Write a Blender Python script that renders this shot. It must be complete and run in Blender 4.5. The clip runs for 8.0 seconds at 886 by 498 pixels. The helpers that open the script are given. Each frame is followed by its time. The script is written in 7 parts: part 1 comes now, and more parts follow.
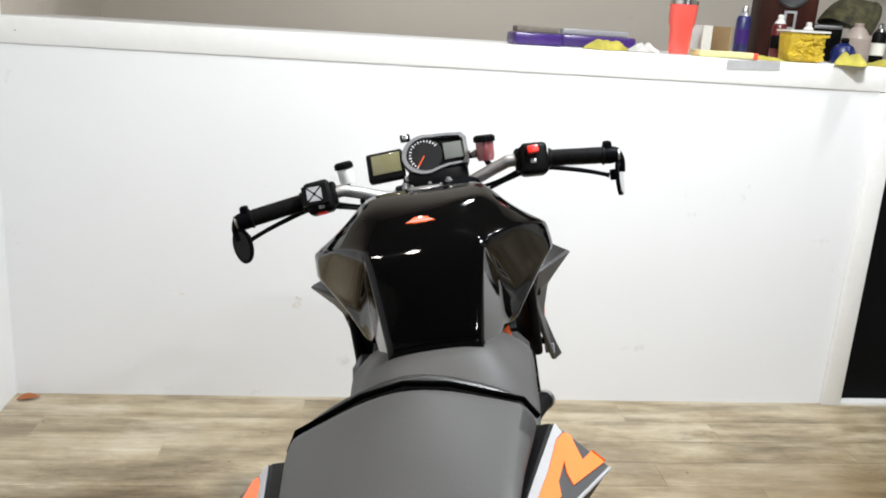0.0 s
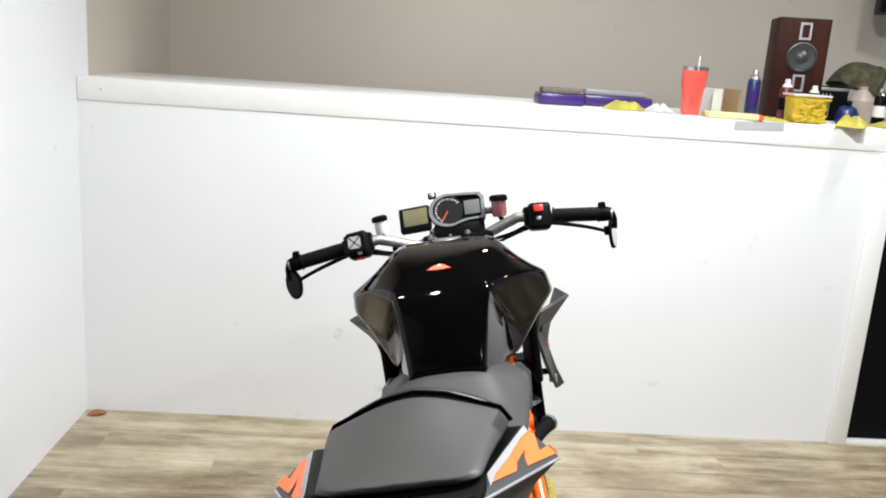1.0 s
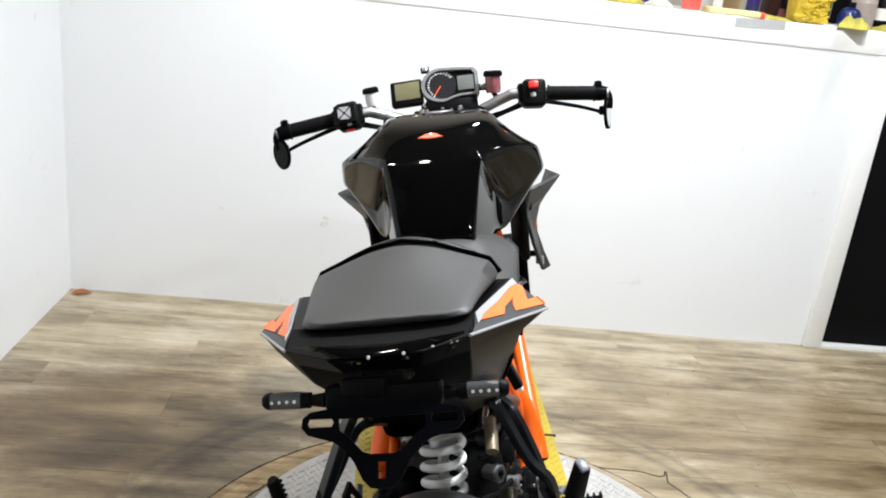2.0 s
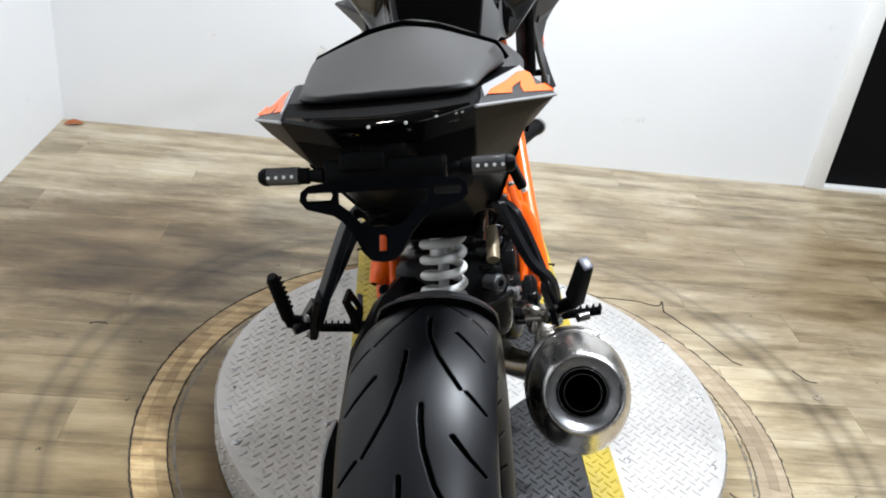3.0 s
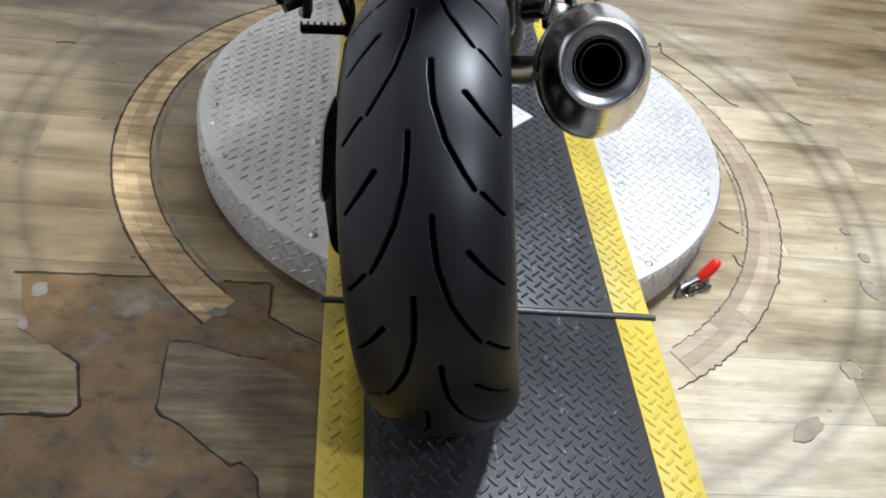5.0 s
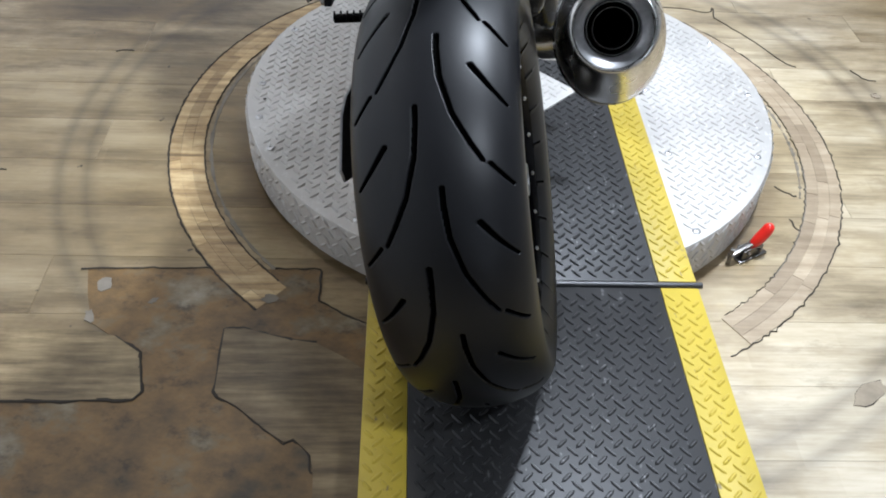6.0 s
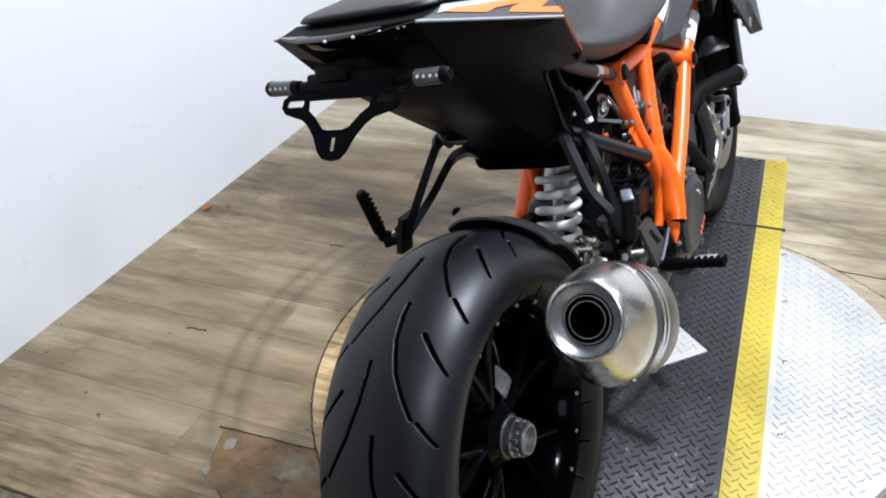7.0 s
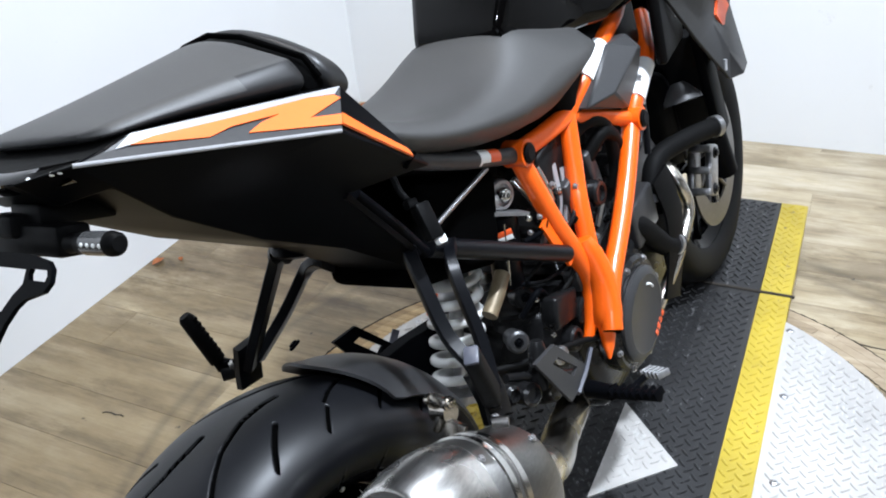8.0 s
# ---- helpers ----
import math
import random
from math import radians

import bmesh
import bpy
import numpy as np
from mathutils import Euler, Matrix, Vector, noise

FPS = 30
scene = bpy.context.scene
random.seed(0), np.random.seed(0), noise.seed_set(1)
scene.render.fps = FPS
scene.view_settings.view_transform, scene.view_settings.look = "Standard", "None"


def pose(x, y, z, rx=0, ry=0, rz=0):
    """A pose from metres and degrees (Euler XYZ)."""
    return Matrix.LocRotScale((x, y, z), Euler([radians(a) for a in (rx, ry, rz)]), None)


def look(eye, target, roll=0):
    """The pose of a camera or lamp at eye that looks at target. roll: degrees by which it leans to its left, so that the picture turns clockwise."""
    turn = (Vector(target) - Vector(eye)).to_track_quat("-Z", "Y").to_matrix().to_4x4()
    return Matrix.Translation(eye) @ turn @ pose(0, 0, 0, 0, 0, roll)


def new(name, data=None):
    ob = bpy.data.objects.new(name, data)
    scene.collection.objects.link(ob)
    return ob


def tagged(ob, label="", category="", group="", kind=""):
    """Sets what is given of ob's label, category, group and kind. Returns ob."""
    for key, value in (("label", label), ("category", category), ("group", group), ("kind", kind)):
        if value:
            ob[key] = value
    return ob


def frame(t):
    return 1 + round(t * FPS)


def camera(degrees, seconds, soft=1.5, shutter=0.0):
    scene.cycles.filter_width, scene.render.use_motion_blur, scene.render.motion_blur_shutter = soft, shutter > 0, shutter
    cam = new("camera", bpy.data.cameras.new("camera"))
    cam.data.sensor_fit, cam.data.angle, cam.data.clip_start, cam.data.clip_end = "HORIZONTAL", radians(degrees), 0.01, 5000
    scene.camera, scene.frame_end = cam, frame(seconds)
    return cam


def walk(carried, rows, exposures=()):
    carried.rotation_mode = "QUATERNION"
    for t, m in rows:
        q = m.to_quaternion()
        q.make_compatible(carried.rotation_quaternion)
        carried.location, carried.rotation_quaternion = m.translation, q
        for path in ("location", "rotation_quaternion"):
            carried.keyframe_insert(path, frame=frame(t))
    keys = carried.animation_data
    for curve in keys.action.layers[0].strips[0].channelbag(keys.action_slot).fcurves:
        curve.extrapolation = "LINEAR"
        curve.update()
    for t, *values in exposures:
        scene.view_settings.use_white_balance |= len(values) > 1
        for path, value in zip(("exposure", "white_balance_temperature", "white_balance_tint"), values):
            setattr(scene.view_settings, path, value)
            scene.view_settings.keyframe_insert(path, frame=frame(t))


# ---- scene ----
# ---- camera ----
cam = camera(55.8, 8.0, 1.9)
PATH = [
    (0, (-0.111, -0.571, 1.438), (0.107, 1.345, 0.907), 3.6),
    (0.5, (-0.116, -0.815, 1.518), (0.032, 1.115, 1.016), 4.5),
    (1, (-0.089, -0.869, 1.537), (0.024, 1.076, 1.082), 4.0),
    (1.2, (-0.079, -0.866, 1.523), (0.056, 1.077, 1.068), 4.5),
    (2.3, (-0.092, -0.875, 1.422), (0.07, 0.968, 0.664), 6.8),
    (2.5, (-0.09, -0.876, 1.403), (0.073, 0.941, 0.583), 6.9),
    (3, (-0.084, -0.869, 1.352), (0.108, 0.874, 0.391), 7.6),
    (3.5, (-0.085, -0.873, 1.303), (0.118, 0.795, 0.22), 8.5),
    (4, (-0.089, -0.877, 1.263), (0.14, 0.714, 0.074), 9.3),
    (4.5, (-0.097, -0.881, 1.224), (0.165, 0.639, -0.05), 10.9),
    (5, (-0.106, -0.896, 1.185), (0.184, 0.546, -0.17), 11.6),
    (5.2, (-0.108, -0.904, 1.17), (0.19, 0.505, -0.218), 11.4),
    (6.3, (0.078, -0.935, 1.224), (0.005, 0.520, -0.146), -2.7),
    (6.5, (0.186, -0.942, 1.265), (-0.093, 0.578, -0.004), -3.6),
    (6.7, (0.288, -0.946, 1.306), (-0.146, 0.630, 0.153), -3.1),
    (6.8, (0.327, -0.941, 1.331), (-0.19, 0.637, 0.213), -3.3),
    (7, (0.381, -0.896, 1.344), (-0.268, 0.676, 0.291), -2.3),
    (7.2, (0.415, -0.806, 1.335), (-0.258, 0.741, 0.258), -1.4),
    (7.5, (0.451, -0.655, 1.352), (-0.150, 0.910, 0.261), 2.3),
    (7.7, (0.472, -0.581, 1.340), (-0.143, 0.978, 0.247), 0.0),
    (8, (0.525, -0.451, 1.330), (-0.272, 1.050, 0.275), -5.7),
]
EXPOSURES = [(0.0, 0.66, 6600, 12), (1.2, 0.74, 6600, 12), (2.3, 0.80, 6420, 12), (5.2, 0.82, 6000, 12), (6.3, 0.80, 5950, 12), (8.0, 0.82, 5950, 12)]
walk(cam, [(t, look(eye, target, roll)) for t, eye, target, roll in PATH], EXPOSURES)

# ---- light ----
world = bpy.data.worlds.new("world")
scene.world = world
world.use_nodes = True
world.node_tree.nodes["Background"].inputs[0].default_value = (0.55, 0.58, 0.62, 1)
world.node_tree.nodes["Background"].inputs[1].default_value = 0.03

CEIL = 2.85
COOL, WARM = (0.915, 0.967, 1.0), (1.0, 0.93, 0.82)
LAMPS = [(0.74, 0.68, 62, COOL), (1.95, 2.0, 12, COOL), (0.15, 1.75, 8, COOL), (-0.60, 0.85, 7, WARM), (0.9, -1.3, 20, COOL), (2.7, 1.2, 8, COOL), (0.3, 3.15, 2.9, COOL)]
for lx, ly, watts, tint in LAMPS:
    lamp = bpy.data.lights.new("lamp", "AREA")
    lamp.shape, lamp.size, lamp.energy, lamp.color = "DISK", 0.16, watts, tint
    new("lamp", lamp).matrix_world = pose(lx, ly, CEIL - 0.105)
# weak fill light from behind, set in an added, unseen window in the end wall
WINDOW = (1.1, 3.0, 0.95, 2.15)
day = bpy.data.lights.new("window_fill", "AREA")
day.shape, day.size, day.size_y, day.energy, day.color = "RECTANGLE", WINDOW[1] - WINDOW[0], WINDOW[3] - WINDOW[2], 2, (0.90, 0.96, 1.0)
new("window_fill", day).matrix_world = pose((WINDOW[0] + WINDOW[1]) / 2, -4.64, (WINDOW[2] + WINDOW[3]) / 2, 90, 0, 0)


# ---- materials ----
def ramp(nt, fac, stops):
    n = nt.nodes.new("ShaderNodeValToRGB")
    while len(n.color_ramp.elements) < len(stops):
        n.color_ramp.elements.new(0.5)
    for e, (p, c) in zip(n.color_ramp.elements, stops):
        e.position, e.color = p, (*c, 1)
    nt.links.new(fac, n.inputs[0])
    return n.outputs[0]


def mix(nt, a, b, fac, mode="MIX"):
    n = nt.nodes.new("ShaderNodeMix")
    n.data_type, n.blend_type = "RGBA", mode
    for sock, v in ((n.inputs[0], fac), (n.inputs[6], a), (n.inputs[7], b)):
        if isinstance(v, bpy.types.NodeSocket):
            nt.links.new(v, sock)
        else:
            sock.default_value = (*v, 1) if isinstance(v, tuple) else v
    return n.outputs[2]


def maths(nt, op, a, b=0.0, c=0.0):
    n = nt.nodes.new("ShaderNodeMath")
    n.operation = op
    for sock, v in zip(n.inputs, (a, b, c)):
        if isinstance(v, bpy.types.NodeSocket):
            nt.links.new(v, sock)
        else:
            sock.default_value = v
    return n.outputs[0]


def coords(nt, scale, turn=(0, 0, 0), use_world=False):
    m = nt.nodes.new("ShaderNodeMapping")
    m.inputs["Scale"].default_value = scale
    m.inputs["Rotation"].default_value = turn
    if use_world:
        nt.links.new(nt.nodes.new("ShaderNodeNewGeometry").outputs["Position"], m.inputs[0])
    else:
        nt.links.new(nt.nodes.new("ShaderNodeTexCoord").outputs["Object"], m.inputs[0])
    return m.outputs[0]


def noisy(nt, vec, scale, detail=4, rough=0.55):
    n = nt.nodes.new("ShaderNodeTexNoise")
    n.inputs["Scale"].default_value, n.inputs["Detail"].default_value = scale, detail
    n.inputs["Roughness"].default_value = rough
    nt.links.new(vec, n.inputs["Vector"])
    return n.outputs["Fac"]


def bump(nt, bsdf, height, strength, distance):
    n = nt.nodes.new("ShaderNodeBump")
    n.inputs["Strength"].default_value, n.inputs["Distance"].default_value = strength, distance
    nt.links.new(height, n.inputs["Height"])
    nt.links.new(n.outputs[0], bsdf.inputs["Normal"])


def base(name, colour, rough=0.5, metal=0.0, coat=0.0, spec=0.5):
    m = bpy.data.materials.new(name)
    m.use_nodes = True
    b = m.node_tree.nodes["Principled BSDF"]
    b.inputs["Base Color"].default_value = (*colour, 1)
    b.inputs["Roughness"].default_value, b.inputs["Metallic"].default_value = rough, metal
    b.inputs["Specular IOR Level"].default_value = spec
    b.inputs["Coat Weight"].default_value, b.inputs["Coat Roughness"].default_value = coat, 0.04
    return m, m.node_tree, b


def surface(name, colour, rough=0.5, metal=0.0, coat=0.0, vary=0.15, grain=60, relief=0.15, depth=0.0006,
            stretch=(1, 1, 1), patch=5, rough_vary=0.12, spec=0.5):
    """A surface whose colour and gloss wander at two scales, with fine relief."""
    m, nt, b = base(name, colour, rough, metal, coat, spec)
    vec = coords(nt, stretch)
    fine, broad = noisy(nt, vec, grain), noisy(nt, vec, patch, 3)
    both = maths(nt, "MULTIPLY_ADD", fine, 0.45, maths(nt, "MULTIPLY", broad, 0.55))
    dark, light = tuple(c * (1 - vary) for c in colour), tuple(min(1, c * (1 + vary)) for c in colour)
    nt.links.new(ramp(nt, both, [(0.3, dark), (0.7, light)]), b.inputs["Base Color"])
    nt.links.new(maths(nt, "MULTIPLY_ADD", broad, rough_vary, rough - rough_vary / 2), b.inputs["Roughness"])
    if relief:
        bump(nt, b, fine, relief, depth)
    return m


def wall_paint(name, colour):
    m, nt, b = base(name, colour, 0.6)
    vec = coords(nt, (1, 1, 1), use_world=True)
    broad, fine = noisy(nt, vec, 0.9, 3), noisy(nt, vec, 160, 3)
    scuff = noisy(nt, vec, 6.0, 6, 0.7)
    c1 = ramp(nt, broad, [(0.3, tuple(c * 0.95 for c in colour)), (0.7, colour)])
    marks = ramp(nt, scuff, [(0.27, (0.55, 0.5, 0.43)), (0.36, (1, 1, 1))])
    nt.links.new(mix(nt, c1, marks, 0.35, "MULTIPLY"), b.inputs["Base Color"])
    bump(nt, b, fine, 0.12, 0.0008)
    return m


DISC_AT, DISC_R = (0.207, 0.715), 0.597


def plank_wood():
    """Worn wood-look planks, grain along x, tone by plank, with dirty rings worn round the turntable."""
    m, nt, b = base("plank_wood", (0.4, 0.32, 0.2), 0.42)
    info = nt.nodes.new("ShaderNodeObjectInfo").outputs["Random"]
    geo = nt.nodes.new("ShaderNodeNewGeometry").outputs["Position"]
    jump = nt.nodes.new("ShaderNodeCombineXYZ")
    nt.links.new(maths(nt, "MULTIPLY", info, 37.0), jump.inputs[0])
    nt.links.new(maths(nt, "MULTIPLY", info, 11.0), jump.inputs[2])
    shift = nt.nodes.new("ShaderNodeVectorMath")
    nt.links.new(geo, shift.inputs[0]), nt.links.new(jump.outputs[0], shift.inputs[1])
    place = nt.nodes.new("ShaderNodeMapping")
    place.inputs["Scale"].default_value = (1.5, 8.0, 1.0)
    nt.links.new(shift.outputs[0], place.inputs[0])
    streak = noisy(nt, place.outputs[0], 1.6, 6, 0.62)
    fine = nt.nodes.new("ShaderNodeMapping")
    fine.inputs["Scale"].default_value = (5.0, 110.0, 1.0)
    nt.links.new(shift.outputs[0], fine.inputs[0])
    hair = noisy(nt, fine.outputs[0], 1.5, 4, 0.6)
    # printed staves: three to a plank, each of its own tone
    axes = nt.nodes.new("ShaderNodeSeparateXYZ")
    nt.links.new(geo, axes.inputs[0])
    lane = maths(nt, "FLOOR", maths(nt, "MULTIPLY", axes.outputs[1], 19.74))
    slip = maths(nt, "MULTIPLY", maths(nt, "SINE", maths(nt, "MULTIPLY", lane, 12.9)), 7.3)
    stave = nt.nodes.new("ShaderNodeTexWhiteNoise")
    stave.noise_dimensions = "2D"
    cell = nt.nodes.new("ShaderNodeCombineXYZ")
    nt.links.new(maths(nt, "FLOOR", maths(nt, "MULTIPLY_ADD", axes.outputs[0], 3.3, slip)), cell.inputs[0])
    nt.links.new(lane, cell.inputs[1])
    nt.links.new(cell.outputs[0], stave.inputs["Vector"])
    tone = maths(nt, "MULTIPLY_ADD", stave.outputs["Value"], 0.05, maths(nt, "MULTIPLY_ADD", info, 0.08, maths(nt, "MULTIPLY_ADD", hair, 0.20, maths(nt, "MULTIPLY", streak, 0.76))))
    wood = ramp(nt, tone, [(0.33, (0.150, 0.119, 0.076)), (0.45, (0.286, 0.236, 0.158)), (0.56, (0.43, 0.366, 0.262)), (0.72, (0.565, 0.503, 0.385))])
    grime = noisy(nt, coords(nt, (0.8, 1.6, 1), use_world=True), 2.4, 6, 0.65)
    wood = mix(nt, wood, ramp(nt, grime, [(0.36, (0.40, 0.34, 0.25)), (0.47, (0.74, 0.68, 0.55)), (0.60, (1, 1, 1))]), 0.66, "MULTIPLY")
    off = nt.nodes.new("ShaderNodeVectorMath")
    off.operation = "SUBTRACT"
    off.inputs[1].default_value = (*DISC_AT, 0)
    nt.links.new(geo, off.inputs[0])
    length = nt.nodes.new("ShaderNodeVectorMath")
    length.operation = "LENGTH"
    nt.links.new(off.outputs[0], length.inputs[0])
    rings = ramp(nt, maths(nt, "MULTIPLY", length.outputs["Value"], 0.5), [
        (0.0, (1, 1, 1)), (0.305, (0.55, 0.47, 0.36)), (0.326, (0.86, 0.80, 0.66)), (0.345, (0.92, 0.88, 0.78)), (0.385, (1.12, 1.10, 1.04)), (0.462, (1.08, 1.08, 1.06)),
        (0.477, (0.58, 0.575, 0.57)), (0.486, (0.92, 0.92, 0.91)), (0.497, (0.90, 0.90, 0.89)), (0.505, (0.57, 0.57, 0.565)), (0.517, (1, 1, 1))])
    worn = noisy(nt, coords(nt, (1, 1, 1), use_world=True), 5.0, 5, 0.7)
    wear = ramp(nt, worn, [(0.18, (0, 0, 0)), (0.42, (1, 1, 1))])
    wood = mix(nt, wood, mix(nt, (1.0, 1.0, 1.0), rings, wear), 0.85, "MULTIPLY")
    smear = noisy(nt, coords(nt, (1.6, 5.0, 1), (0, 0, 0.05), True), 2.0, 7, 0.72)
    wood = mix(nt, wood, ramp(nt, smear, [(0.34, (0.62, 0.59, 0.54)), (0.44, (1, 1, 1)), (0.60, (1, 1, 1)), (0.70, (1.28, 1.27, 1.22))]), 0.8, "MULTIPLY")
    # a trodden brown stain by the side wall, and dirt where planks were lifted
    # all four tints are deepened to paint dimmer light into the planks
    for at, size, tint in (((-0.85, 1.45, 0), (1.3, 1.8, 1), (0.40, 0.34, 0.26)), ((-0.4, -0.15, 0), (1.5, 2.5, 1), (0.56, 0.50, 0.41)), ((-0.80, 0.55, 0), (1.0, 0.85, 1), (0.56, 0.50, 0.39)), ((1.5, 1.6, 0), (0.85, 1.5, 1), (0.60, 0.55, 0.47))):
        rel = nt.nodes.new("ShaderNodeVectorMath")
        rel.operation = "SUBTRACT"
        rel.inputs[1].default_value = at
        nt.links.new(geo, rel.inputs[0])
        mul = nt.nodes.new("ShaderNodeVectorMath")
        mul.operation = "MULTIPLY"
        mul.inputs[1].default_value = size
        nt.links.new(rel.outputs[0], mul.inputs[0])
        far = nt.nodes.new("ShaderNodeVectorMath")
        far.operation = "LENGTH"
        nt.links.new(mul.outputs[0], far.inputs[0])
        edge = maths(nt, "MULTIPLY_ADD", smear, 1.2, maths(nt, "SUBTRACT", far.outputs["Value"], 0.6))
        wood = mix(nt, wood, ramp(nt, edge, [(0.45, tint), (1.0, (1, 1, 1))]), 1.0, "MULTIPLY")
    specks = noisy(nt, coords(nt, (1, 1, 1), use_world=True), 34, 2, 0.5)
    wood = mix(nt, wood, ramp(nt, specks, [(0.235, (0.12, 0.1, 0.08)), (0.265, (1, 1, 1))]), 0.85, "MULTIPLY")
    nt.links.new(wood, b.inputs["Base Color"])
    nt.links.new(maths(nt, "MULTIPLY_ADD", grime, -0.22, 0.46), b.inputs["Roughness"])
    b.inputs["Specular IOR Level"].default_value = 0.6
    bump(nt, b, hair, 0.25, 0.0006)
    return m


def bare_wood(name, stops, turn=0.0, grit=0.5, spec=0.5):
    m, nt, b = base(name, stops[0][1], 0.5, spec=spec)
    info = nt.nodes.new("ShaderNodeObjectInfo").outputs["Random"]
    grain = noisy(nt, coords(nt, (3.0, 30.0, 1), (0, 0, turn), True), 1.6, 6, 0.65)
    blot = noisy(nt, coords(nt, (1, 1, 1), use_world=True), 9.0, 6, 0.7)
    nt.links.new(mix(nt, mix(nt, ramp(nt, grain, stops), ramp(nt, info, [(0.0, (0.72, 0.68, 0.62)), (1.0, (1.12, 1.1, 1.05))]), 1.0, "MULTIPLY"), ramp(nt, blot, [(0.3, (0.45, 0.40, 0.36)), (0.62, (1, 1, 1))]), grit, "MULTIPLY"), b.inputs["Base Color"])
    bump(nt, b, blot, 0.4, 0.0015)
    return m


def glue_floor():
    """Bare underfloor mottled with old brown glue and grey scrapings."""
    m, nt, b = base("glue_stained_subfloor", (0.2, 0.13, 0.06), 0.5)
    vec = coords(nt, (1.0, 1.3, 1), (0, 0, 0.4), True)
    big, mid, fine = noisy(nt, vec, 5.0, 6, 0.62), noisy(nt, vec, 17.0, 6, 0.7), noisy(nt, vec, 90.0, 3)
    glue = ramp(nt, big, [(0.34, (0.036, 0.026, 0.013)), (0.42, (0.088, 0.053, 0.018)), (0.52, (0.148, 0.086, 0.027)), (0.58, (0.132, 0.097, 0.050)), (0.68, (0.215, 0.190, 0.142))])
    dirt = ramp(nt, mid, [(0.33, (0.30, 0.27, 0.24)), (0.45, (0.9, 0.88, 0.85)), (0.62, (1.15, 1.12, 1.1))])
    nt.links.new(mix(nt, glue, dirt, 0.9, "MULTIPLY"), b.inputs["Base Color"])
    bump(nt, b, maths(nt, "ADD", mid, maths(nt, "MULTIPLY", fine, 0.3)), 0.5, 0.002)
    return m


def tread_plate(name, colour, rough, metal, dirt, wear=(0.6, 0.6, 0.6), wear_at=0.66):
    m, nt, b = base(name, colour, rough, metal)
    vec = coords(nt, (1, 1, 1), use_world=True)
    broad, fine, scratch = noisy(nt, vec, 3.5, 5, 0.65), noisy(nt, vec, 70, 4), noisy(nt, coords(nt, (60, 6, 1), (0, 0, 0.6), True), 2.5, 3)
    c = mix(nt, colour, tuple(v * dirt for v in colour), ramp(nt, broad, [(0.35, (1, 1, 1)), (0.62, (0, 0, 0))]))
    rub = ramp(nt, maths(nt, "MULTIPLY_ADD", fine, 0.55, maths(nt, "MULTIPLY", scratch, 0.5)), [(wear_at - 0.06, (0, 0, 0)), (wear_at, (1, 1, 1))])
    nt.links.new(mix(nt, c, wear, rub), b.inputs["Base Color"])
    nt.links.new(maths(nt, "MULTIPLY_ADD", broad, 0.3, rough - 0.15), b.inputs["Roughness"])
    bump(nt, b, fine, 0.2, 0.0006)
    return m


def brushed(name, colour, rough, stretch):
    m, nt, b = base(name, colour, rough, 1.0)
    lines = noisy(nt, coords(nt, stretch), 8, 5, 0.7)
    broad = noisy(nt, coords(nt, (1, 1, 1)), 9, 3)
    nt.links.new(ramp(nt, lines, [(0.3, tuple(c * 0.72 for c in colour)), (0.7, colour)]), b.inputs["Base Color"])
    nt.links.new(maths(nt, "MULTIPLY_ADD", broad, 0.18, rough - 0.09), b.inputs["Roughness"])
    bump(nt, b, lines, 0.08, 0.0003)
    return m


def glowing(name, colour, strength):
    m, nt, b = base(name, (0.8, 0.8, 0.8))
    b.inputs["Emission Color"].default_value, b.inputs["Emission Strength"].default_value = (*colour, 1), strength
    return m


def clear(name, colour, rough=0.05):
    m, nt, b = base(name, colour, rough)
    b.inputs["Transmission Weight"].default_value, b.inputs["IOR"].default_value = 1.0, 1.45
    return m


WHITE = wall_paint("white_wall_paint", (0.80, 0.81, 0.82))
TRIM = surface("white_trim_paint", (0.80, 0.80, 0.78), 0.4, vary=0.04, grain=40, relief=0.08, patch=3)
BEIGE = wall_paint("beige_wall_paint", (0.52, 0.47, 0.40))
DARKWALL = surface("charcoal_paint", (0.06, 0.06, 0.065), 0.7, vary=0.2, grain=80, patch=1.5)
CEILING = surface("dark_ceiling_paint", (0.05, 0.05, 0.05), 0.85, vary=0.15, grain=50, patch=1.0)
DOORBLACK = surface("black_door_laminate", (0.004, 0.004, 0.0045), 0.5, spec=0.06, vary=0.3, grain=60, patch=2)
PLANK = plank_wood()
SUBFLOOR = surface("subfloor_grout", (0.05, 0.04, 0.03), 0.9)
INLAY = bare_wood("inlay_wood", [(0.32, (0.20, 0.137, 0.07)), (0.47, (0.43, 0.30, 0.145)), (0.64, (0.62, 0.48, 0.27))], 0.0, 0.75)
PALEINLAY = bare_wood("pale_inlay_wood", [(0.30, (0.26, 0.203, 0.135)), (0.47, (0.355, 0.285, 0.198)), (0.66, (0.44, 0.365, 0.268))], 1.2, 0.4)
PATCHWOOD = glue_floor()
OLDPLANK = bare_wood("dirty_plank", [(0.32, (0.080, 0.058, 0.028)), (0.5, (0.19, 0.142, 0.074)), (0.68, (0.31, 0.245, 0.145))], 0.45, 0.7)
GAP = surface("gap_dirt", (0.03, 0.024, 0.018), 0.9)
FILLER = surface("grey_filler", (0.17, 0.148, 0.118), 0.8, vary=0.4, grain=30, patch=8, relief=0.4, depth=0.002)
PALECHIP = surface("pale_chip_filler", (0.25, 0.205, 0.145), 0.7, vary=0.3, grain=40, patch=18, relief=0.4, depth=0.002)
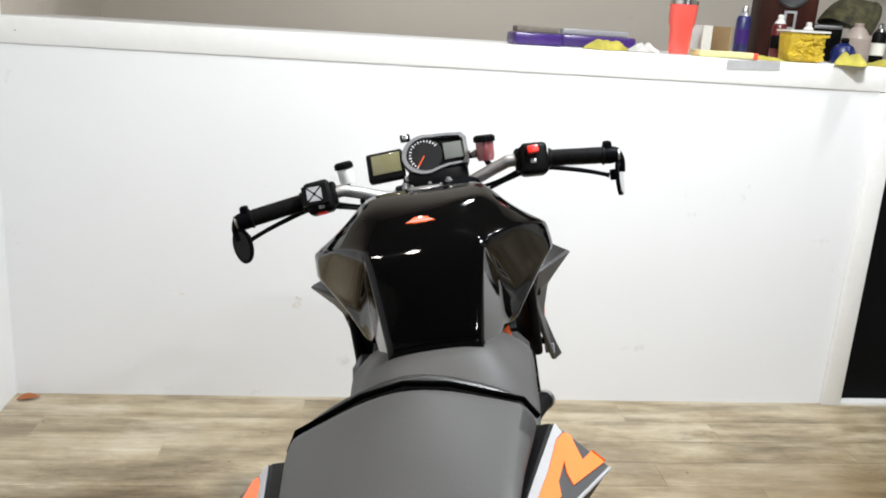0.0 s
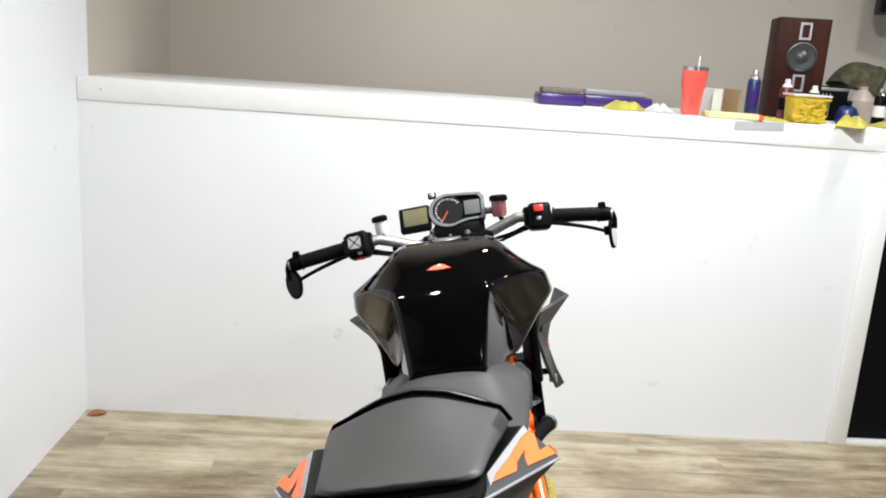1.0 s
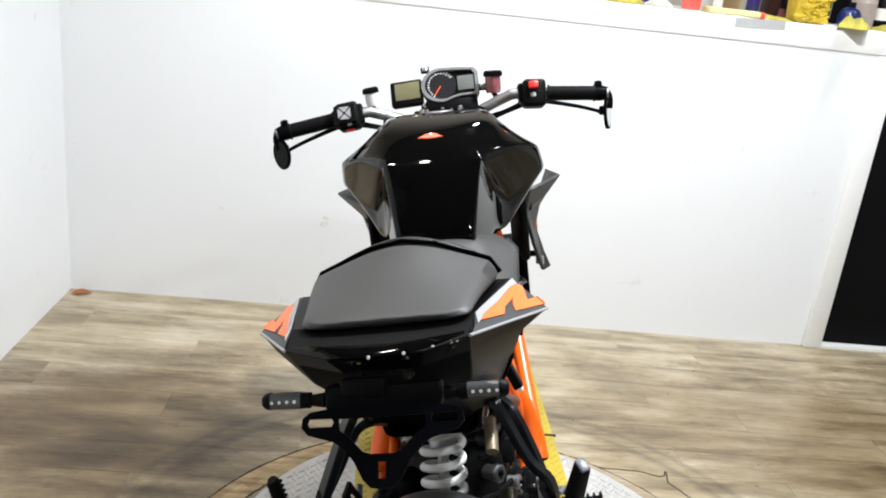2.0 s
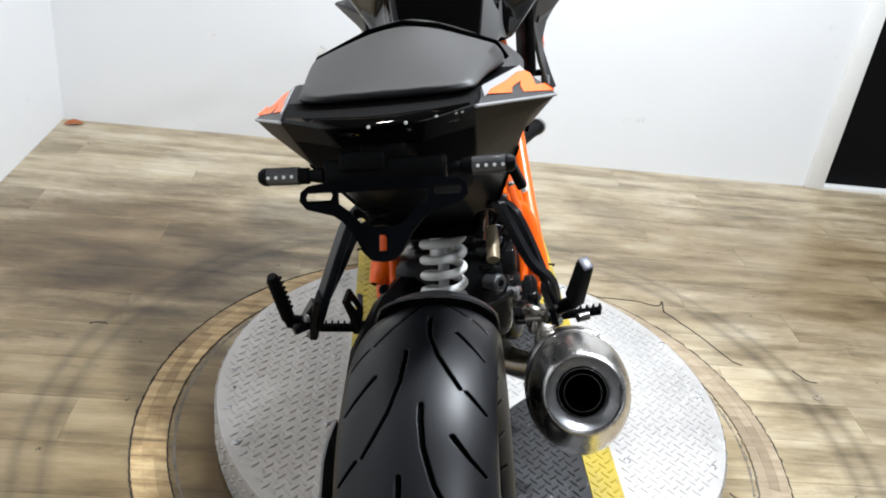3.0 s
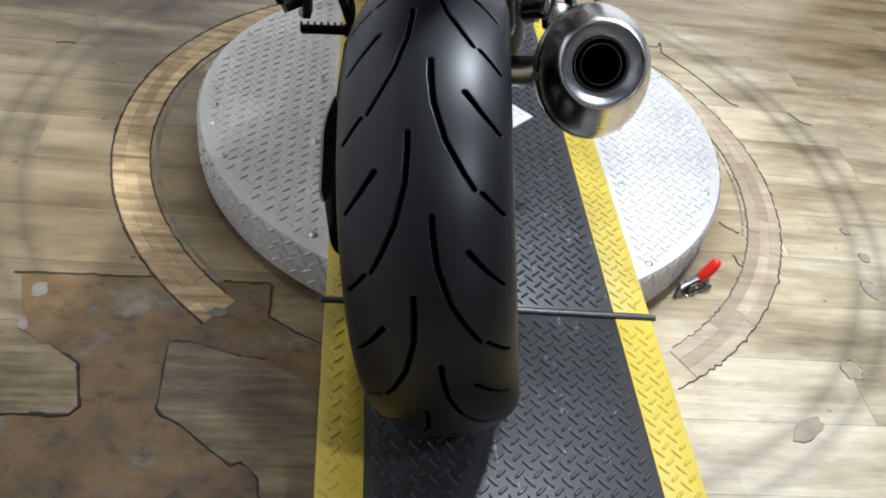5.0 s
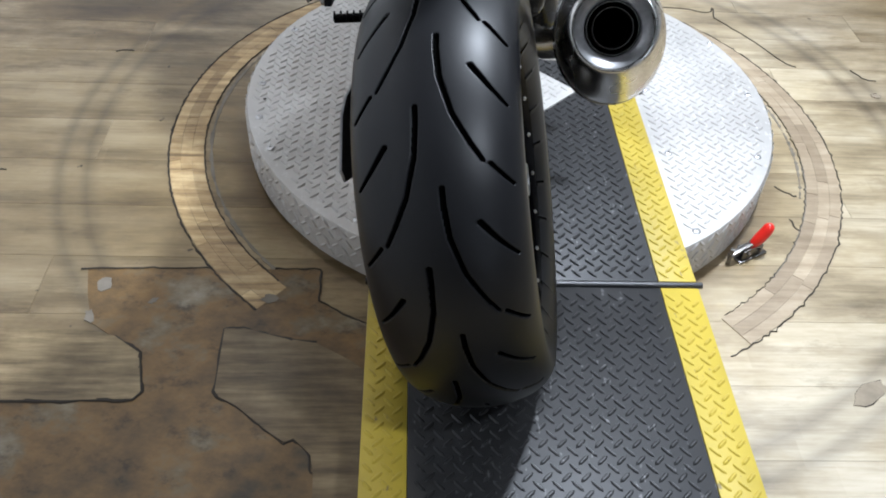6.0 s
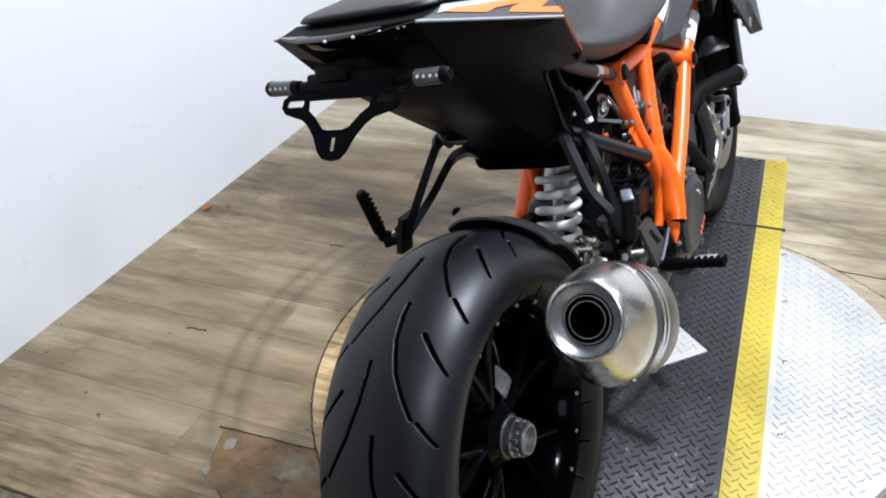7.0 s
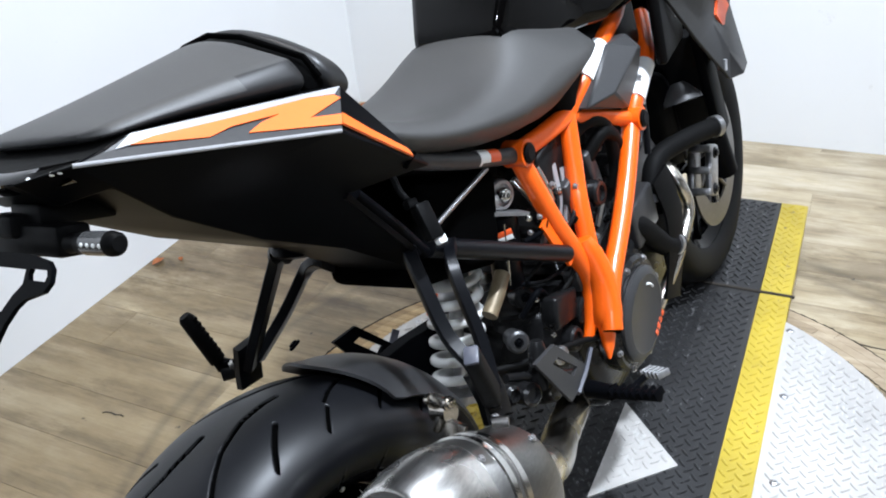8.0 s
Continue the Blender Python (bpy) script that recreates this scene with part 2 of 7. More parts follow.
PLATE = tread_plate("bright_tread_plate", (0.56, 0.54, 0.515), 0.50, 0.30, 0.74, (0.56, 0.55, 0.53), 0.64)
DARKPLATE = tread_plate("dark_tread_plate", (0.024, 0.024, 0.025), 0.42, 0.25, 0.6, (0.15, 0.15, 0.15), 0.69)
YELLOW = tread_plate("yellow_safety_paint", (0.50, 0.375, 0.035), 0.5, 0.0, 0.72, (0.20, 0.15, 0.05), 0.70)
STEELROD = brushed("steel_rod", (0.42, 0.42, 0.43), 0.35, (3, 40, 40))
ZINC = brushed("zinc_bolt", (0.62, 0.62, 0.63), 0.35, (10, 10, 10))
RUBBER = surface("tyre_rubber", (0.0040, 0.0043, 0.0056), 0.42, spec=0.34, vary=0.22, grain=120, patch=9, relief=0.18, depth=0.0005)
# front tyre's copy of the rubber, darkened and dulled for its shade
FRONTRUBBER = surface("shaded_tyre_rubber", (0.0035, 0.0035, 0.0038), 0.6, spec=0.15, vary=0.2, grain=120, patch=9, relief=0.18, depth=0.0005)
# near-black that paints shade into grooves and hollows; also plain black trim
SHADETRIM = surface("shade_and_trim_black", (0.0008, 0.0008, 0.0008), 0.95, vary=0.2, spec=0.02)
GRIP = surface("grip_rubber", (0.004, 0.004, 0.004), 0.6, spec=0.08, vary=0.2, grain=200, relief=0.4, depth=0.001)
GLOSS = surface("black_gloss_paint", (0.0014, 0.0013, 0.0013), 0.05, coat=0.02, spec=0.22, vary=0.15, relief=0.0, rough_vary=0.03, patch=6)
BLACK = surface("black_textured_plastic", (0.0030, 0.0030, 0.0032), 0.45, spec=0.07, vary=0.2, grain=260, patch=7, relief=0.3, depth=0.0004)
SATIN = surface("black_satin_powder_coat", (0.0024, 0.0026, 0.0034), 0.40, spec=0.022, vary=0.2, grain=180, patch=8, relief=0.12, depth=0.0003)
GREY = surface("graphite_grey_plastic", (0.034, 0.034, 0.035), 0.45, spec=0.28, vary=0.14, grain=160, patch=6, relief=0.12, depth=0.0003)
HUGGER = surface("satin_hugger_plastic", (0.020, 0.020, 0.021), 0.4, spec=0.45, vary=0.2, grain=160, patch=9, relief=0.1, depth=0.0003)
LIGHTGREY = surface("silver_grey_paint", (0.30, 0.30, 0.31), 0.36, vary=0.08, grain=160, patch=6, relief=0.06)
EDGEGREY = surface("bluish_grey_facing", (0.075, 0.078, 0.098), 0.4, vary=0.12, grain=160, patch=6, relief=0.06)
HANGER = surface("black_anodised_alloy", (0.0035, 0.0038, 0.0050), 0.32, spec=0.20, vary=0.2, grain=180, patch=8, relief=0.08, depth=0.0002)
BEZEL = surface("grey_dash_bezel", (0.16, 0.16, 0.165), 0.4, vary=0.1, grain=160, patch=6, relief=0.06)
TAILBLACK = surface("satin_tail_plastic", (0.0030, 0.0031, 0.0036), 0.36, spec=0.035, vary=0.2, grain=200, patch=6, relief=0.08, depth=0.0002)
RIMBLACK = surface("black_rim_lacquer", (0.0016, 0.0016, 0.0019), 0.12, spec=0.10, vary=0.15, relief=0.0, rough_vary=0.05, patch=6)
TANPIPE = surface("tan_heat_stained_pipe", (0.16, 0.125, 0.075), 0.45, metal=0.3, vary=0.3, grain=60, patch=20)
SEATTOP = surface("matt_seat_vinyl", (0.040, 0.039, 0.038), 0.52, spec=0.45, vary=0.16, grain=420, patch=6, relief=0.35, depth=0.0005)
SEATSIDE = surface("smooth_seat_vinyl", (0.014, 0.014, 0.0142), 0.42, spec=0.35, vary=0.16, grain=380, patch=6, relief=0.25, depth=0.0004)
ORANGE = surface("orange_powder_coat", (0.84, 0.112, 0.002), 0.33, coat=0.2, vary=0.07, grain=120, patch=7, relief=0.06, depth=0.0003)
ORANGEPRINT = surface("orange_decal", (0.84, 0.145, 0.018), 0.4, vary=0.06, grain=90, patch=7, relief=0.0)
REDORANGE = surface("red_orange_print", (0.75, 0.10, 0.02), 0.4, vary=0.06, relief=0.0)
WHITEPAINT = surface("white_spring_paint", (0.74, 0.74, 0.72), 0.35, coat=0.2, vary=0.06, grain=80, patch=9, relief=0.05)
STEEL = brushed("brushed_steel", (0.80, 0.78, 0.75), 0.27, (40, 2.5, 40))
STEELBAND = brushed("bright_steel_band", (0.72, 0.71, 0.69), 0.2, (30, 6, 30))
TITAN = brushed("grey_titanium_sleeve", (0.23, 0.225, 0.215), 0.38, (40, 3, 40))
PIPE = brushed("heat_tinted_pipe", (0.70, 0.655, 0.59), 0.24, (6, 20, 20))
ALU = brushed("cast_aluminium", (0.52, 0.52, 0.53), 0.42, (12, 12, 12))
DARKALU = surface("dark_engine_casting", (0.012, 0.012, 0.0125), 0.28, metal=0.4, spec=0.35, vary=0.3, grain=90, patch=16, relief=0.4, depth=0.0012)
CASTING = surface("grey_engine_casting", (0.060, 0.060, 0.062), 0.38, metal=0.6, vary=0.25, grain=90, patch=16, relief=0.4, depth=0.001)
BAR = brushed("silver_grey_handlebar", (0.40, 0.39, 0.385), 0.5, (3, 30, 30))
DISCSTEEL = brushed("brake_disc_steel", (0.22, 0.21, 0.20), 0.34, (20, 20, 20))
LCD = surface("lcd_glass", (0.15, 0.14, 0.075), 0.12, coat=0.6, vary=0.06, relief=0.0)
LCDGREY = surface("grey_lcd_glass", (0.13, 0.135, 0.125), 0.12, coat=0.6, vary=0.06, relief=0.0)
DIAL = surface("dial_black", (0.012, 0.012, 0.013), 0.3, coat=0.4, vary=0.1, relief=0.0)
INK = surface("white_print", (0.75, 0.75, 0.74), 0.5, vary=0.04, relief=0.0)
REDPLASTIC = surface("red_plastic", (0.72, 0.02, 0.012), 0.35, vary=0.08, grain=90, relief=0.05)
CLEAR = clear("clear_reservoir", (0.85, 0.86, 0.86), 0.12)
REDFLUID = surface("red_tinted_reservoir", (0.24, 0.07, 0.075), 0.15, coat=0.5, vary=0.1, relief=0.0)
LENS = surface("smoked_lens", (0.07, 0.07, 0.07), 0.14, coat=0.5, vary=0.35, grain=60, relief=0.3, depth=0.001)
MIRROR = base("mirror_glass", (0.75, 0.76, 0.78), 0.03, 1.0)[0]
BULB = glowing("lamp_diffuser", (1.0, 0.97, 0.93), 9.0)
FIXTURE = surface("white_lamp_housing", (0.7, 0.7, 0.7), 0.4, vary=0.04)


# ---- mesh helpers ----
def part(name, bm, material, parent=None, label="", sharp=32):
    """Links a bmesh as one mesh object, smooth but for its sharp edges, under a thing or a part."""
    bmesh.ops.recalc_face_normals(bm, faces=bm.faces)
    limit = radians(sharp)
    for e in bm.edges:
        e.smooth = len(e.link_faces) == 2 and e.calc_face_angle(0) < limit
    for f in bm.faces:
        f.smooth = True
    data = bpy.data.meshes.new(name)
    bm.to_mesh(data)
    bm.free()
    data.materials.append(material)
    ob = new(name, data)
    if parent is not None:
        ob.parent = parent
    if label:
        ob["label"] = label
    return ob


def empty(name, m, label, category, group="", kind=""):
    ob = new(name)
    ob.empty_display_size = 0.1
    ob.matrix_world = m
    return tagged(ob, label, category, group, kind)


def spline(pts, n=6):
    """A smooth line through the points."""
    p = [Vector(q) for q in pts]
    out = []
    for i in range(len(p) - 1):
        a, b, c, d = p[max(i - 1, 0)], p[i], p[i + 1], p[min(i + 2, len(p) - 1)]
        for k in range(n):
            t = k / n
            out.append(0.5 * (2 * b + (c - a) * t + (2 * a - 5 * b + 4 * c - d) * t * t + (3 * b - a - 3 * c + d) * t ** 3))
    return out + [p[-1]]


def rings_to(bm, rings, closed=True, caps=True):
    rows = [[bm.verts.new(v) for v in r] for r in rings]
    n = len(rows[0])
    for a, b in zip(rows, rows[1:]):
        for i in range(n if closed else n - 1):
            j = (i + 1) % n
            bm.faces.new((a[i], a[j], b[j], b[i]))
    if caps:
        bm.faces.new(rows[0])
        bm.faces.new(rows[-1])
    return rows


def tube(bm, pts, r, seg=12, flat=1.0, up=(0, 0, 1), caps=True):
    """A round (or flattened) bar along the points; r may be a list."""
    pts = [Vector(p) for p in pts]
    radii = r if isinstance(r, (list, tuple)) else [r] * len(pts)
    side = None
    rings = []
    for i, p in enumerate(pts):
        d = (pts[min(i + 1, len(pts) - 1)] - pts[max(i - 1, 0)]).normalized()
        if side is None:
            ref = Vector(up) if abs(d.dot(Vector(up))) < 0.95 else Vector((1, 0, 0))
            side = d.cross(ref).normalized()
        side = (side - d * side.dot(d)).normalized()
        other = d.cross(side)
        rings.append([p + side * math.cos(a) * radii[i] + other * math.sin(a) * radii[i] * flat
                      for a in (2 * math.pi * k / seg for k in range(seg))])
    rings_to(bm, rings, True, caps)
    return bm


def block(bm, size, m=None, bevel=0.0, seg=2, taper=None):
    """A box of that size about the origin, moved by m; taper scales its top in x and y."""
    m = m or Matrix()
    sx, sy, sz = (s / 2 for s in size)
    tx, ty = taper or (1, 1)
    v = [bm.verts.new((x * sx * (tx if z > 0 else 1), y * sy * (ty if z > 0 else 1), z * sz)) for z in (-1, 1) for x, y in ((-1, -1), (1, -1), (1, 1), (-1, 1))]
    fs = [bm.faces.new([v[i] for i in q]) for q in ((3, 2, 1, 0), (4, 5, 6, 7), (0, 1, 5, 4), (1, 2, 6, 5), (2, 3, 7, 6), (3, 0, 4, 7))]
    made = list(v)
    if bevel:
        res = bmesh.ops.bevel(bm, geom=list({e for f in fs for e in f.edges}), offset=bevel, segments=seg, affect="EDGES", profile=0.5)
        made = list({q for f in res["faces"] for q in f.verts} | {q for q in v if q.is_valid})
    for q in made:
        q.co = m @ q.co
    return bm


def turned(bm, profile, m=None, seg=32, closed=False, caps=True):
    """A shape turned about its own z from (radius, height) points, moved by m."""
    m = m or Matrix()
    rows = []
    for k in range(seg):
        a = 2 * math.pi * k / seg
        rows.append([bm.verts.new(m @ Vector((r * math.cos(a), r * math.sin(a), h))) for r, h in profile])
    n = len(profile)
    for k in range(seg):
        a, b = rows[k], rows[(k + 1) % seg]
        for i in range(n if closed else n - 1):
            j = (i + 1) % n
            bm.faces.new((a[i], b[i], b[j], a[j]))
    if caps and not closed:
        for i in (0, n - 1):
            if profile[i][0] > 1e-6:
                bm.faces.new([r[i] for r in rows])
    bmesh.ops.remove_doubles(bm, verts=bm.verts, dist=1e-6)
    return bm


def plate(bm, outline, thick, m=None, holes=()):
    """A flat sheet cut to the outline, with holes, of that thickness along z, moved by m."""
    m = m or Matrix()
    loops, edges = [], []
    for loop in (outline, *holes):
        vs = [bm.verts.new((x, y, thick / 2)) for x, y in loop]
        loops.append(vs)
        edges += [bm.edges.new((vs[i], vs[(i + 1) % len(vs)])) for i in range(len(vs))]
    top = [g for g in bmesh.ops.triangle_fill(bm, use_beauty=True, use_dissolve=False, edges=edges)["geom"] if isinstance(g, bmesh.types.BMFace)]
    low = {v: bm.verts.new((v.co.x, v.co.y, -thick / 2)) for vs in loops for v in vs}
    for f in top:
        bm.faces.new([low[v] for v in reversed(f.verts)])
    for vs in loops:
        for i, v in enumerate(vs):
            w = vs[(i + 1) % len(vs)]
            bm.faces.new((v, w, low[w], low[v]))
    for v in list(low) + list(low.values()):
        v.co = m @ v.co
    return bm


def mirrored_loft(bm, sections, close_under=True):
    """A body symmetric about x = 0 from half sections (y, [(x, z), ...]) that run from the top centre to the bottom centre."""
    rings = []
    for y, half in sections:
        right = [Vector((x, y, z)) for x, z in half]
        left = [Vector((-x, y, z)) for x, z in reversed(half) if x > 1e-6]
        rings.append(right + left)
    rings_to(bm, rings, True, True)
    return bm


def smooth_more(ob, levels=2):
    mod = ob.modifiers.new("smooth", "SUBSURF")
    mod.levels = mod.render_levels = levels
    for p in ob.data.polygons:
        p.use_smooth = True
    for e in ob.data.edges:
        e.use_edge_sharp = False
    return ob


def creased(ob, test, amount=0.9):
    """Creases the edges both of whose ends pass the test."""
    data = ob.data
    layer = data.attributes.get("crease_edge") or data.attributes.new("crease_edge", "FLOAT", "EDGE")
    for e in data.edges:
        a, b = (data.vertices[i].co for i in e.vertices)
        if test(a, b):
            layer.data[e.index].value = amount
    return ob


def axis_to(at, way, roll=0.0):
    """A pose at a point whose z runs along the way."""
    return Matrix.Translation(at) @ Vector(way).to_track_quat("Z", "Y").to_matrix().to_4x4() @ Matrix.Rotation(radians(roll), 4, "Z")


def bolt_head(bm, at, way, r=0.006, h=0.005):
    m = axis_to(at, way)
    turned(bm, [(0, -0.002), (r * 1.45, -0.002), (r * 1.45, h * 0.25), (r, h * 0.3), (r, h * 0.9), (r * 0.8, h), (r * 0.5, h), (r * 0.45, h * 0.45), (0, h * 0.45)], m, 12)
    return bm


def flip(points):
    return [(-p[0], *p[1:]) for p in points]


# ---- the room ----
WEST, EAST, SOUTH, PART_Y, NORTH = -1.33, 5.2, -4.6, 2.42, 3.70
LEDGE = 1.36


def slab(name, lo, hi, material, label, category, bevel=0.0):
    bm = bmesh.new()
    block(bm, [b - a for a, b in zip(lo, hi)], pose(*[(a + b) / 2 for a, b in zip(lo, hi)]), bevel)
    return tagged(part(name, bm, material), label, category, kind="structure")


floor = slab("floor", (WEST - 0.1, SOUTH - 0.1, -0.15), (EAST + 0.1, NORTH + 0.1, -0.009), SUBFLOOR, "worn wood-look plank floor of the workshop", "floor")
slab("wall_west", (WEST - 0.1, SOUTH, -0.009), (WEST, PART_Y + 0.12, CEIL), WHITE, "plain white painted side wall", "wall")
slab("wall_west_back", (WEST - 0.1, PART_Y + 0.12, -0.009), (WEST, NORTH, CEIL), BEIGE, "beige-grey painted wall behind the counter", "wall")
slab("wall_north", (WEST - 0.1, NORTH, -0.009), (EAST + 0.1, NORTH + 0.1, CEIL), BEIGE, "beige-grey painted wall behind the counter", "wall")
slab("wall_east", (EAST, SOUTH, -0.009), (EAST + 0.1, NORTH, CEIL), WHITE, "plain white painted wall", "wall")
WX0, WX1, WZ0, WZ1 = WINDOW
bm = bmesh.new()
plate(bm, [(WEST - 0.1, -0.009), (EAST + 0.1, -0.009), (EAST + 0.1, CEIL), (WEST - 0.1, CEIL)], 0.1, Matrix.Translation((0, SOUTH - 0.05, 0)) @ Matrix.Rotation(radians(90), 4, "X"), [[(WX0, WZ0), (WX1, WZ0), (WX1, WZ1), (WX0, WZ1)]])
tagged(part("wall_south", bm, DARKWALL), "dark grey painted end wall with an added wide window", "wall", kind="structure")
# window out of view, added to hold the fill light
window_1 = empty("window_1", pose((WX0 + WX1) / 2, SOUTH - 0.05, WZ0), "wide white framed window, added out of view for fill light", "window", kind="structure")
bm = bmesh.new()
plate(bm, [(-0.95, 0), (0.95, 0), (0.95, 1.2), (-0.95, 1.2)], 0.05, Matrix.Rotation(radians(90), 4, "X"), [[(-0.90, 0.05), (-0.02, 0.05), (-0.02, 1.15), (-0.90, 1.15)], [(0.02, 0.05), (0.90, 0.05), (0.90, 1.15), (0.02, 1.15)]])
part("window_frame", bm, TRIM, window_1)
bm = bmesh.new()
block(bm, (1.96, 0.12, 0.025), pose(0, 0.10, -0.0125), 0.004)
part("window_sill", bm, TRIM, window_1)
for x in (-0.46, 0.46):
    bm = bmesh.new()
    block(bm, (0.88, 0.006, 1.1), pose(x, -0.01, 0.6))
    part("pane", bm, CLEAR, window_1, "clear glass pane").visible_shadow = False
SKYGLOW = glowing("overcast_sky", (0.85, 0.92, 1.0), 1.2)
slab("backdrop", (WX0 - 2.5, SOUTH - 2.2, -1.0), (WX1 + 2.5, SOUTH - 2.1, 4.0), SKYGLOW, "plain pale sky outside the added window", "sky")
slab("ceiling", (WEST - 0.1, SOUTH - 0.1, CEIL), (EAST + 0.1, NORTH + 0.1, CEIL + 0.1), CEILING, "dark painted ceiling", "ceiling")
partition = slab("wall_partition", (WEST, PART_Y, -0.009), (1.83, PART_Y + 0.12, LEDGE - 0.03), WHITE, "white painted low partition wall with scuff marks", "wall")
slab("wall_partition_end", (3.1, PART_Y, -0.009), (EAST, PART_Y + 0.12, LEDGE - 0.03), WHITE, "white painted low partition wall", "wall")
slab("trim", (WEST + 0.002, PART_Y - 0.006, LEDGE - 0.088), (EAST, PART_Y - 0.0005, LEDGE), TRIM, "white painted wooden cap moulding along the partition", "trim", 0.002)
slab("countertop", (WEST + 0.002, PART_Y, LEDGE - 0.03), (EAST, PART_Y + 0.66, LEDGE - 0.0005), TRIM, "white painted counter shelf on top of the partition", "shelf", 0.003)
slab("door_frame", (1.832, PART_Y - 0.018, 0.0), (1.912, PART_Y + 0.12, LEDGE - 0.092), TRIM, "white painted door post at the end of the partition", "door frame", 0.003)
slab("door_frame_far", (3.0, PART_Y - 0.018, 0.0), (3.08, PART_Y + 0.12, LEDGE - 0.092), TRIM, "white painted door post", "door frame", 0.003)
door = slab("door_1", (1.914, PART_Y + 0.03, 0.012), (2.998, PART_Y + 0.07, LEDGE - 0.094), DOORBLACK, "low black hatch door between white posts, closed", "door", 0.003)
slab("threshold", (1.914, PART_Y - 0.012, 0.0), (2.998, PART_Y + 0.03, 0.011), TRIM, "thin pale threshold strip under the black door", "threshold")
bm = bmesh.new()
for x, y, z in ((-1.24, PART_Y - 0.006, 1.315), (0.86, PART_Y - 0.006, 1.31)):
    turned(bm, [(0, 0.0012), (0.002, 0.001), (0.0025, -0.002)], axis_to((x, y, z), (0, -1, 0)), 10)
part("nail_head", bm, GAP, bpy.data.objects["trim"])

SCUFF = surface("brown_scuff", (0.72, 0.705, 0.68), 0.6, vary=0.25, grain=120, patch=30)
for sx, sz, w, h, turn in ((-0.735, 0.405, 0.030, 0.004, 0), (-0.305, 0.375, 0.022, 0.018, 20), (-0.30, 0.40, 0.008, 0.020, 70)):
    bm = bmesh.new()
    plate(bm, [(w * (0.8 + 0.35 * noise.noise((k, sx, 1))) * math.cos(k * 0.5236), h * (0.8 + 0.5 * noise.noise((k, sx, 4))) * math.sin(k * 0.5236)) for k in range(12)], 0.0012, axis_to((sx, PART_Y - 0.0005, sz), (0, -1, 0), turn))
    part("scuff_mark", bm, SCUFF, partition, "faint brown scuff mark")

TAPE = surface("pale_grey_tape", (0.42, 0.42, 0.42), 0.5, vary=0.1, grain=60, patch=6)
# pale tape stuck over the front of the counter edge
bm = bmesh.new()
block(bm, (0.20, 0.0015, 0.034), pose(1.32, PART_Y - 0.0075, LEDGE - 0.0185, 0, -2, 0))
tagged(part("tape_strip", bm, TAPE), "grey tape strip stuck on the counter edge", "tape")

# lamps under the ceiling
for lx, ly, watts, tint in LAMPS:
    lamp_body = empty("ceiling_lamp", pose(lx, ly, CEIL), "round white ceiling lamp, switched on", "lamp", "ceiling lamps")
    bm = bmesh.new()
    turned(bm, [(0, 0), (0.045, 0), (0.05, -0.05), (0.080, -0.07), (0.083, -0.1), (0.075, -0.1), (0.072, -0.08), (0, -0.075)], None, 40)
    part("housing", bm, FIXTURE, lamp_body)
    bm = bmesh.new()
    turned(bm, [(0, -0.082), (0.066, -0.085), (0.066, -0.09), (0, -0.092)], None, 40)
    part("diffuser", bm, BULB, lamp_body, "glowing round diffuser")


def arc_sheet(bm, r0, r1, a0, a1, z0, z1, n=40, ragged=0.0, seed=0):
    """A flat arc round the turntable's middle, from angle a0 to a1, with uneven edges."""
    rows = []
    for i in range(n + 1):
        a = radians(a0 + (a1 - a0) * i / n)
        w = ragged * (noise.noise((i * 0.9, seed, 0)) + 0.6 * noise.noise((i * 2.7, seed, 3)))
        row = []
        if r1 - r0 < 0.004:
            mid, half = (r0 + r1) / 2 + w * 0.7, (r1 - r0) / 2 * (1 + 1.1 * noise.noise((i * 0.6, seed, 7)))
            row = [(DISC_AT[0] + r * math.cos(a), DISC_AT[1] + r * math.sin(a), z) for r, z in ((mid - half, z0), (mid - half, z1), (mid + half, z1), (mid + half, z0))]
            rows.append(row)
            continue
        for r, z in ((r0 - w * 0.5, z0), (r0 - w * 0.5, z1), (r1 + w, z1), (r1 + w, z0)):
            row.append((DISC_AT[0] + r * math.cos(a), DISC_AT[1] + r * math.sin(a), z))
        rows.append(row)
    rings_to(bm, rows, True, True)


# the cut ring in the floor where planks were replaced
ring = empty("floor_inlay", pose(0, 0, 0), "pale wooden inlay ring let into the floor round the turntable", "floor inlay", kind="structure")
for first_a, last_a, wood in ((101.0, 229.0, INLAY), (-58.0, 79.0, PALEINLAY)):
    for j, (r0, r1) in enumerate(((0.704, 0.729), (0.7295, 0.754), (0.7545, 0.778))):
        a = first_a
        while a < last_a - 1:
            b = min(last_a, a + random.uniform(7, 24))
            bm = bmesh.new()
            arc_sheet(bm, r0, r1, a, b - 0.08, -0.004, 0.0016 + 0.0004 * random.random(), max(6, int((b - a) / 2)), 0.0008, j + a)
            part("inlay_strip", bm, wood, ring)
            a = b
for r0, r1, a0, a1, rag in ((0.7795, 0.7830, 101, 229, 0.004), (0.7005, 0.7032, 101, 227, 0.004), (0.779, 0.7812, -62, 79, 0.009), (0.7010, 0.7022, -57, 60, 0.007)):
    bm = bmesh.new()
    arc_sheet(bm, r0, r1, a0, a1, -0.004, 0.0022, 190, rag, a0 + r0)
    part("gap", bm, GAP, ring, "dark dirt-filled gap")
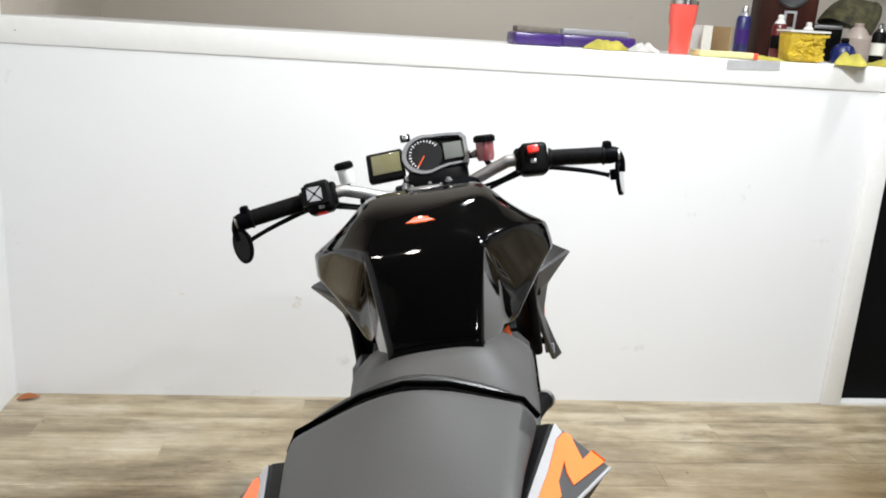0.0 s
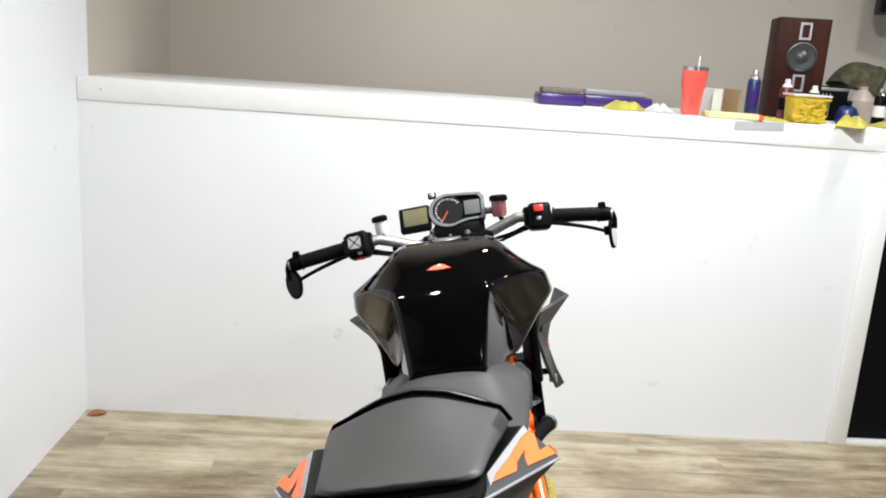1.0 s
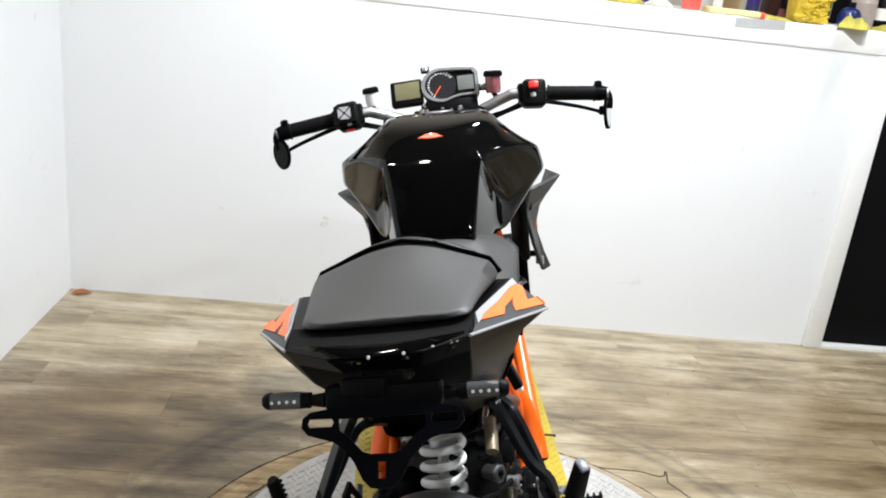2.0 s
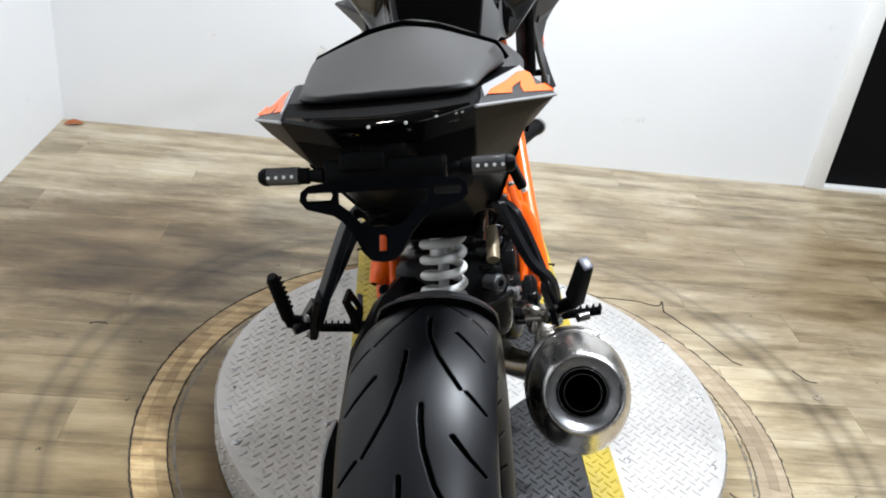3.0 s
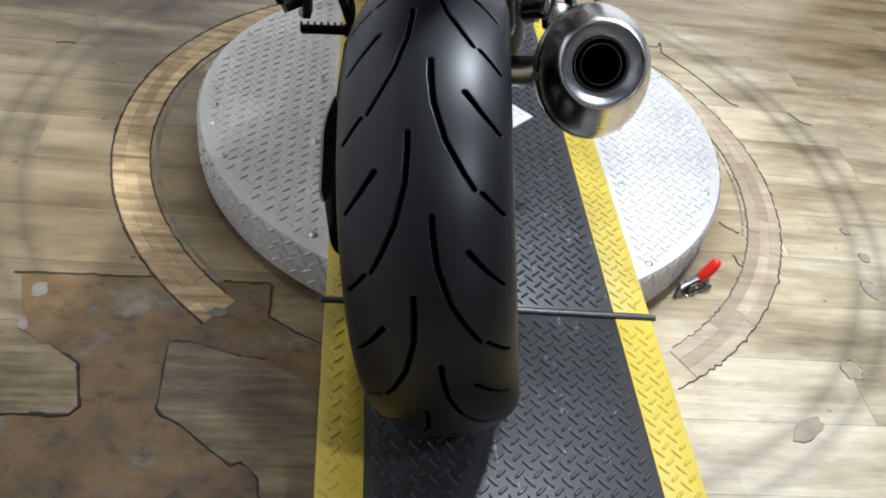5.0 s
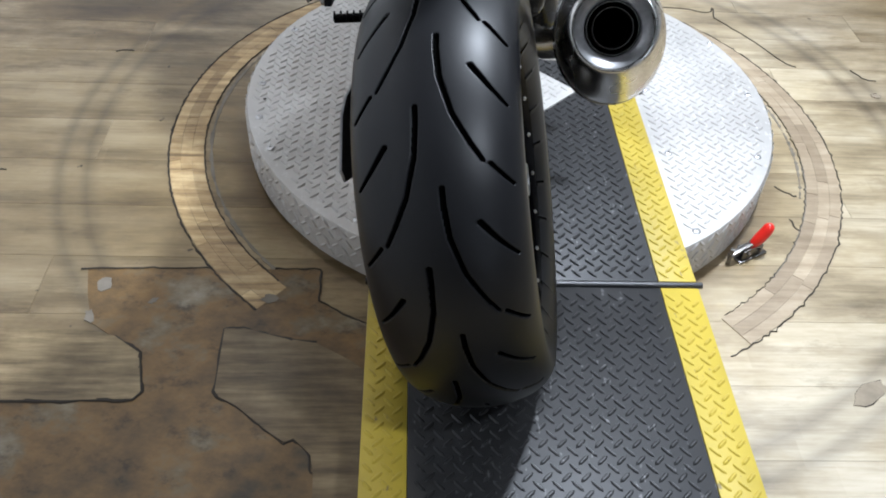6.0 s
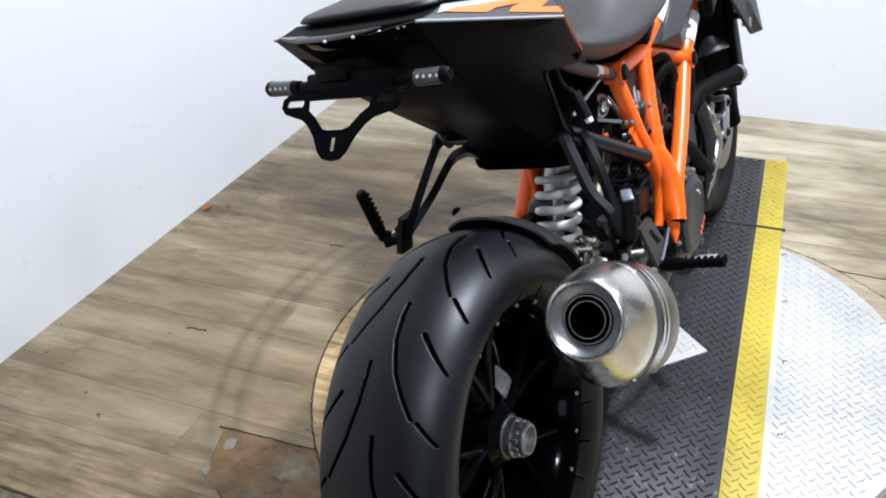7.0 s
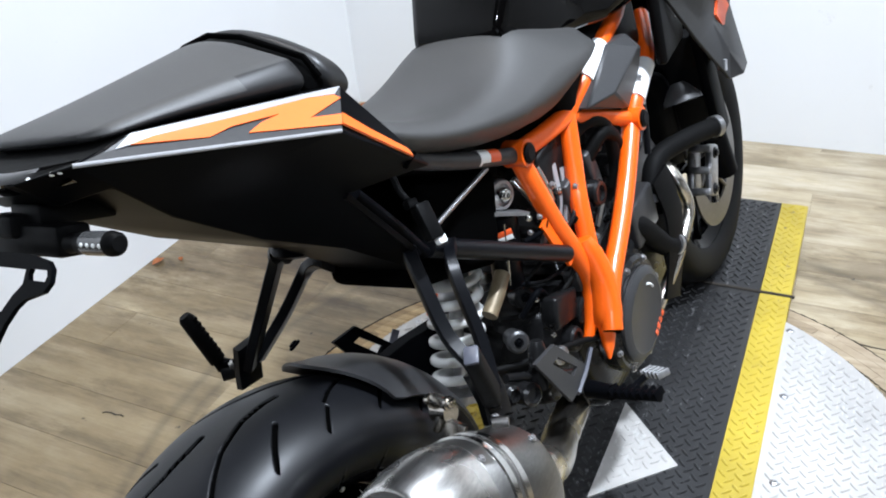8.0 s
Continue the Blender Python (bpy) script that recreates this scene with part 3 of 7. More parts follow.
for r0, r1, a0, a1, rag in ((0.684, 0.691, 98, 226, 0.006), (0.7005, 0.7060, -44, -8, 0.006), (0.688, 0.692, -20, 30, 0.006)):
    bm = bmesh.new()
    arc_sheet(bm, r0, r1, a0, a1, -0.004, 0.0010, 90, rag, r0 + a1)
    part("filler", bm, FILLER, ring, "grey filler smeared along the cut")

# where planks are missing, stained underfloor shows; two left-over plank ends stand in it
def ragged(line, step=8, wander=0.004):
    out = []
    for a, b in zip(line, line[1:]):
        for k in range(step):
            q = Vector((*a, 0)).lerp(Vector((*b, 0)), k / step)
            out.append((q.x + wander * noise.noise((q.x * 55, q.y * 55, 1)), q.y + wander * noise.noise((q.x * 55, q.y * 55, 5))))
    return out + [tuple(line[-1])]


def dark_edge(line, r, parent, label="dark ragged edge of the cut planks"):
    pts = ragged(line)
    bm = bmesh.new()
    tube(bm, [(x, y, 0.0022) for x, y in pts], [r * (0.55 + 0.9 * abs(noise.noise((x * 30, y * 30, 2)))) for x, y in pts], 6, 0.5)
    return part("gap", bm, GAP, parent, label)


bm = bmesh.new()
plate(bm, [(-1.30, -0.085), (-0.62, -0.083), (-0.50, 0.02), (-0.60, 0.09), (-0.625, 0.16), (-0.643, 0.228), (-0.404, 0.232), (-0.279, 0.232), (-0.194, 0.232), (-0.190, 0.150), (-0.084, 0.088), (-0.084, -0.62), (-1.30, -0.62)], 0.005, pose(0, 0, -0.001))
patch = tagged(part("floor_patch", bm, PATCHWOOD), "brown glue-stained bare underfloor where planks are missing", "floor patch", kind="structure")
dark_edge([(-0.655, 0.226), (-0.52, 0.231), (-0.404, 0.234)], 0.0030, patch)
dark_edge([(-0.285, 0.234), (-0.194, 0.234), (-0.189, 0.150), (-0.14, 0.115), (-0.086, 0.089)], 0.0030, patch)
REMNANT = [(-0.356, 0.077), (-0.322, 0.079), (-0.243, 0.055), (-0.186, 0.045), (-0.122, 0.006), (-0.085, -0.027), (-0.085, -0.30), (-0.165, -0.30), (-0.170, -0.219), (-0.177, -0.186), (-0.207, -0.156), (-0.222, -0.163), (-0.251, -0.142), (-0.311, -0.091), (-0.344, -0.073), (-0.351, -0.06)]
bm = bmesh.new()
plate(bm, REMNANT, 0.008, pose(0, 0, 0.0))
part("plank_remnant", bm, OLDPLANK, patch, "left-over dirty piece of plank")
dark_edge([(-0.19, 0.046), (-0.243, 0.056), (-0.322, 0.080), (-0.357, 0.078), (-0.352, -0.06), (-0.344, -0.074)], 0.0042, patch)
dark_edge([(-0.344, -0.074), (-0.311, -0.092), (-0.251, -0.143), (-0.222, -0.164), (-0.207, -0.157), (-0.178, -0.187), (-0.171, -0.219)], 0.0026, patch)
PLANK_END = [(-1.30, 0.075), (-0.60, 0.072), (-0.548, 0.057), (-0.497, 0.020), (-0.475, -0.064), (-0.485, -0.079), (-0.60, -0.083), (-1.30, -0.085)]
bm = bmesh.new()
plate(bm, PLANK_END, 0.008, pose(0, 0, 0.0))
part("plank_remnant", bm, OLDPLANK, patch, "dark trodden end of a floor plank")
dark_edge([(-0.548, 0.058), (-0.496, 0.020), (-0.474, -0.064), (-0.485, -0.080), (-0.60, -0.084), (-0.75, -0.085), (-1.0, -0.086)], 0.0048, patch)
for x, y, sx, sy, turn in ((-0.605, 0.105, 0.012, 0.022, 20), (-0.60, 0.185, 0.018, 0.026, 0), (-0.50, 0.145, 0.012, 0.007, 40), (-0.285, 0.155, 0.020, 0.016, 0)):
    bm = bmesh.new()
    plate(bm, [(sx * (0.75 + 0.5 * noise.noise((k, x * 9, y * 9))) * math.cos(k * 0.571), sy * (0.75 + 0.5 * noise.noise((k, x * 7, y * 5))) * math.sin(k * 0.571)) for k in range(11)], 0.003, pose(x, y, 0.0009, 0, 0, turn))
    part("filler", bm, FILLER, patch, "scraped grey filler spot")

# cracks and chips in the planks
CRACKS = [[(0.55, 1.36), (0.78, 1.34), (0.86, 1.32), (0.88, 1.35), (0.87, 1.29)], [(0.87, 1.29), (0.94, 1.18), (1.0, 1.06), (1.03, 1.03)],
          [(0.81, 0.41), (0.812, 0.385), (0.822, 0.362)], [(1.18, 1.02), (1.2, 0.98), (1.23, 0.97)], [(0.81, 0.52), (0.835, 0.49), (0.85, 0.485)], [(-0.79, 1.02), (-0.765, 1.03), (-0.745, 1.025)],
          [(-0.96, 0.52), (-0.9, 0.525)], [(1.0, -0.08), (1.03, -0.03), (1.05, -0.07), (1.09, -0.12)]]
for line in CRACKS:
    pts = [(x + 0.006 * noise.noise((x * 40, y * 40, k)), y + 0.006 * noise.noise((x * 40, y * 40, k + 9)), 0.0007) for k, (x, y) in enumerate([(q[0], q[1]) for q in spline([(a, b, 0) for a, b in line], 5)])]
    bm = bmesh.new()
    tube(bm, pts, 0.0022, 6, 0.5)
    tagged(part("floor_crack", bm, GAP), "thin dark crack in the floor planks", "crack", kind="structure")
for x, y, sx, sy, turn in ((1.140, 0.429, 0.016, 0.018, 0), (1.109, 0.325, 0.022, 0.036, 10), (0.958, 0.093, 0.028, 0.030, 0), (0.800, -0.058, 0.050, 0.022, 32), (1.13, 0.52, 0.010, 0.014, 0), (1.20, 0.90, 0.016, 0.012, 0)):
    rim_line = [(sx * (0.85 + 0.4 * noise.noise((k, x * 9, y * 9))) * math.cos(k * 0.449), sy * (0.85 + 0.4 * noise.noise((k, x * 7, y * 5))) * math.sin(k * 0.449)) for k in range(14)]
    bm = bmesh.new()
    plate(bm, rim_line, 0.003, pose(x, y, 0.0, 0, 0, turn))
    chip = tagged(part("floor_chip", bm, PALECHIP), "pale chipped spot in a floor plank", "chip", kind="structure")
    bm = bmesh.new()
    m = pose(x, y, 0.0012, 0, 0, turn)
    tube(bm, [m @ Vector((u, v, 0)) for u, v in rim_line + rim_line[:1]], [0.0004 + 0.0026 * max(0.0, noise.noise((k * 0.7, x, y * 3))) for k in range(15)], 6, 0.5)
    part("chip_edge", bm, GAP, chip, "dark broken edge")


# ---- the turntable ----
RUN_Z, DISC_Z = 0.116, 0.112
RX0, RX1 = -0.092, 0.498
turntable = empty("turntable", pose(*DISC_AT, 0), "low round motorcycle turntable clad in bright tread plate", "turntable")
bm = bmesh.new()
turned(bm, [(0, 0.0), (DISC_R - 0.012, 0.0), (DISC_R - 0.012, 0.012), (DISC_R, 0.016), (DISC_R, DISC_Z - 0.006), (DISC_R - 0.003, DISC_Z - 0.001), (DISC_R - 0.008, DISC_Z), (0, DISC_Z)], None, 128)
part("deck", bm, PLATE, turntable, "bright steel tread plate deck and rim")


def lug(verts, faces, m):
    """One raised bar of a tread plate: a low lens with a ridge."""
    k = len(verts)
    L, W, T = 0.0128, 0.0033, 0.0026
    for q in ((-L, 0, 0), (-L * 0.55, -W, 0), (L * 0.55, -W, 0), (L, 0, 0), (L * 0.55, W, 0), (-L * 0.55, W, 0), (-L * 0.6, 0, T), (-L * 0.5, -W * 0.35, T), (L * 0.5, -W * 0.35, T), (L * 0.6, 0, T), (L * 0.5, W * 0.35, T), (-L * 0.5, W * 0.35, T)):
        verts.append(m @ Vector(q))
    for i in range(6):
        j = (i + 1) % 6
        faces.append((k + i, k + j, k + 6 + j, k + 6 + i))
    faces.append(tuple(k + 6 + i for i in range(6)))


def lug_sheet(name, material, parent, inside, x0, x1, y0, y1, z, pitch=0.0285, turn=0.0):
    verts, faces = [], []
    nx, ny = int((x1 - x0) / pitch * 2) + 1, int((y1 - y0) / pitch * 2) + 1
    for i in range(nx):
        for j in range(ny):
            x, y = x0 + i * pitch / 2, y0 + j * pitch / 2
            if (i + j) % 2 == 0 and inside(x, y):
                lug(verts, faces, pose(x, y, z, 0, 0, (44 if i % 2 else -48) + turn))
    data = bpy.data.meshes.new(name)
    data.from_pydata(verts, [], faces)
    data.materials.append(material)
    ob = new(name, data)
    ob.parent = parent
    return tagged(ob, kind="stuff")


cx, cy = DISC_AT
lug_sheet("tread_lug", PLATE, turntable, lambda x, y: math.hypot(x, y) < DISC_R - 0.022 and not RX0 - 0.012 < x + cx < RX1 + 0.012, -0.6, 0.6, -0.6, 0.6, DISC_Z - 0.0002)
verts, faces = [], []
for i in range(164):
    for j in range(4):
        a = 2 * math.pi * (i + 0.5 * (j % 2)) / 164
        lug(verts, faces, Matrix.Translation((DISC_R * math.cos(a), DISC_R * math.sin(a), 0.034 + j * 0.0225)) @ Matrix.Rotation(a, 4, "Z") @ Matrix.Rotation(radians(90), 4, "Y") @ Matrix.Rotation(radians(45 if (i + j) % 2 else -45), 4, "Z"))
data = bpy.data.meshes.new("rim_lug")
data.from_pydata(verts, [], faces)
data.materials.append(PLATE)
rim_lugs = new("rim_lug", data)
rim_lugs.parent = turntable
tagged(rim_lugs, kind="stuff")
bolts = [(-0.359, 0.716), (-0.349, 0.585), (-0.311, 0.476), (0.531, 0.488), (0.724, 0.482), (0.533, 0.244), (0.772, 0.72), (0.53, 0.731), (0.521, 0.974), (-0.311, 0.96), (-0.12, 0.26), (0.51, 1.2), (0.74, 0.95), (-0.13, 0.55), (-0.13, 0.80), (-0.13, 1.16)]
bm = bmesh.new()
turned(bm, [(0.0085, -0.001), (0.0085, 0.001), (0.006, 0.003), (0.003, 0.0036), (0.003, 0.0015), (0, 0.0015)], None, 14)
first = part("bolt", bm, ZINC, turntable, "countersunk zinc bolt")
first.location = (bolts[0][0] - cx, bolts[0][1] - cy, DISC_Z)
for x, y in bolts[1:]:
    b = new("bolt", first.data)
    b.parent, b.location = turntable, (x - cx, y - cy, DISC_Z)
# flat dark disc paints the shade of a small hole onto the deck
bm = bmesh.new()
turned(bm, [(0, -0.001), (0.004, -0.001), (0.004, 0.0006), (0, 0.0006)], pose(-0.366 - cx + 0.02, 0.655 - cy, DISC_Z), 10)
part("hole", bm, GAP, turntable, "small dark hole")

# the runway: three lengths of dark plate with yellow edges, hinged at the disc's rim
runway = empty("runway", pose(0, 0, 0), "raised runway of dark tread plate with yellow edge strips", "runway")
Y0, YA, YB, Y1 = -0.75, 0.096, 1.331, 1.785
BAND = 0.070
for y0, y1, deck_part in ((Y0, YA - 0.008, 1), (YA + 0.008, YB - 0.006, 0), (YB + 0.006, Y1, 1)):
    thick = 0.1 if deck_part else 0.012
    bm = bmesh.new()
    block(bm, (RX1 - RX0 - 2 * BAND, y1 - y0, thick), pose((RX0 + RX1) / 2, (y0 + y1) / 2, RUN_Z - thick / 2), 0.0015)
    deck = part("deck", bm, DARKPLATE, runway, "worn dark steel tread plate")
    lug_sheet("tread_lug", DARKPLATE, deck, lambda x, y: True, RX0 + BAND + 0.018, RX1 - BAND - 0.012, y0 + 0.016, y1 - 0.012, RUN_Z - 0.0002)
    for x0 in (RX0, RX1 - BAND):
        bm = bmesh.new()
        block(bm, (BAND - 0.001, y1 - y0, thick), pose(x0 + BAND / 2, (y0 + y1) / 2, RUN_Z - thick / 2 + 0.0005), 0.0015)
        strip = part("edge_strip", bm, YELLOW, runway, "yellow painted tread plate edge")
        lug_sheet("tread_lug", YELLOW, strip, lambda x, y: True, x0 + 0.012, x0 + BAND - 0.008, y0 + 0.016, y1 - 0.012, RUN_Z + 0.0003)
for y, r, material in ((YA, 0.0060, CASTING), (YB, 0.004, GAP)):
    bm = bmesh.new()
    tube(bm, [(RX0 - 0.006, y, RUN_Z - 0.001), (RX1 + 0.008, y, RUN_Z - 0.001)], r, 12)
    part("hinge_rod", bm, material, runway, "thin steel hinge rod across the runway")

# a bright tread plate in the dark deck, cut to its lit half along the shadow's edge
bm = bmesh.new()
plate(bm, [(0.228, 0.842), (0.362, 0.707), (0.226, 0.575)], 0.004, pose(0, 0, RUN_Z + 0.002))
corner = part("lit_plate_half", bm, PLATE, runway, "lit half of a bright tread plate, its shaded half left off")
lug_sheet("tread_lug", PLATE, corner, lambda x, y: x > 0.240 and x - 0.228 + abs(y - 0.7085) < 0.118, 0.22, 0.37, 0.60, 0.85, RUN_Z + 0.0038)

# red-handled clamp at the rim
clamp = empty("toggle_clamp", pose(0.684, 0.296, 0, 0, 0, -62), "small steel toggle clamp with a red handle beside the turntable", "clamp")
bm = bmesh.new()
block(bm, (0.03, 0.075, 0.004), pose(0, 0, 0.003), 0.001)
for s in (-1, 1):
    block(bm, (0.003, 0.055, 0.026), pose(0.009 * s, -0.004, 0.016), 0.001)
part("base_plate", bm, DISCSTEEL, clamp)
bm = bmesh.new()
block(bm, (0.012, 0.085, 0.007), pose(0, -0.02, 0.03, 8), 0.002)
tube(bm, [(0, -0.058, 0.04), (0, -0.058, 0.002)], 0.0045, 10)
for y in (-0.018, 0.012):
    tube(bm, [(-0.016, y, 0.02), (0.016, y, 0.02)], 0.004, 10)
part("arm", bm, DISCSTEEL, clamp)
bm = bmesh.new()
tube(bm, spline([(0, -0.004, 0.024), (0.002, 0.008, 0.040), (0.004, 0.020, 0.058), (0.005, 0.030, 0.078)], 4), [0.006, 0.007, 0.009, 0.0105, 0.0115, 0.012, 0.0122, 0.0122, 0.012, 0.0118, 0.011, 0.009, 0.004], 14)
part("handle", bm, REDPLASTIC, clamp, "red plastic dipped handle")


# ---- on the counter ----
def on_counter(name, x, y, label, category, turn=0.0, group=""):
    return empty(name, pose(x, y, LEDGE, 0, 0, turn), label, category, group)


CORAL = surface("coral_powder_coat", (0.80, 0.10, 0.075), 0.35, vary=0.05, grain=300, relief=0.15)
CARD = surface("white_card", (0.62, 0.61, 0.58), 0.7, vary=0.06)
KRAFT = surface("brown_cardboard", (0.33, 0.23, 0.12), 0.8, vary=0.12)
WALNUT = bare_wood("dark_red_veneer", [(0.3, (0.018, 0.007, 0.005)), (0.6, (0.045, 0.014, 0.010)), (0.8, (0.07, 0.023, 0.016))], 1.57, 0.1, 0.08)
PURPLE = surface("purple_film", (0.040, 0.014, 0.13), 0.3, vary=0.2, grain=40, patch=12)
YCLOTH = surface("yellow_microfibre", (0.42, 0.37, 0.065), 0.95, vary=0.3, grain=220, patch=14, relief=0.8, depth=0.002)
YELLOWTUB = surface("yellow_pellets", (0.48, 0.33, 0.015), 0.6, vary=0.35, grain=60, patch=25, relief=0.6, depth=0.004)
BLUE = surface("blue_plastic", (0.006, 0.014, 0.09), 0.3, vary=0.1)
PINKISH = surface("faded_bottle", (0.33, 0.27, 0.235), 0.35, vary=0.1)
CAMO = surface("mottled_olive_cloth", (0.045, 0.040, 0.016), 0.9, vary=0.85, grain=40, patch=22, relief=0.5, depth=0.002)
PAPER = surface("pale_yellow_paper", (0.70, 0.66, 0.32), 0.8, vary=0.05)

cup = on_counter("tumbler", 1.06, 2.49, "coral red insulated tumbler with a steel rim and straw", "tumbler")
bm = bmesh.new()
turned(bm, [(0, 0.004), (0.033, 0.004), (0.037, 0.012), (0.041, 0.095), (0.0475, 0.115), (0.050, 0.178), (0.047, 0.178), (0.044, 0.11), (0, 0.10)], None, 32)
part("body", bm, CORAL, cup)
bm = bmesh.new()
turned(bm, [(0.0475, 0.1785), (0.0505, 0.1785), (0.0505, 0.192), (0.046, 0.194), (0, 0.192), (0, 0.188), (0.0475, 0.186)], None, 32)
part("steel_rim", bm, STEELBAND, cup, "bare steel rim")
bm = bmesh.new()
turned(bm, [(0, 0.0), (0.031, 0.0), (0.033, 0.0038), (0, 0.0038)], None, 32)
part("steel_foot", bm, STEELBAND, cup, "bare steel foot")
bm = bmesh.new()
tube(bm, [(0.012, 0, 0.15), (0.013, 0, 0.235)], 0.003, 8)
part("straw", bm, CARD, cup, "white straw")

box = on_counter("cardboard_box", 1.235, 2.66, "small open carton, white outside and brown inside", "box", 12)
for name, size, at, mat_ in (("side", (0.004, 0.12, 0.11), (-0.062, 0, 0.057), CARD), ("side", (0.004, 0.12, 0.11), (0.062, 0, 0.057), KRAFT), ("back", (0.12, 0.004, 0.11), (0, 0.06, 0.057), KRAFT), ("bottom", (0.12, 0.12, 0.004), (0, 0, 0.002), KRAFT), ("flap", (0.055, 0.004, 0.11), (-0.062, -0.085, 0.057), CARD)):
    bm = bmesh.new()
    block(bm, size, pose(*at, 0, 0, 18 if name == "flap" else 0))
    part(name, bm, mat_, box)


NAVY = surface("navy_printed_metal", (0.018, 0.02, 0.10), 0.3, vary=0.5, grain=30, patch=30)
MAROON = surface("dark_red_metal", (0.10, 0.008, 0.008), 0.3, vary=0.3, grain=30)


def spray_can(x, y, body, top, h, r, label, band=CARD):
    can = on_counter("spray_can", x, y, label, "spray can", group="cans on the counter")
    bm = bmesh.new()
    turned(bm, [(0, 0), (r * 0.92, 0), (r, 0.004), (r, h * 0.74), (r * 0.8, h * 0.80), (0, h * 0.80)], None, 24)
    part("body", bm, body, can)
    bm = bmesh.new()
    turned(bm, [(r * 0.78, h * 0.802), (r * 0.62, h * 0.86), (r * 0.45, h * 0.88), (r * 0.40, h * 0.98), (r * 0.3, h), (0, h), ], None, 20)
    part("cap", bm, top, can)
    bm = bmesh.new()
    turned(bm, [(r * 1.01, h * 0.25), (r * 1.015, h * 0.27), (r * 1.015, h * 0.52), (r * 1.01, h * 0.54)], None, 24, caps=False)
    part("label_band", bm, band, can, "printed band")
    return can


spray_can(1.435, 2.80, NAVY, ALU, 0.20, 0.028, "dark blue and purple spray can with a steel top", PURPLE)
spray_can(1.52, 2.66, MAROON, CARD, 0.17, 0.027, "black and dark red can with a white cap", BLACK)
spray_can(1.66, 2.70, LENS, CARD, 0.15, 0.026, "grey translucent cleaner bottle with a white cap", NAVY)
spray_can(1.90, 2.60, BLACK, STEELBAND, 0.16, 0.026, "black and silver spray can")

speaker = on_counter("loudspeaker", 1.645, 2.90, "tall dark red wood loudspeaker with a grey driver", "loudspeaker", -14)
bm = bmesh.new()
block(bm, (0.215, 0.22, 0.43), pose(0, 0, 0.215), 0.003)
part("cabinet", bm, WALNUT, speaker)
for z, r in ((0.265, 0.064), (0.055, 0.05)):
    bm = bmesh.new()
    turned(bm, [(r, 0), (r, 0.006), (r * 0.9, 0.008), (r * 0.82, 0.004), (r * 0.45, -0.012 + 0.014), (r * 0.3, 0.010), (0, 0.014)], axis_to((0.005, -0.1105, z), (0, -1, 0)), 36)
    part("driver", bm, CASTING, speaker, "grey loudspeaker cone")
for z in (0.375, 0.155):
    bm = bmesh.new()
    plate(bm, [(-0.024, -0.036), (0.024, -0.036), (0.024, 0.036), (-0.024, 0.036)], 0.004, axis_to((0.005, -0.1125, z), (0, -1, 0)), [[(-0.015, -0.027), (0.015, -0.027), (0.015, 0.027), (-0.015, 0.027)]])
    part("tweeter_frame", bm, ALU, speaker, "silver tweeter frame")

tub = on_counter("plastic_tub", 1.535, 2.50, "clear tub filled with yellow ear plugs", "tub")
bm = bmesh.new()
block(bm, (0.13, 0.09, 0.105), pose(0, 0, 0.0535), 0.012, 3, (1.1, 1.1))
part("foam_filling", bm, YELLOWTUB, tub, "bright yellow foam pieces")
for k in range(60):
    a, b = random.uniform(-0.06, 0.06), random.uniform(0.012, 0.098)
    q = 1 + 0.1 * b / 0.105
    bm = bmesh.new()
    block(bm, (0.030, 0.01, 0.011), pose(a * q, -0.046 * q, b, random.uniform(-20, 20), random.uniform(-40, 40), random.uniform(-20, 20)), 0.004)
    part("foam_plug", bm, YELLOWTUB, tub)
bm = bmesh.new()
plate(bm, [(-0.077, -0.056), (0.077, -0.056), (0.077, 0.056), (-0.077, 0.056)], 0.007, pose(0, 0, 0.112), [[(-0.068, -0.047), (0.068, -0.047), (0.068, 0.047), (-0.068, 0.047)]])
part("rim", bm, CARD, tub, "pale plastic rim")


def rag(x, y, sx, sy, h, material, label, seed, name="cleaning_cloth"):
    """A crumpled cloth lying in a heap."""
    bm = bmesh.new()
    n = 18
    rows = []
    for i in range(n + 1):
        row = []
        for j in range(n + 1):
            u, v = 2 * i / n - 1, 2 * j / n - 1
            edge = max(0.0, 1 - max(abs(u), abs(v)) ** 3)
            z = h * edge ** 0.7 * (0.5 + 0.5 * abs(noise.noise((u * 1.3 + seed, v * 1.3, seed))) + 0.12 * noise.noise((u * 4, v * 4, seed)))
            wob = 0.2 * noise.noise((u, v, seed + 5))
            row.append(bm.verts.new((sx * (u + wob), sy * (v + wob), max(0.002, z))))
        rows.append(row)
    for a, b in zip(rows, rows[1:]):
        for j in range(n):
            bm.faces.new((a[j], a[j + 1], b[j + 1], b[j]))
    ob = part(name, bm, material, sharp=80)
    ob.matrix_world = pose(x, y, LEDGE, 0, 0, seed * 30)
    mod = ob.modifiers.new("thickness", "SOLIDIFY")
    mod.thickness = 0.003
    return tagged(ob, label, "cloth", "cloths on the counter")


rag(0.82, 2.60, 0.075, 0.05, 0.055, YCLOTH, "crumpled yellow cleaning cloth", 1)
rag(1.74, 2.50, 0.15, 0.055, 0.060, YCLOTH, "crumpled yellow cleaning cloth", 2)
rag(1.90, 2.475, 0.12, 0.045, 0.045, YCLOTH, "crumpled yellow cleaning cloth", 3)
rag(0.97, 2.62, 0.05, 0.04, 0.045, CARD, "crumpled grey-white paper wipe", 4)
rag(1.40, 2.50, 0.08, 0.035, 0.02, YCLOTH, "flat yellow cleaning cloth", 5)

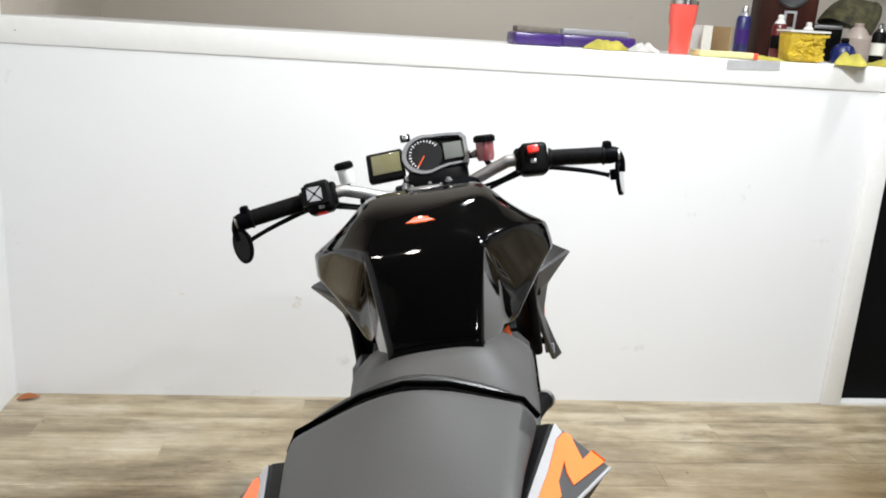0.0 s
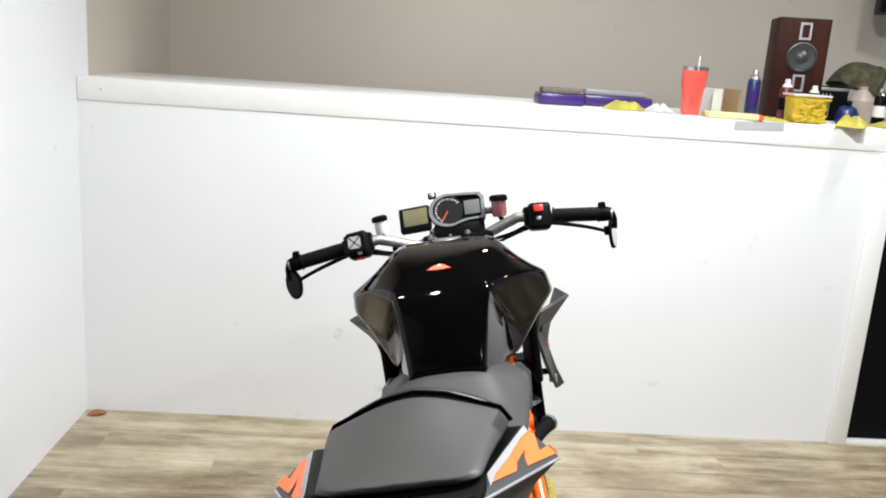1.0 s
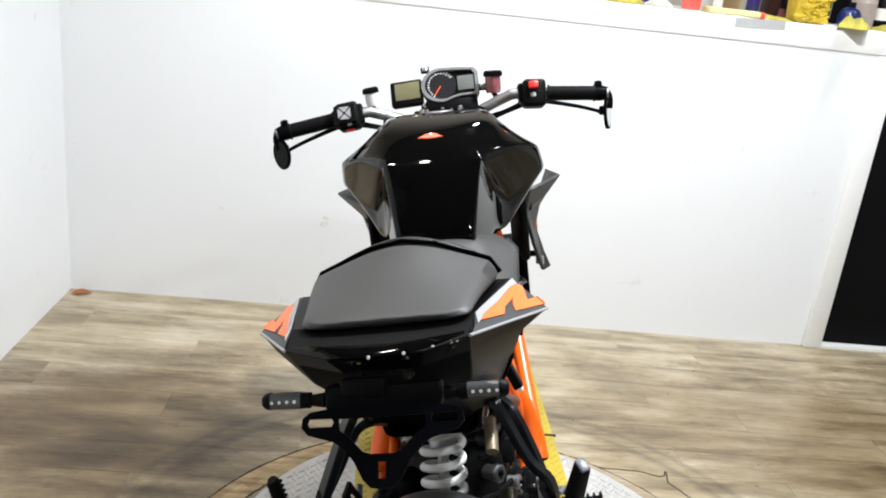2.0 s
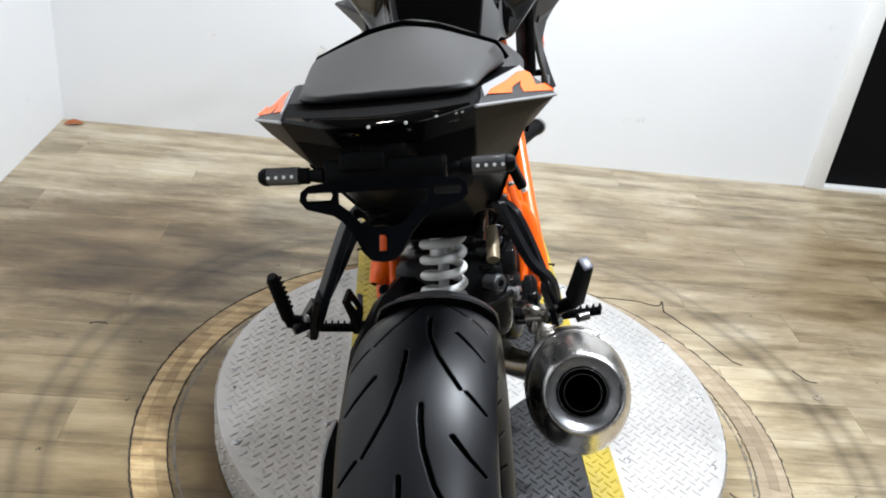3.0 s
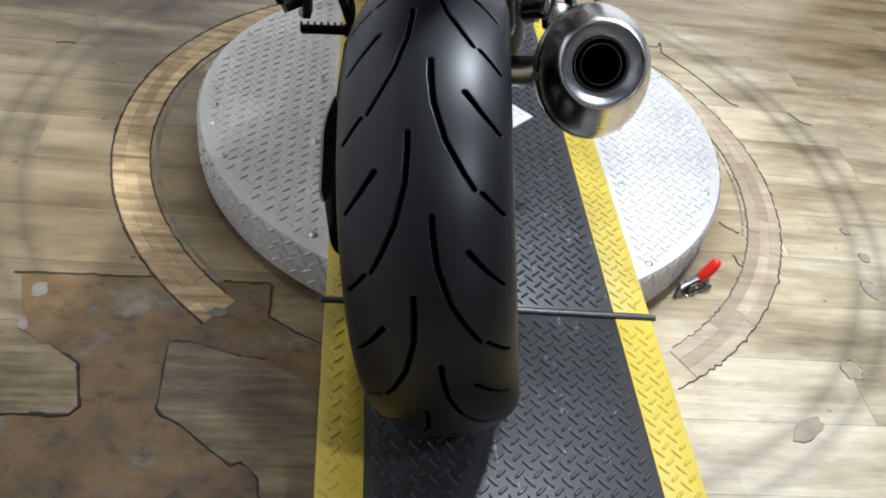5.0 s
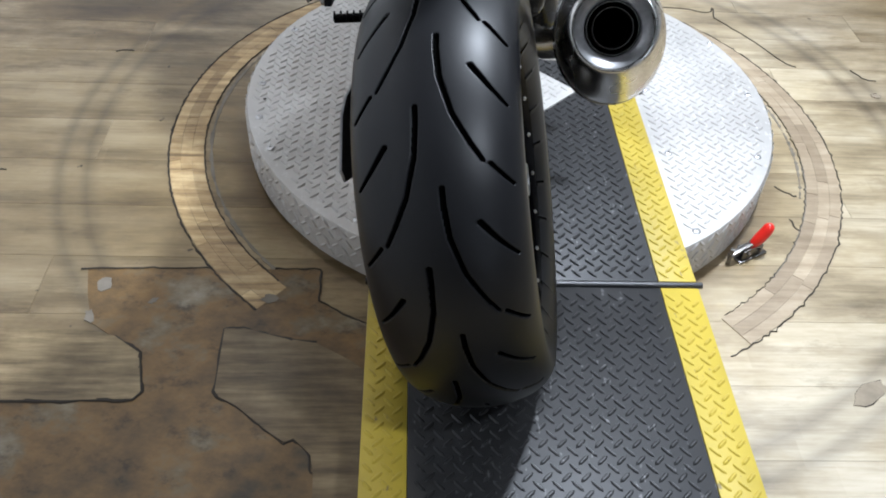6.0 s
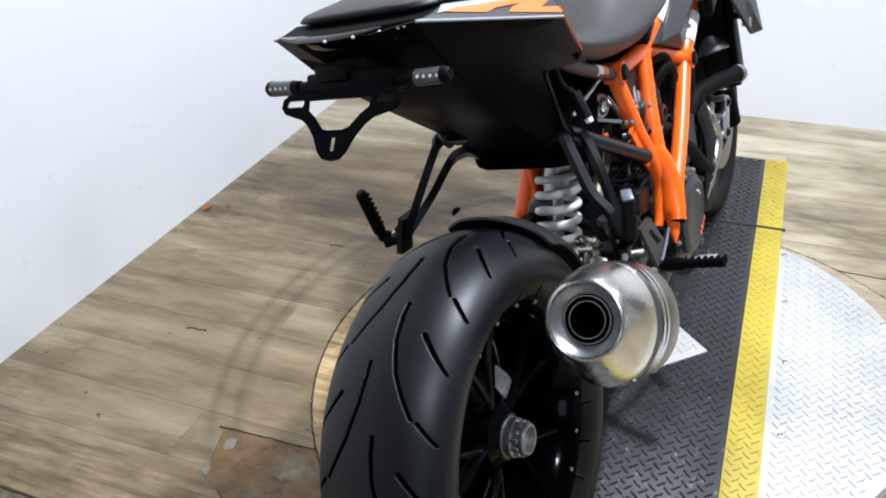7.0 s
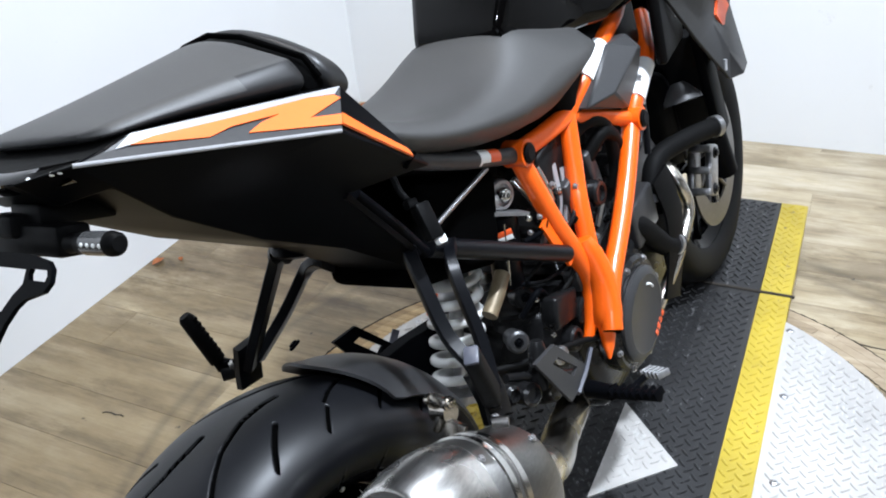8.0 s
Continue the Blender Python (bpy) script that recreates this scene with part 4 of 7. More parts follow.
for x, y, sx, label, mat_ in ((0.56, 2.68, 0.19, "stack of purple plastic film packs", PURPLE), (0.83, 2.80, 0.30, "long purple carton lying on the counter", PURPLE)):
    pack = on_counter("film_pack", x, y, label, "package", 4 if x < 0.7 else 2)
    bm = bmesh.new()
    block(bm, (sx, 0.12, 0.045), pose(0, 0, 0.0235), 0.008)
    part("pack", bm, mat_, pack)
    bm = bmesh.new()
    block(bm, (sx * 0.9, 0.07, 0.022), pose(0.012 if x < 0.7 else 0, 0.03, 0.058), 0.004)
    part("sleeve", bm, FILLER if x < 0.7 else LIGHTGREY, pack, "grey wrapped pack on top")
bm = bmesh.new()
block(bm, (0.20, 0.12, 0.022), pose(0, 0, 0.012), 0.003)
notebook = part("notepad", bm, PAPER)
notebook.matrix_world = pose(1.22, 2.475, LEDGE, 0, 0, -4)
tagged(notebook, "pale yellow pad of paper on the counter", "notepad")
bm = bmesh.new()
block(bm, (0.02, 0.121, 0.023), pose(0.105, 0, 0.012), 0.003)
part("binding", bm, CORAL, notebook, "red binding strip")

blue = on_counter("spray_bottle", 1.775, 2.62, "blue bottle with a dark cap", "bottle")
bm = bmesh.new()
turned(bm, [(0, 0), (0.036, 0), (0.045, 0.012), (0.046, 0.045), (0.034, 0.068), (0.016, 0.078), (0, 0.078)], None, 24)
part("body", bm, BLUE, blue)
bm = bmesh.new()
turned(bm, [(0.014, 0.077), (0.016, 0.090), (0.012, 0.098), (0, 0.099)], None, 16)
part("cap", bm, BLACK, blue)
pale = on_counter("jug", 1.90, 2.75, "faded pinkish plastic jug", "jug")
bm = bmesh.new()
turned(bm, [(0, 0), (0.05, 0), (0.055, 0.01), (0.055, 0.10), (0.03, 0.135), (0.018, 0.145), (0.018, 0.16), (0, 0.16)], None, 24)
part("body", bm, PINKISH, pale)
bm = bmesh.new()
rows = []
for i in range(9):
    t = i / 8
    r = math.cos(t * 1.45) ** 0.6
    rows.append([(0.115 * r * math.cos(a) * (1 + 0.05 * math.sin(3 * a)) + 0.05 * t, 0.09 * r * math.sin(a), 0.115 * math.sin(t * 1.45) + 0.012 * math.sin(2 * a + 3 * t)) for a in (2 * math.pi * k / 20 for k in range(20))])
rings_to(bm, rows)
cap_ = part("cloth_cap", bm, CAMO, sharp=80)
cap_.matrix_world = pose(1.93, 2.90, LEDGE + 0.1455, 0, 12, -10)
tagged(cap_, "mottled olive cloth cap lying on the radio", "cap")
tool_box = on_counter("radio", 1.80, 2.90, "small black and silver radio with a speaker grille", "radio", -8)
bm = bmesh.new()
block(bm, (0.18, 0.12, 0.15), pose(0, 0, 0.076), 0.006)
part("case", bm, BLACK, tool_box)
bm = bmesh.new()
for k in range(6):
    block(bm, (0.004, 0.004, 0.10), pose(-0.07 + 0.016 * k, -0.061, 0.07))
block(bm, (0.17, 0.005, 0.014), pose(0, -0.061, 0.138), 0.002)
part("grille", bm, ALU, tool_box, "silver grille bars")

# a dark loudspeaker bracket under the ceiling at the far wall
hung = empty("wall_loudspeaker", pose(2.40, 3.44, 1.985, 0, 0, -20), "black loudspeaker hung high on the wall", "loudspeaker")
bm = bmesh.new()
block(bm, (0.22, 0.2, 0.2), pose(0, 0, 0), 0.01)
part("cabinet", bm, BLACK, hung)
bm = bmesh.new()
tube(bm, [(0, 0.05, 0), (0.11, 0.345, 0.02)], 0.02, 10)
part("bracket", bm, SATIN, hung)

# a dead leaf and grit by the wall
LEAF = surface("dry_leaf", (0.33, 0.11, 0.035), 0.8, vary=0.3, grain=90)
for x, y, s, turn in ((-1.27, 2.37, 0.028, 20), (-1.30, 1.105, 0.016, 80), (-1.24, 1.14, 0.009, 140)):
    bm = bmesh.new()
    rows = []
    for i in range(7):
        u = i / 6
        w = s * 0.8 * math.sin(math.pi * min(1, u * 1.02 + 0.02)) * (1 + 0.3 * noise.noise((i, x, y)))
        rows.append([(s * (2 * u - 1) * 1.4, -w, 0.003 + 0.35 * w), (s * (2 * u - 1) * 1.4, 0, 0.002), (s * (2 * u - 1) * 1.4, w, 0.003 + 0.5 * w)])
    rings_to(bm, rows, False, False)
    leaf = part("dry_leaf", bm, LEAF)
    leaf.matrix_world = pose(x, y, 0.001, 0, 0, turn)
    leaf.modifiers.new("thickness", "SOLIDIFY").thickness = 0.0008
    tagged(leaf, "small dry reddish leaf on the floor by the wall", "leaf", "leaves by the wall")

# ---- the motorcycle: x to its right, y ahead, z up from the rear tyre's foot; it leans on its side stand ----
BIKE = pose(0.134, -0.008, 0.116, 0, -12.9, -6.0)
bike = empty("motorcycle", BIKE, "black and orange naked sport motorcycle leaning on the turntable", "motorcycle")


TILTED = Matrix.Rotation(radians(1.0), 4, "Y")


def tilted(ob, dx=0.0):
    """The upper body stands a touch more upright than the wheels' plane."""
    ob.matrix_local = Matrix.Translation((dx, 0, 0)) if dx else TILTED
    return ob


def ribbon(bm, pts, wide, thick, way):
    """A flat bar along the points, its width along the given way."""
    pts = [Vector(p) for p in pts]
    rings = []
    for i, p in enumerate(pts):
        d = (pts[min(i + 1, len(pts) - 1)] - pts[max(i - 1, 0)]).normalized()
        w = Vector(way) - d * Vector(way).dot(d)
        w.normalize()
        n = d.cross(w) * thick / 2
        k = 0.8
        rings.append([p + w * (wide / 2 * a) + n * b for a, b in ((-1, -k), (-0.9, -1), (0.9, -1), (1, -k), (1, k), (0.9, 1), (-0.9, 1), (-1, k))])
    rings_to(bm, rings)
    return bm


def tread_radius(u, r, half):
    return r - 0.58 * half * (1 - math.sqrt(max(0.0, 1 - (u / half) ** 2)))


def tyre(name, at, r, half, n, across, grooves, label, rubber=RUBBER):
    """A tyre about the x axis with its tread grooves sunk into the rubber."""
    bead = r - 0.098 if half > 0.08 else r - 0.082
    us = np.linspace(-0.962 * half, 0.962 * half, across)
    edge = tread_radius(us[-1], r, half)
    side = [(0.985, edge - 0.1 * (edge - bead)), (0.992, edge - 0.28 * (edge - bead)), (0.965, edge - 0.52 * (edge - bead)), (0.9, edge - 0.76 * (edge - bead)), (0.80, bead), (0.74, bead - 0.004)]
    xs = [-k * half for k, _ in reversed(side)] + list(us) + [k * half for k, _ in side]
    rs = [q for _, q in reversed(side)] + [tread_radius(u, r, half) for u in us] + [q for _, q in side]
    xs, rs = np.array(xs), np.array(rs)
    phi = np.linspace(0, 2 * math.pi, n, endpoint=False)
    if grooves:  # finer where the tread shows, coarser towards the ground
        phi = np.concatenate([np.linspace(radians(-55), radians(150), n * 5 // 6, endpoint=False), np.linspace(radians(150), radians(305), n - n * 5 // 6, endpoint=False)])
    deep = np.zeros((n, len(xs)))
    if grooves:
        period = 2 * math.pi / 11
        for side_sign, lag in ((1, radians(71.3)), (-1, radians(55.2))):
            local = (phi - lag + period * 1.5) % period - period * 1.5 + period
            for shift_k in (-period, 0.0, period):
                s = (local + shift_k)[:, None] * r
                u = side_sign * xs[None, :]
                for line, wide in grooves:
                    for (a0, u0, w0), (a1, u1, w1) in zip(line, line[1:]):
                        p, q = np.array((radians(a0) * r, u0)), np.array((radians(a1) * r, u1))
                        d = q - p
                        t = np.clip(((s - p[0]) * d[0] + (u - p[1]) * d[1]) / (d @ d), 0, 1)
                        dist = np.hypot(s - p[0] - t * d[0], u - p[1] - t * d[1])
                        w = (w0 + t * (w1 - w0)) * wide
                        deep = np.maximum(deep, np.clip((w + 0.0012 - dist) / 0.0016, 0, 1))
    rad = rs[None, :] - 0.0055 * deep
    co = np.stack([np.broadcast_to(xs, rad.shape), -np.cos(phi)[:, None] * rad, np.sin(phi)[:, None] * rad], -1).reshape(-1, 3) + np.array(at)
    k = len(xs)
    i, j = np.meshgrid(np.arange(n), np.arange(k - 1), indexing="ij")
    nxt = (i + 1) % n
    quads = np.stack([i * k + j, nxt * k + j, nxt * k + j + 1, i * k + j + 1], -1).reshape(-1, 4)
    data = bpy.data.meshes.new(name)
    data.from_pydata(co.tolist(), [], quads.tolist())
    data.materials.append(rubber), data.materials.append(SHADETRIM)
    # sunk faces go near-black, painting the shade inside the grooves
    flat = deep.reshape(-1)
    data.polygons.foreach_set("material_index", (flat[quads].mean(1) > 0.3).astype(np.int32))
    data.polygons.foreach_set("use_smooth", np.ones(len(quads), bool))
    data.update()
    ob = new(name, data)
    ob.parent = bike
    ob["label"] = label
    return ob


W = 0.0021
GROOVES = [([(0.0, 0.012, 1.3), (-4, 0.0125, 1.3), (-10, 0.0155, 1.15), (-18, 0.028, 1.0), (-24, 0.045, 0.9), (-27.8, 0.0575, 0.7)], W),
           ([(-28.4, 0.065, 0.9), (-33, 0.087, 0.7)], W * 0.9),
           ([(-7.4, 0.049, 1.25), (-11.5, 0.066, 0.95), (-15.7, 0.085, 0.5)], W)]
R_REAR, R_FRONT = 0.315, 0.297
REAR_AT, FRONT_AT = (0, 0, 0.313), (0, 1.415, 0.296)
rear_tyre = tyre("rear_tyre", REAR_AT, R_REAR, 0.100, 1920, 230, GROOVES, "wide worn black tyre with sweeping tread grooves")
bm = bmesh.new()
turned(bm, [(0, 0), (0.0022, 0.0003), (0.0022, 0.0014), (0, 0.0018)], axis_to((-0.021, -0.150, 0.313 + 0.2735), (0, -0.48, 0.87)), 10)
part("wear_speck", bm, LIGHTGREY, rear_tyre, "pale speck of grit")


def wheel(at, r_rim, half, spokes, hub_r, parent_name, label, nut=True):
    m = axis_to(at, (1, 0, 0))
    bm = bmesh.new()
    turned(bm, [(r_rim, -half), (r_rim + 0.007, -half + 0.004), (r_rim - 0.004, -half + 0.009), (r_rim - 0.02, -half * 0.6), (r_rim - 0.028, 0), (r_rim - 0.02, half * 0.6), (r_rim - 0.004, half - 0.009), (r_rim + 0.007, half - 0.004), (r_rim, half),
                (r_rim - 0.011, half - 0.008), (r_rim - 0.026, half * 0.55), (r_rim - 0.034, 0), (r_rim - 0.026, -half * 0.55), (r_rim - 0.011, -half + 0.008)], m, 96, True)
    rim = part(parent_name, bm, RIMBLACK, bike, label)
    bm = bmesh.new()
    turned(bm, [(0, -half * 0.7), (hub_r * 0.8, -half * 0.7), (hub_r, -half * 0.5), (hub_r * 0.8, 0), (hub_r, half * 0.45), (hub_r * 0.7, half * 0.6), (0, half * 0.6)], m, 32)
    part("hub", bm, RIMBLACK, rim)
    for k in range(spokes):
        bm = bmesh.new()
        for fork in (-1, 1):
            a = 2 * math.pi * k / spokes + 0.35
            b = a + fork * 0.27
            pts = [m @ Vector((rr * math.cos(c), rr * math.sin(c), h)) for rr, c, h in ((hub_r * 0.7, a, half * 0.3), (hub_r + 0.02, a + (b - a) * 0.25, half * 0.38), ((hub_r + r_rim) / 2, a + (b - a) * 0.7, half * 0.4), (r_rim - 0.022, b, half * 0.5))]
            tube(bm, spline(pts, 3), [0.010, 0.009, 0.0085, 0.008, 0.0075, 0.0075, 0.007, 0.007, 0.008, 0.010][:10], 8, 0.75)
        part("spoke", bm, RIMBLACK, rim)
    return rim


rear_rim = wheel(REAR_AT, 0.214, 0.079, 5, 0.05, "rear_rim", "gloss black rear rim")
m = axis_to(REAR_AT, (1, 0, 0))
bm = bmesh.new()
turned(bm, [(0.034, 0.030), (0.036, 0.045), (0.030, 0.048), (0.030, 0.060), (0.025, 0.062), (0.025, 0.078), (0.0225, 0.081), (0.0205, 0.081), (0.019, 0.068), (0, 0.066)], m, 24)
for k in range(12):
    a = math.pi * k / 6
    block(bm, (0.006, 0.006, 0.014), m @ pose(0.0252 * math.cos(a), 0.0252 * math.sin(a), 0.065, 0, 0, 30 * k), 0.001)
part("axle_nut", bm, ALU, rear_rim, "bare aluminium axle nut")
bm = bmesh.new()
for k in range(20):
    a = 2 * math.pi * k / 20
    bolt_head(bm, m @ Vector((0.206 * math.cos(a), 0.206 * math.sin(a), 0.0735)), (m.to_3x3() @ Vector((-math.cos(a) * 0.5, -math.sin(a) * 0.5, 1))), 0.0024, 0.002)
tagged(part("rim_dots", bm, ALU, rear_rim, "row of small pale dots along the rim"), kind="stuff")
bm = bmesh.new()
turned(bm, [(0.07, -0.052), (0.115, -0.052), (0.115, -0.047), (0.07, -0.047)], m, 48, True)
part("brake_disc", bm, DARKALU, rear_rim, "dark steel brake disc")
# added black disc blocks the view through and keeps the wheel's inside dark
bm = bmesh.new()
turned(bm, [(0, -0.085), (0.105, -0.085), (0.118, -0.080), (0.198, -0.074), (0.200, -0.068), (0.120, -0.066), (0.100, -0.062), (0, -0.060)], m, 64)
part("wheel_backing", bm, SHADETRIM, rear_rim, "added black backing disc behind the spokes")
bm = bmesh.new()
block(bm, (0.036, 0.05, 0.07), pose(-0.045, 0.06, 0.42, -25), 0.006)
part("rear_caliper", bm, DARKALU, bike)
# pale drilled plate added in place of tread plate glimpsed through the spokes
bm = bmesh.new()
plate(bm, [(0.084, 0.380), (0.109, 0.346), (0.128, 0.297), (0.088, 0.309), (0.069, 0.346)], 0.003, Matrix.Translation((0.0, 0, 0)) @ Matrix(((0, 0, 1, 0), (1, 0, 0, 0), (0, 1, 0, 0), (0, 0, 0, 1))), [[(y + 0.004 * math.cos(c), z + 0.004 * math.sin(c)) for c in (0, 1.05, 2.1, 3.14, 4.19, 5.24)] for y, z in ((0.086, 0.358), (0.083, 0.338), (0.098, 0.346), (0.097, 0.324), (0.110, 0.316))])
part("tread_glimpse", bm, LIGHTGREY, bike, "added pale drilled plate standing for tread plate seen through the wheel")

tyre("front_tyre", FRONT_AT, R_FRONT, 0.062, 160, 24, None, "black front tyre", FRONTRUBBER)
front_rim = wheel(FRONT_AT, 0.214, 0.046, 5, 0.04, "front_rim", "gloss black front rim")
for s in (-1, 1):
    bm = bmesh.new()
    turned(bm, [(0.105, -0.0025), (0.158, -0.0025), (0.158, 0.0025), (0.105, 0.0025)], axis_to((0.068 * s, *FRONT_AT[1:]), (1, 0, 0)), 64, True)
    for k in range(10):
        a = 2 * math.pi * k / 10
        tube(bm, [(0.066 * s, FRONT_AT[1] + 0.06 * math.cos(a), FRONT_AT[2] + 0.06 * math.sin(a)), (0.068 * s, FRONT_AT[1] + 0.108 * math.cos(a + 0.2), FRONT_AT[2] + 0.108 * math.sin(a + 0.2))], 0.005, 6)
    part("brake_disc", bm, DISCSTEEL, bike, "steel front brake disc")
    caliper = bmesh.new()
    cm = pose(0.096 * s, FRONT_AT[1] - 0.158, FRONT_AT[2] + 0.042, -24)
    for dx in (-0.019, 0.019):
        block(caliper, (0.016, 0.048, 0.112), cm @ pose(dx, 0, 0), 0.006, 2)
    for dz in (-0.046, 0.0, 0.046):
        block(caliper, (0.050, 0.020, 0.016), cm @ pose(0, -0.018, dz), 0.004, 2)
    body = part("caliper", caliper, ALU, bike, "cast aluminium brake caliper")
    for dz in (-0.035, 0.035):
        bm = bmesh.new()
        bolt_head(bm, (0.124 * s, FRONT_AT[1] - 0.161 + dz * 0.45, FRONT_AT[2] + 0.042 + dz), (s, 0, 0), 0.008, 0.006)
        tube(bm, [(0.113 * s, FRONT_AT[1] - 0.161 + dz * 0.45, FRONT_AT[2] + 0.042 + dz), (0.1245 * s, FRONT_AT[1] - 0.161 + dz * 0.45, FRONT_AT[2] + 0.042 + dz)], 0.013, 14)
        part("piston_cap", bm, DARKALU, body)

# fork: axle to the yokes
RAKE = Vector((0, -0.41, 0.912))
for s in (-1, 1):
    foot = Vector((0.096 * s, FRONT_AT[1] - 0.02, FRONT_AT[2] + 0.0))
    bm = bmesh.new()
    tube(bm, [foot - RAKE * 0.03, foot + RAKE * 0.10], [0.026, 0.028], 18)
    block(bm, (0.035, 0.05, 0.06), Matrix.Translation(foot) @ pose(0, 0.012, 0, 24), 0.008)
    part("fork_foot", bm, SATIN, bike)
    bm = bmesh.new()
    tube(bm, [foot + RAKE * 0.10, foot + RAKE * 0.30], 0.0215, 18)
    part("fork_slider", bm, STEELBAND, bike, "polished fork slider")
    bm = bmesh.new()
    tube(bm, [foot + RAKE * 0.24, foot + RAKE * 0.25, foot + RAKE * 0.26, foot + RAKE * 0.78], [0.029, 0.031, 0.027, 0.027], 20)
    part("fork_tube", bm, SATIN, bike, "black fork outer tube")
for d in (0.50, 0.745):
    mid = Vector((0, FRONT_AT[1] - 0.045, FRONT_AT[2])) + RAKE * d
    bm = bmesh.new()
    block(bm, (0.25, 0.085, 0.032), Matrix.Translation(mid) @ pose(0, 0, 0, 24.2), 0.012, 3)
    part("yoke", bm, SATIN if d < 0.6 else LIGHTGREY, bike, "fork yoke")
bm = bmesh.new()
rows = []
for i in range(13):
    a = radians(40 + 115 * i / 12)
    rows.append([Vector((x, FRONT_AT[1] + (R_FRONT + h) * math.cos(a), FRONT_AT[2] + (R_FRONT + h) * math.sin(a))) for x, h in ((-0.074, -0.075), (-0.062, 0.012), (0, 0.024), (0.062, 0.012), (0.074, -0.075), (0.070, -0.075), (0.058, 0.008), (0, 0.02), (-0.058, 0.008), (-0.070, -0.075))])
rings_to(bm, rows)
part("front_mudguard", bm, BLACK, bike)

# swingarm, hugger and the stay at the left
bm = bmesh.new()
rings = []
for x, y, z, hw, hh in ((-0.145, -0.06, 0.315, 0.012, 0.03), (-0.15, 0.0, 0.315, 0.022, 0.055), (-0.15, 0.12, 0.345, 0.026, 0.05), (-0.14, 0.28, 0.39, 0.032, 0.055), (-0.11, 0.42, 0.39, 0.045, 0.06), (-0.06, 0.54, 0.38, 0.06, 0.07)):
    rings.append([(x + hw * math.cos(a) * (1 if abs(math.cos(a)) < 0.9 else 0.95), y, z + hh * math.sin(a)) for a in (2 * math.pi * (k + 0.5) / 12 for k in range(12))])
rings_to(bm, rings)
part("swingarm", bm, SATIN, bike, "black single-sided swingarm")
bm = bmesh.new()
tube(bm, [(-0.15, 0, 0.313), (-0.05, 0, 0.313)], 0.045, 24)
part("axle_carrier", bm, DARKALU, bike)
bm = bmesh.new()
rows = []
for i in range(15):
    row = []
    for k in range(23):
        left = -0.072 - 0.036 * min(1, i / 5)
        u = left + (0.092 - left) * k / 22
        a0 = 114 + 13 * (abs(u) / 0.108) ** 1.6
        a = radians(a0 + (172 - a0) * i / 14)
        lift = 0.014 + 0.016 * math.sin(math.pi * i / 14) + (0.004 if i == 0 else 0)
        r = tread_radius(max(-0.0985, min(0.0985, u)), R_REAR, 0.1) + lift - (0.03 if abs(u) > 0.1 else 0)
        row.append(Vector((u * 1.04, -r * math.cos(a), 0.313 + r * math.sin(a))))
    rows.append(row)
rings_to(bm, rows, False, False)
hugger = part("hugger", bm, HUGGER, bike, "black plastic rear hugger", 50)
hugger.modifiers.new("thickness", "SOLIDIFY").thickness = 0.004
bm = bmesh.new()
bolt_head(bm, (-0.070, 0.19, 0.60), (-0.5, -0.2, 0.9), 0.006, 0.004)
part("bolt", bm, SATIN, hugger)
bm = bmesh.new()
plate(bm, [(0.02, 0.495), (-0.04, 0.506), (-0.075, 0.503), (-0.140, 0.466), (-0.138, 0.446), (-0.112, 0.432), (0.02, 0.450)], 0.003, pose(-0.131, 0, 0) @ Matrix(((0, 0, 1, 0), (1, 0, 0, 0), (0, 1, 0, 0), (0, 0, 0, 1))))
part("guard_stay", bm, LIGHTGREY, bike, "grey plastic splash guard beside the tyre")
bm = bmesh.new()
tube(bm, spline([(-0.09, 0.78, 0.24), (-0.150, 0.74, 0.14), (-0.215, 0.70, 0.02), (-0.232, 0.69, -0.046)], 4), 0.010, 12)
part("side_stand", bm, SATIN, bike, "black side stand, folded out")

# ---- exhaust ----
EX_AT, EX_WAY = Vector((0.209, -0.013, 0.543)), Vector((0.035, -0.87, 0.49)).normalized()
m = axis_to(EX_AT, EX_WAY)
down = Vector((0, 0, -1)) - EX_WAY * Vector((0, 0, -1)).dot(EX_WAY)
down.normalize()
across_v = EX_WAY.cross(down)


def oval_loft(stations, seg=56):
    """A shell along the silencer's axis from (distance, half width, half height, drop of its middle)."""
    bm = bmesh.new()
    rings = []
    for d, a, b, drop in stations:
        c = EX_AT + EX_WAY * d + down * drop
        rings.append([c + across_v * (a * math.cos(q)) + down * (b * math.sin(q)) for q in (2 * math.pi * k / seg for k in range(seg))])
    rings_to(bm, rings, True, False)
    return bm


silencer = part("silencer", oval_loft([(-0.004, 0.0475, 0.0475, 0), (0.0005, 0.0500, 0.0500, 0), (0.0, 0.0525, 0.0525, 0), (-0.003, 0.055, 0.055, 0.0005), (-0.014, 0.059, 0.061, 0.0015), (-0.04, 0.0655, 0.074, 0.005), (-0.062, 0.069, 0.082, 0.008), (-0.08, 0.070, 0.086, 0.010), (-0.10, 0.0702, 0.0865, 0.011)]), STEEL, bike, "brushed steel silencer end cap", 50)
bm = bmesh.new()
turned(bm, [(0.0475, -0.004), (0.0458, -0.0068), (0.0430, -0.0102), (0.0400, -0.0132), (0.0370, -0.0158), (0.0345, -0.0180), (0.0338, -0.022)], m, 56, caps=False)
part("dished_ring", bm, ALU, silencer, "dished steel ring round the outlet", 60)
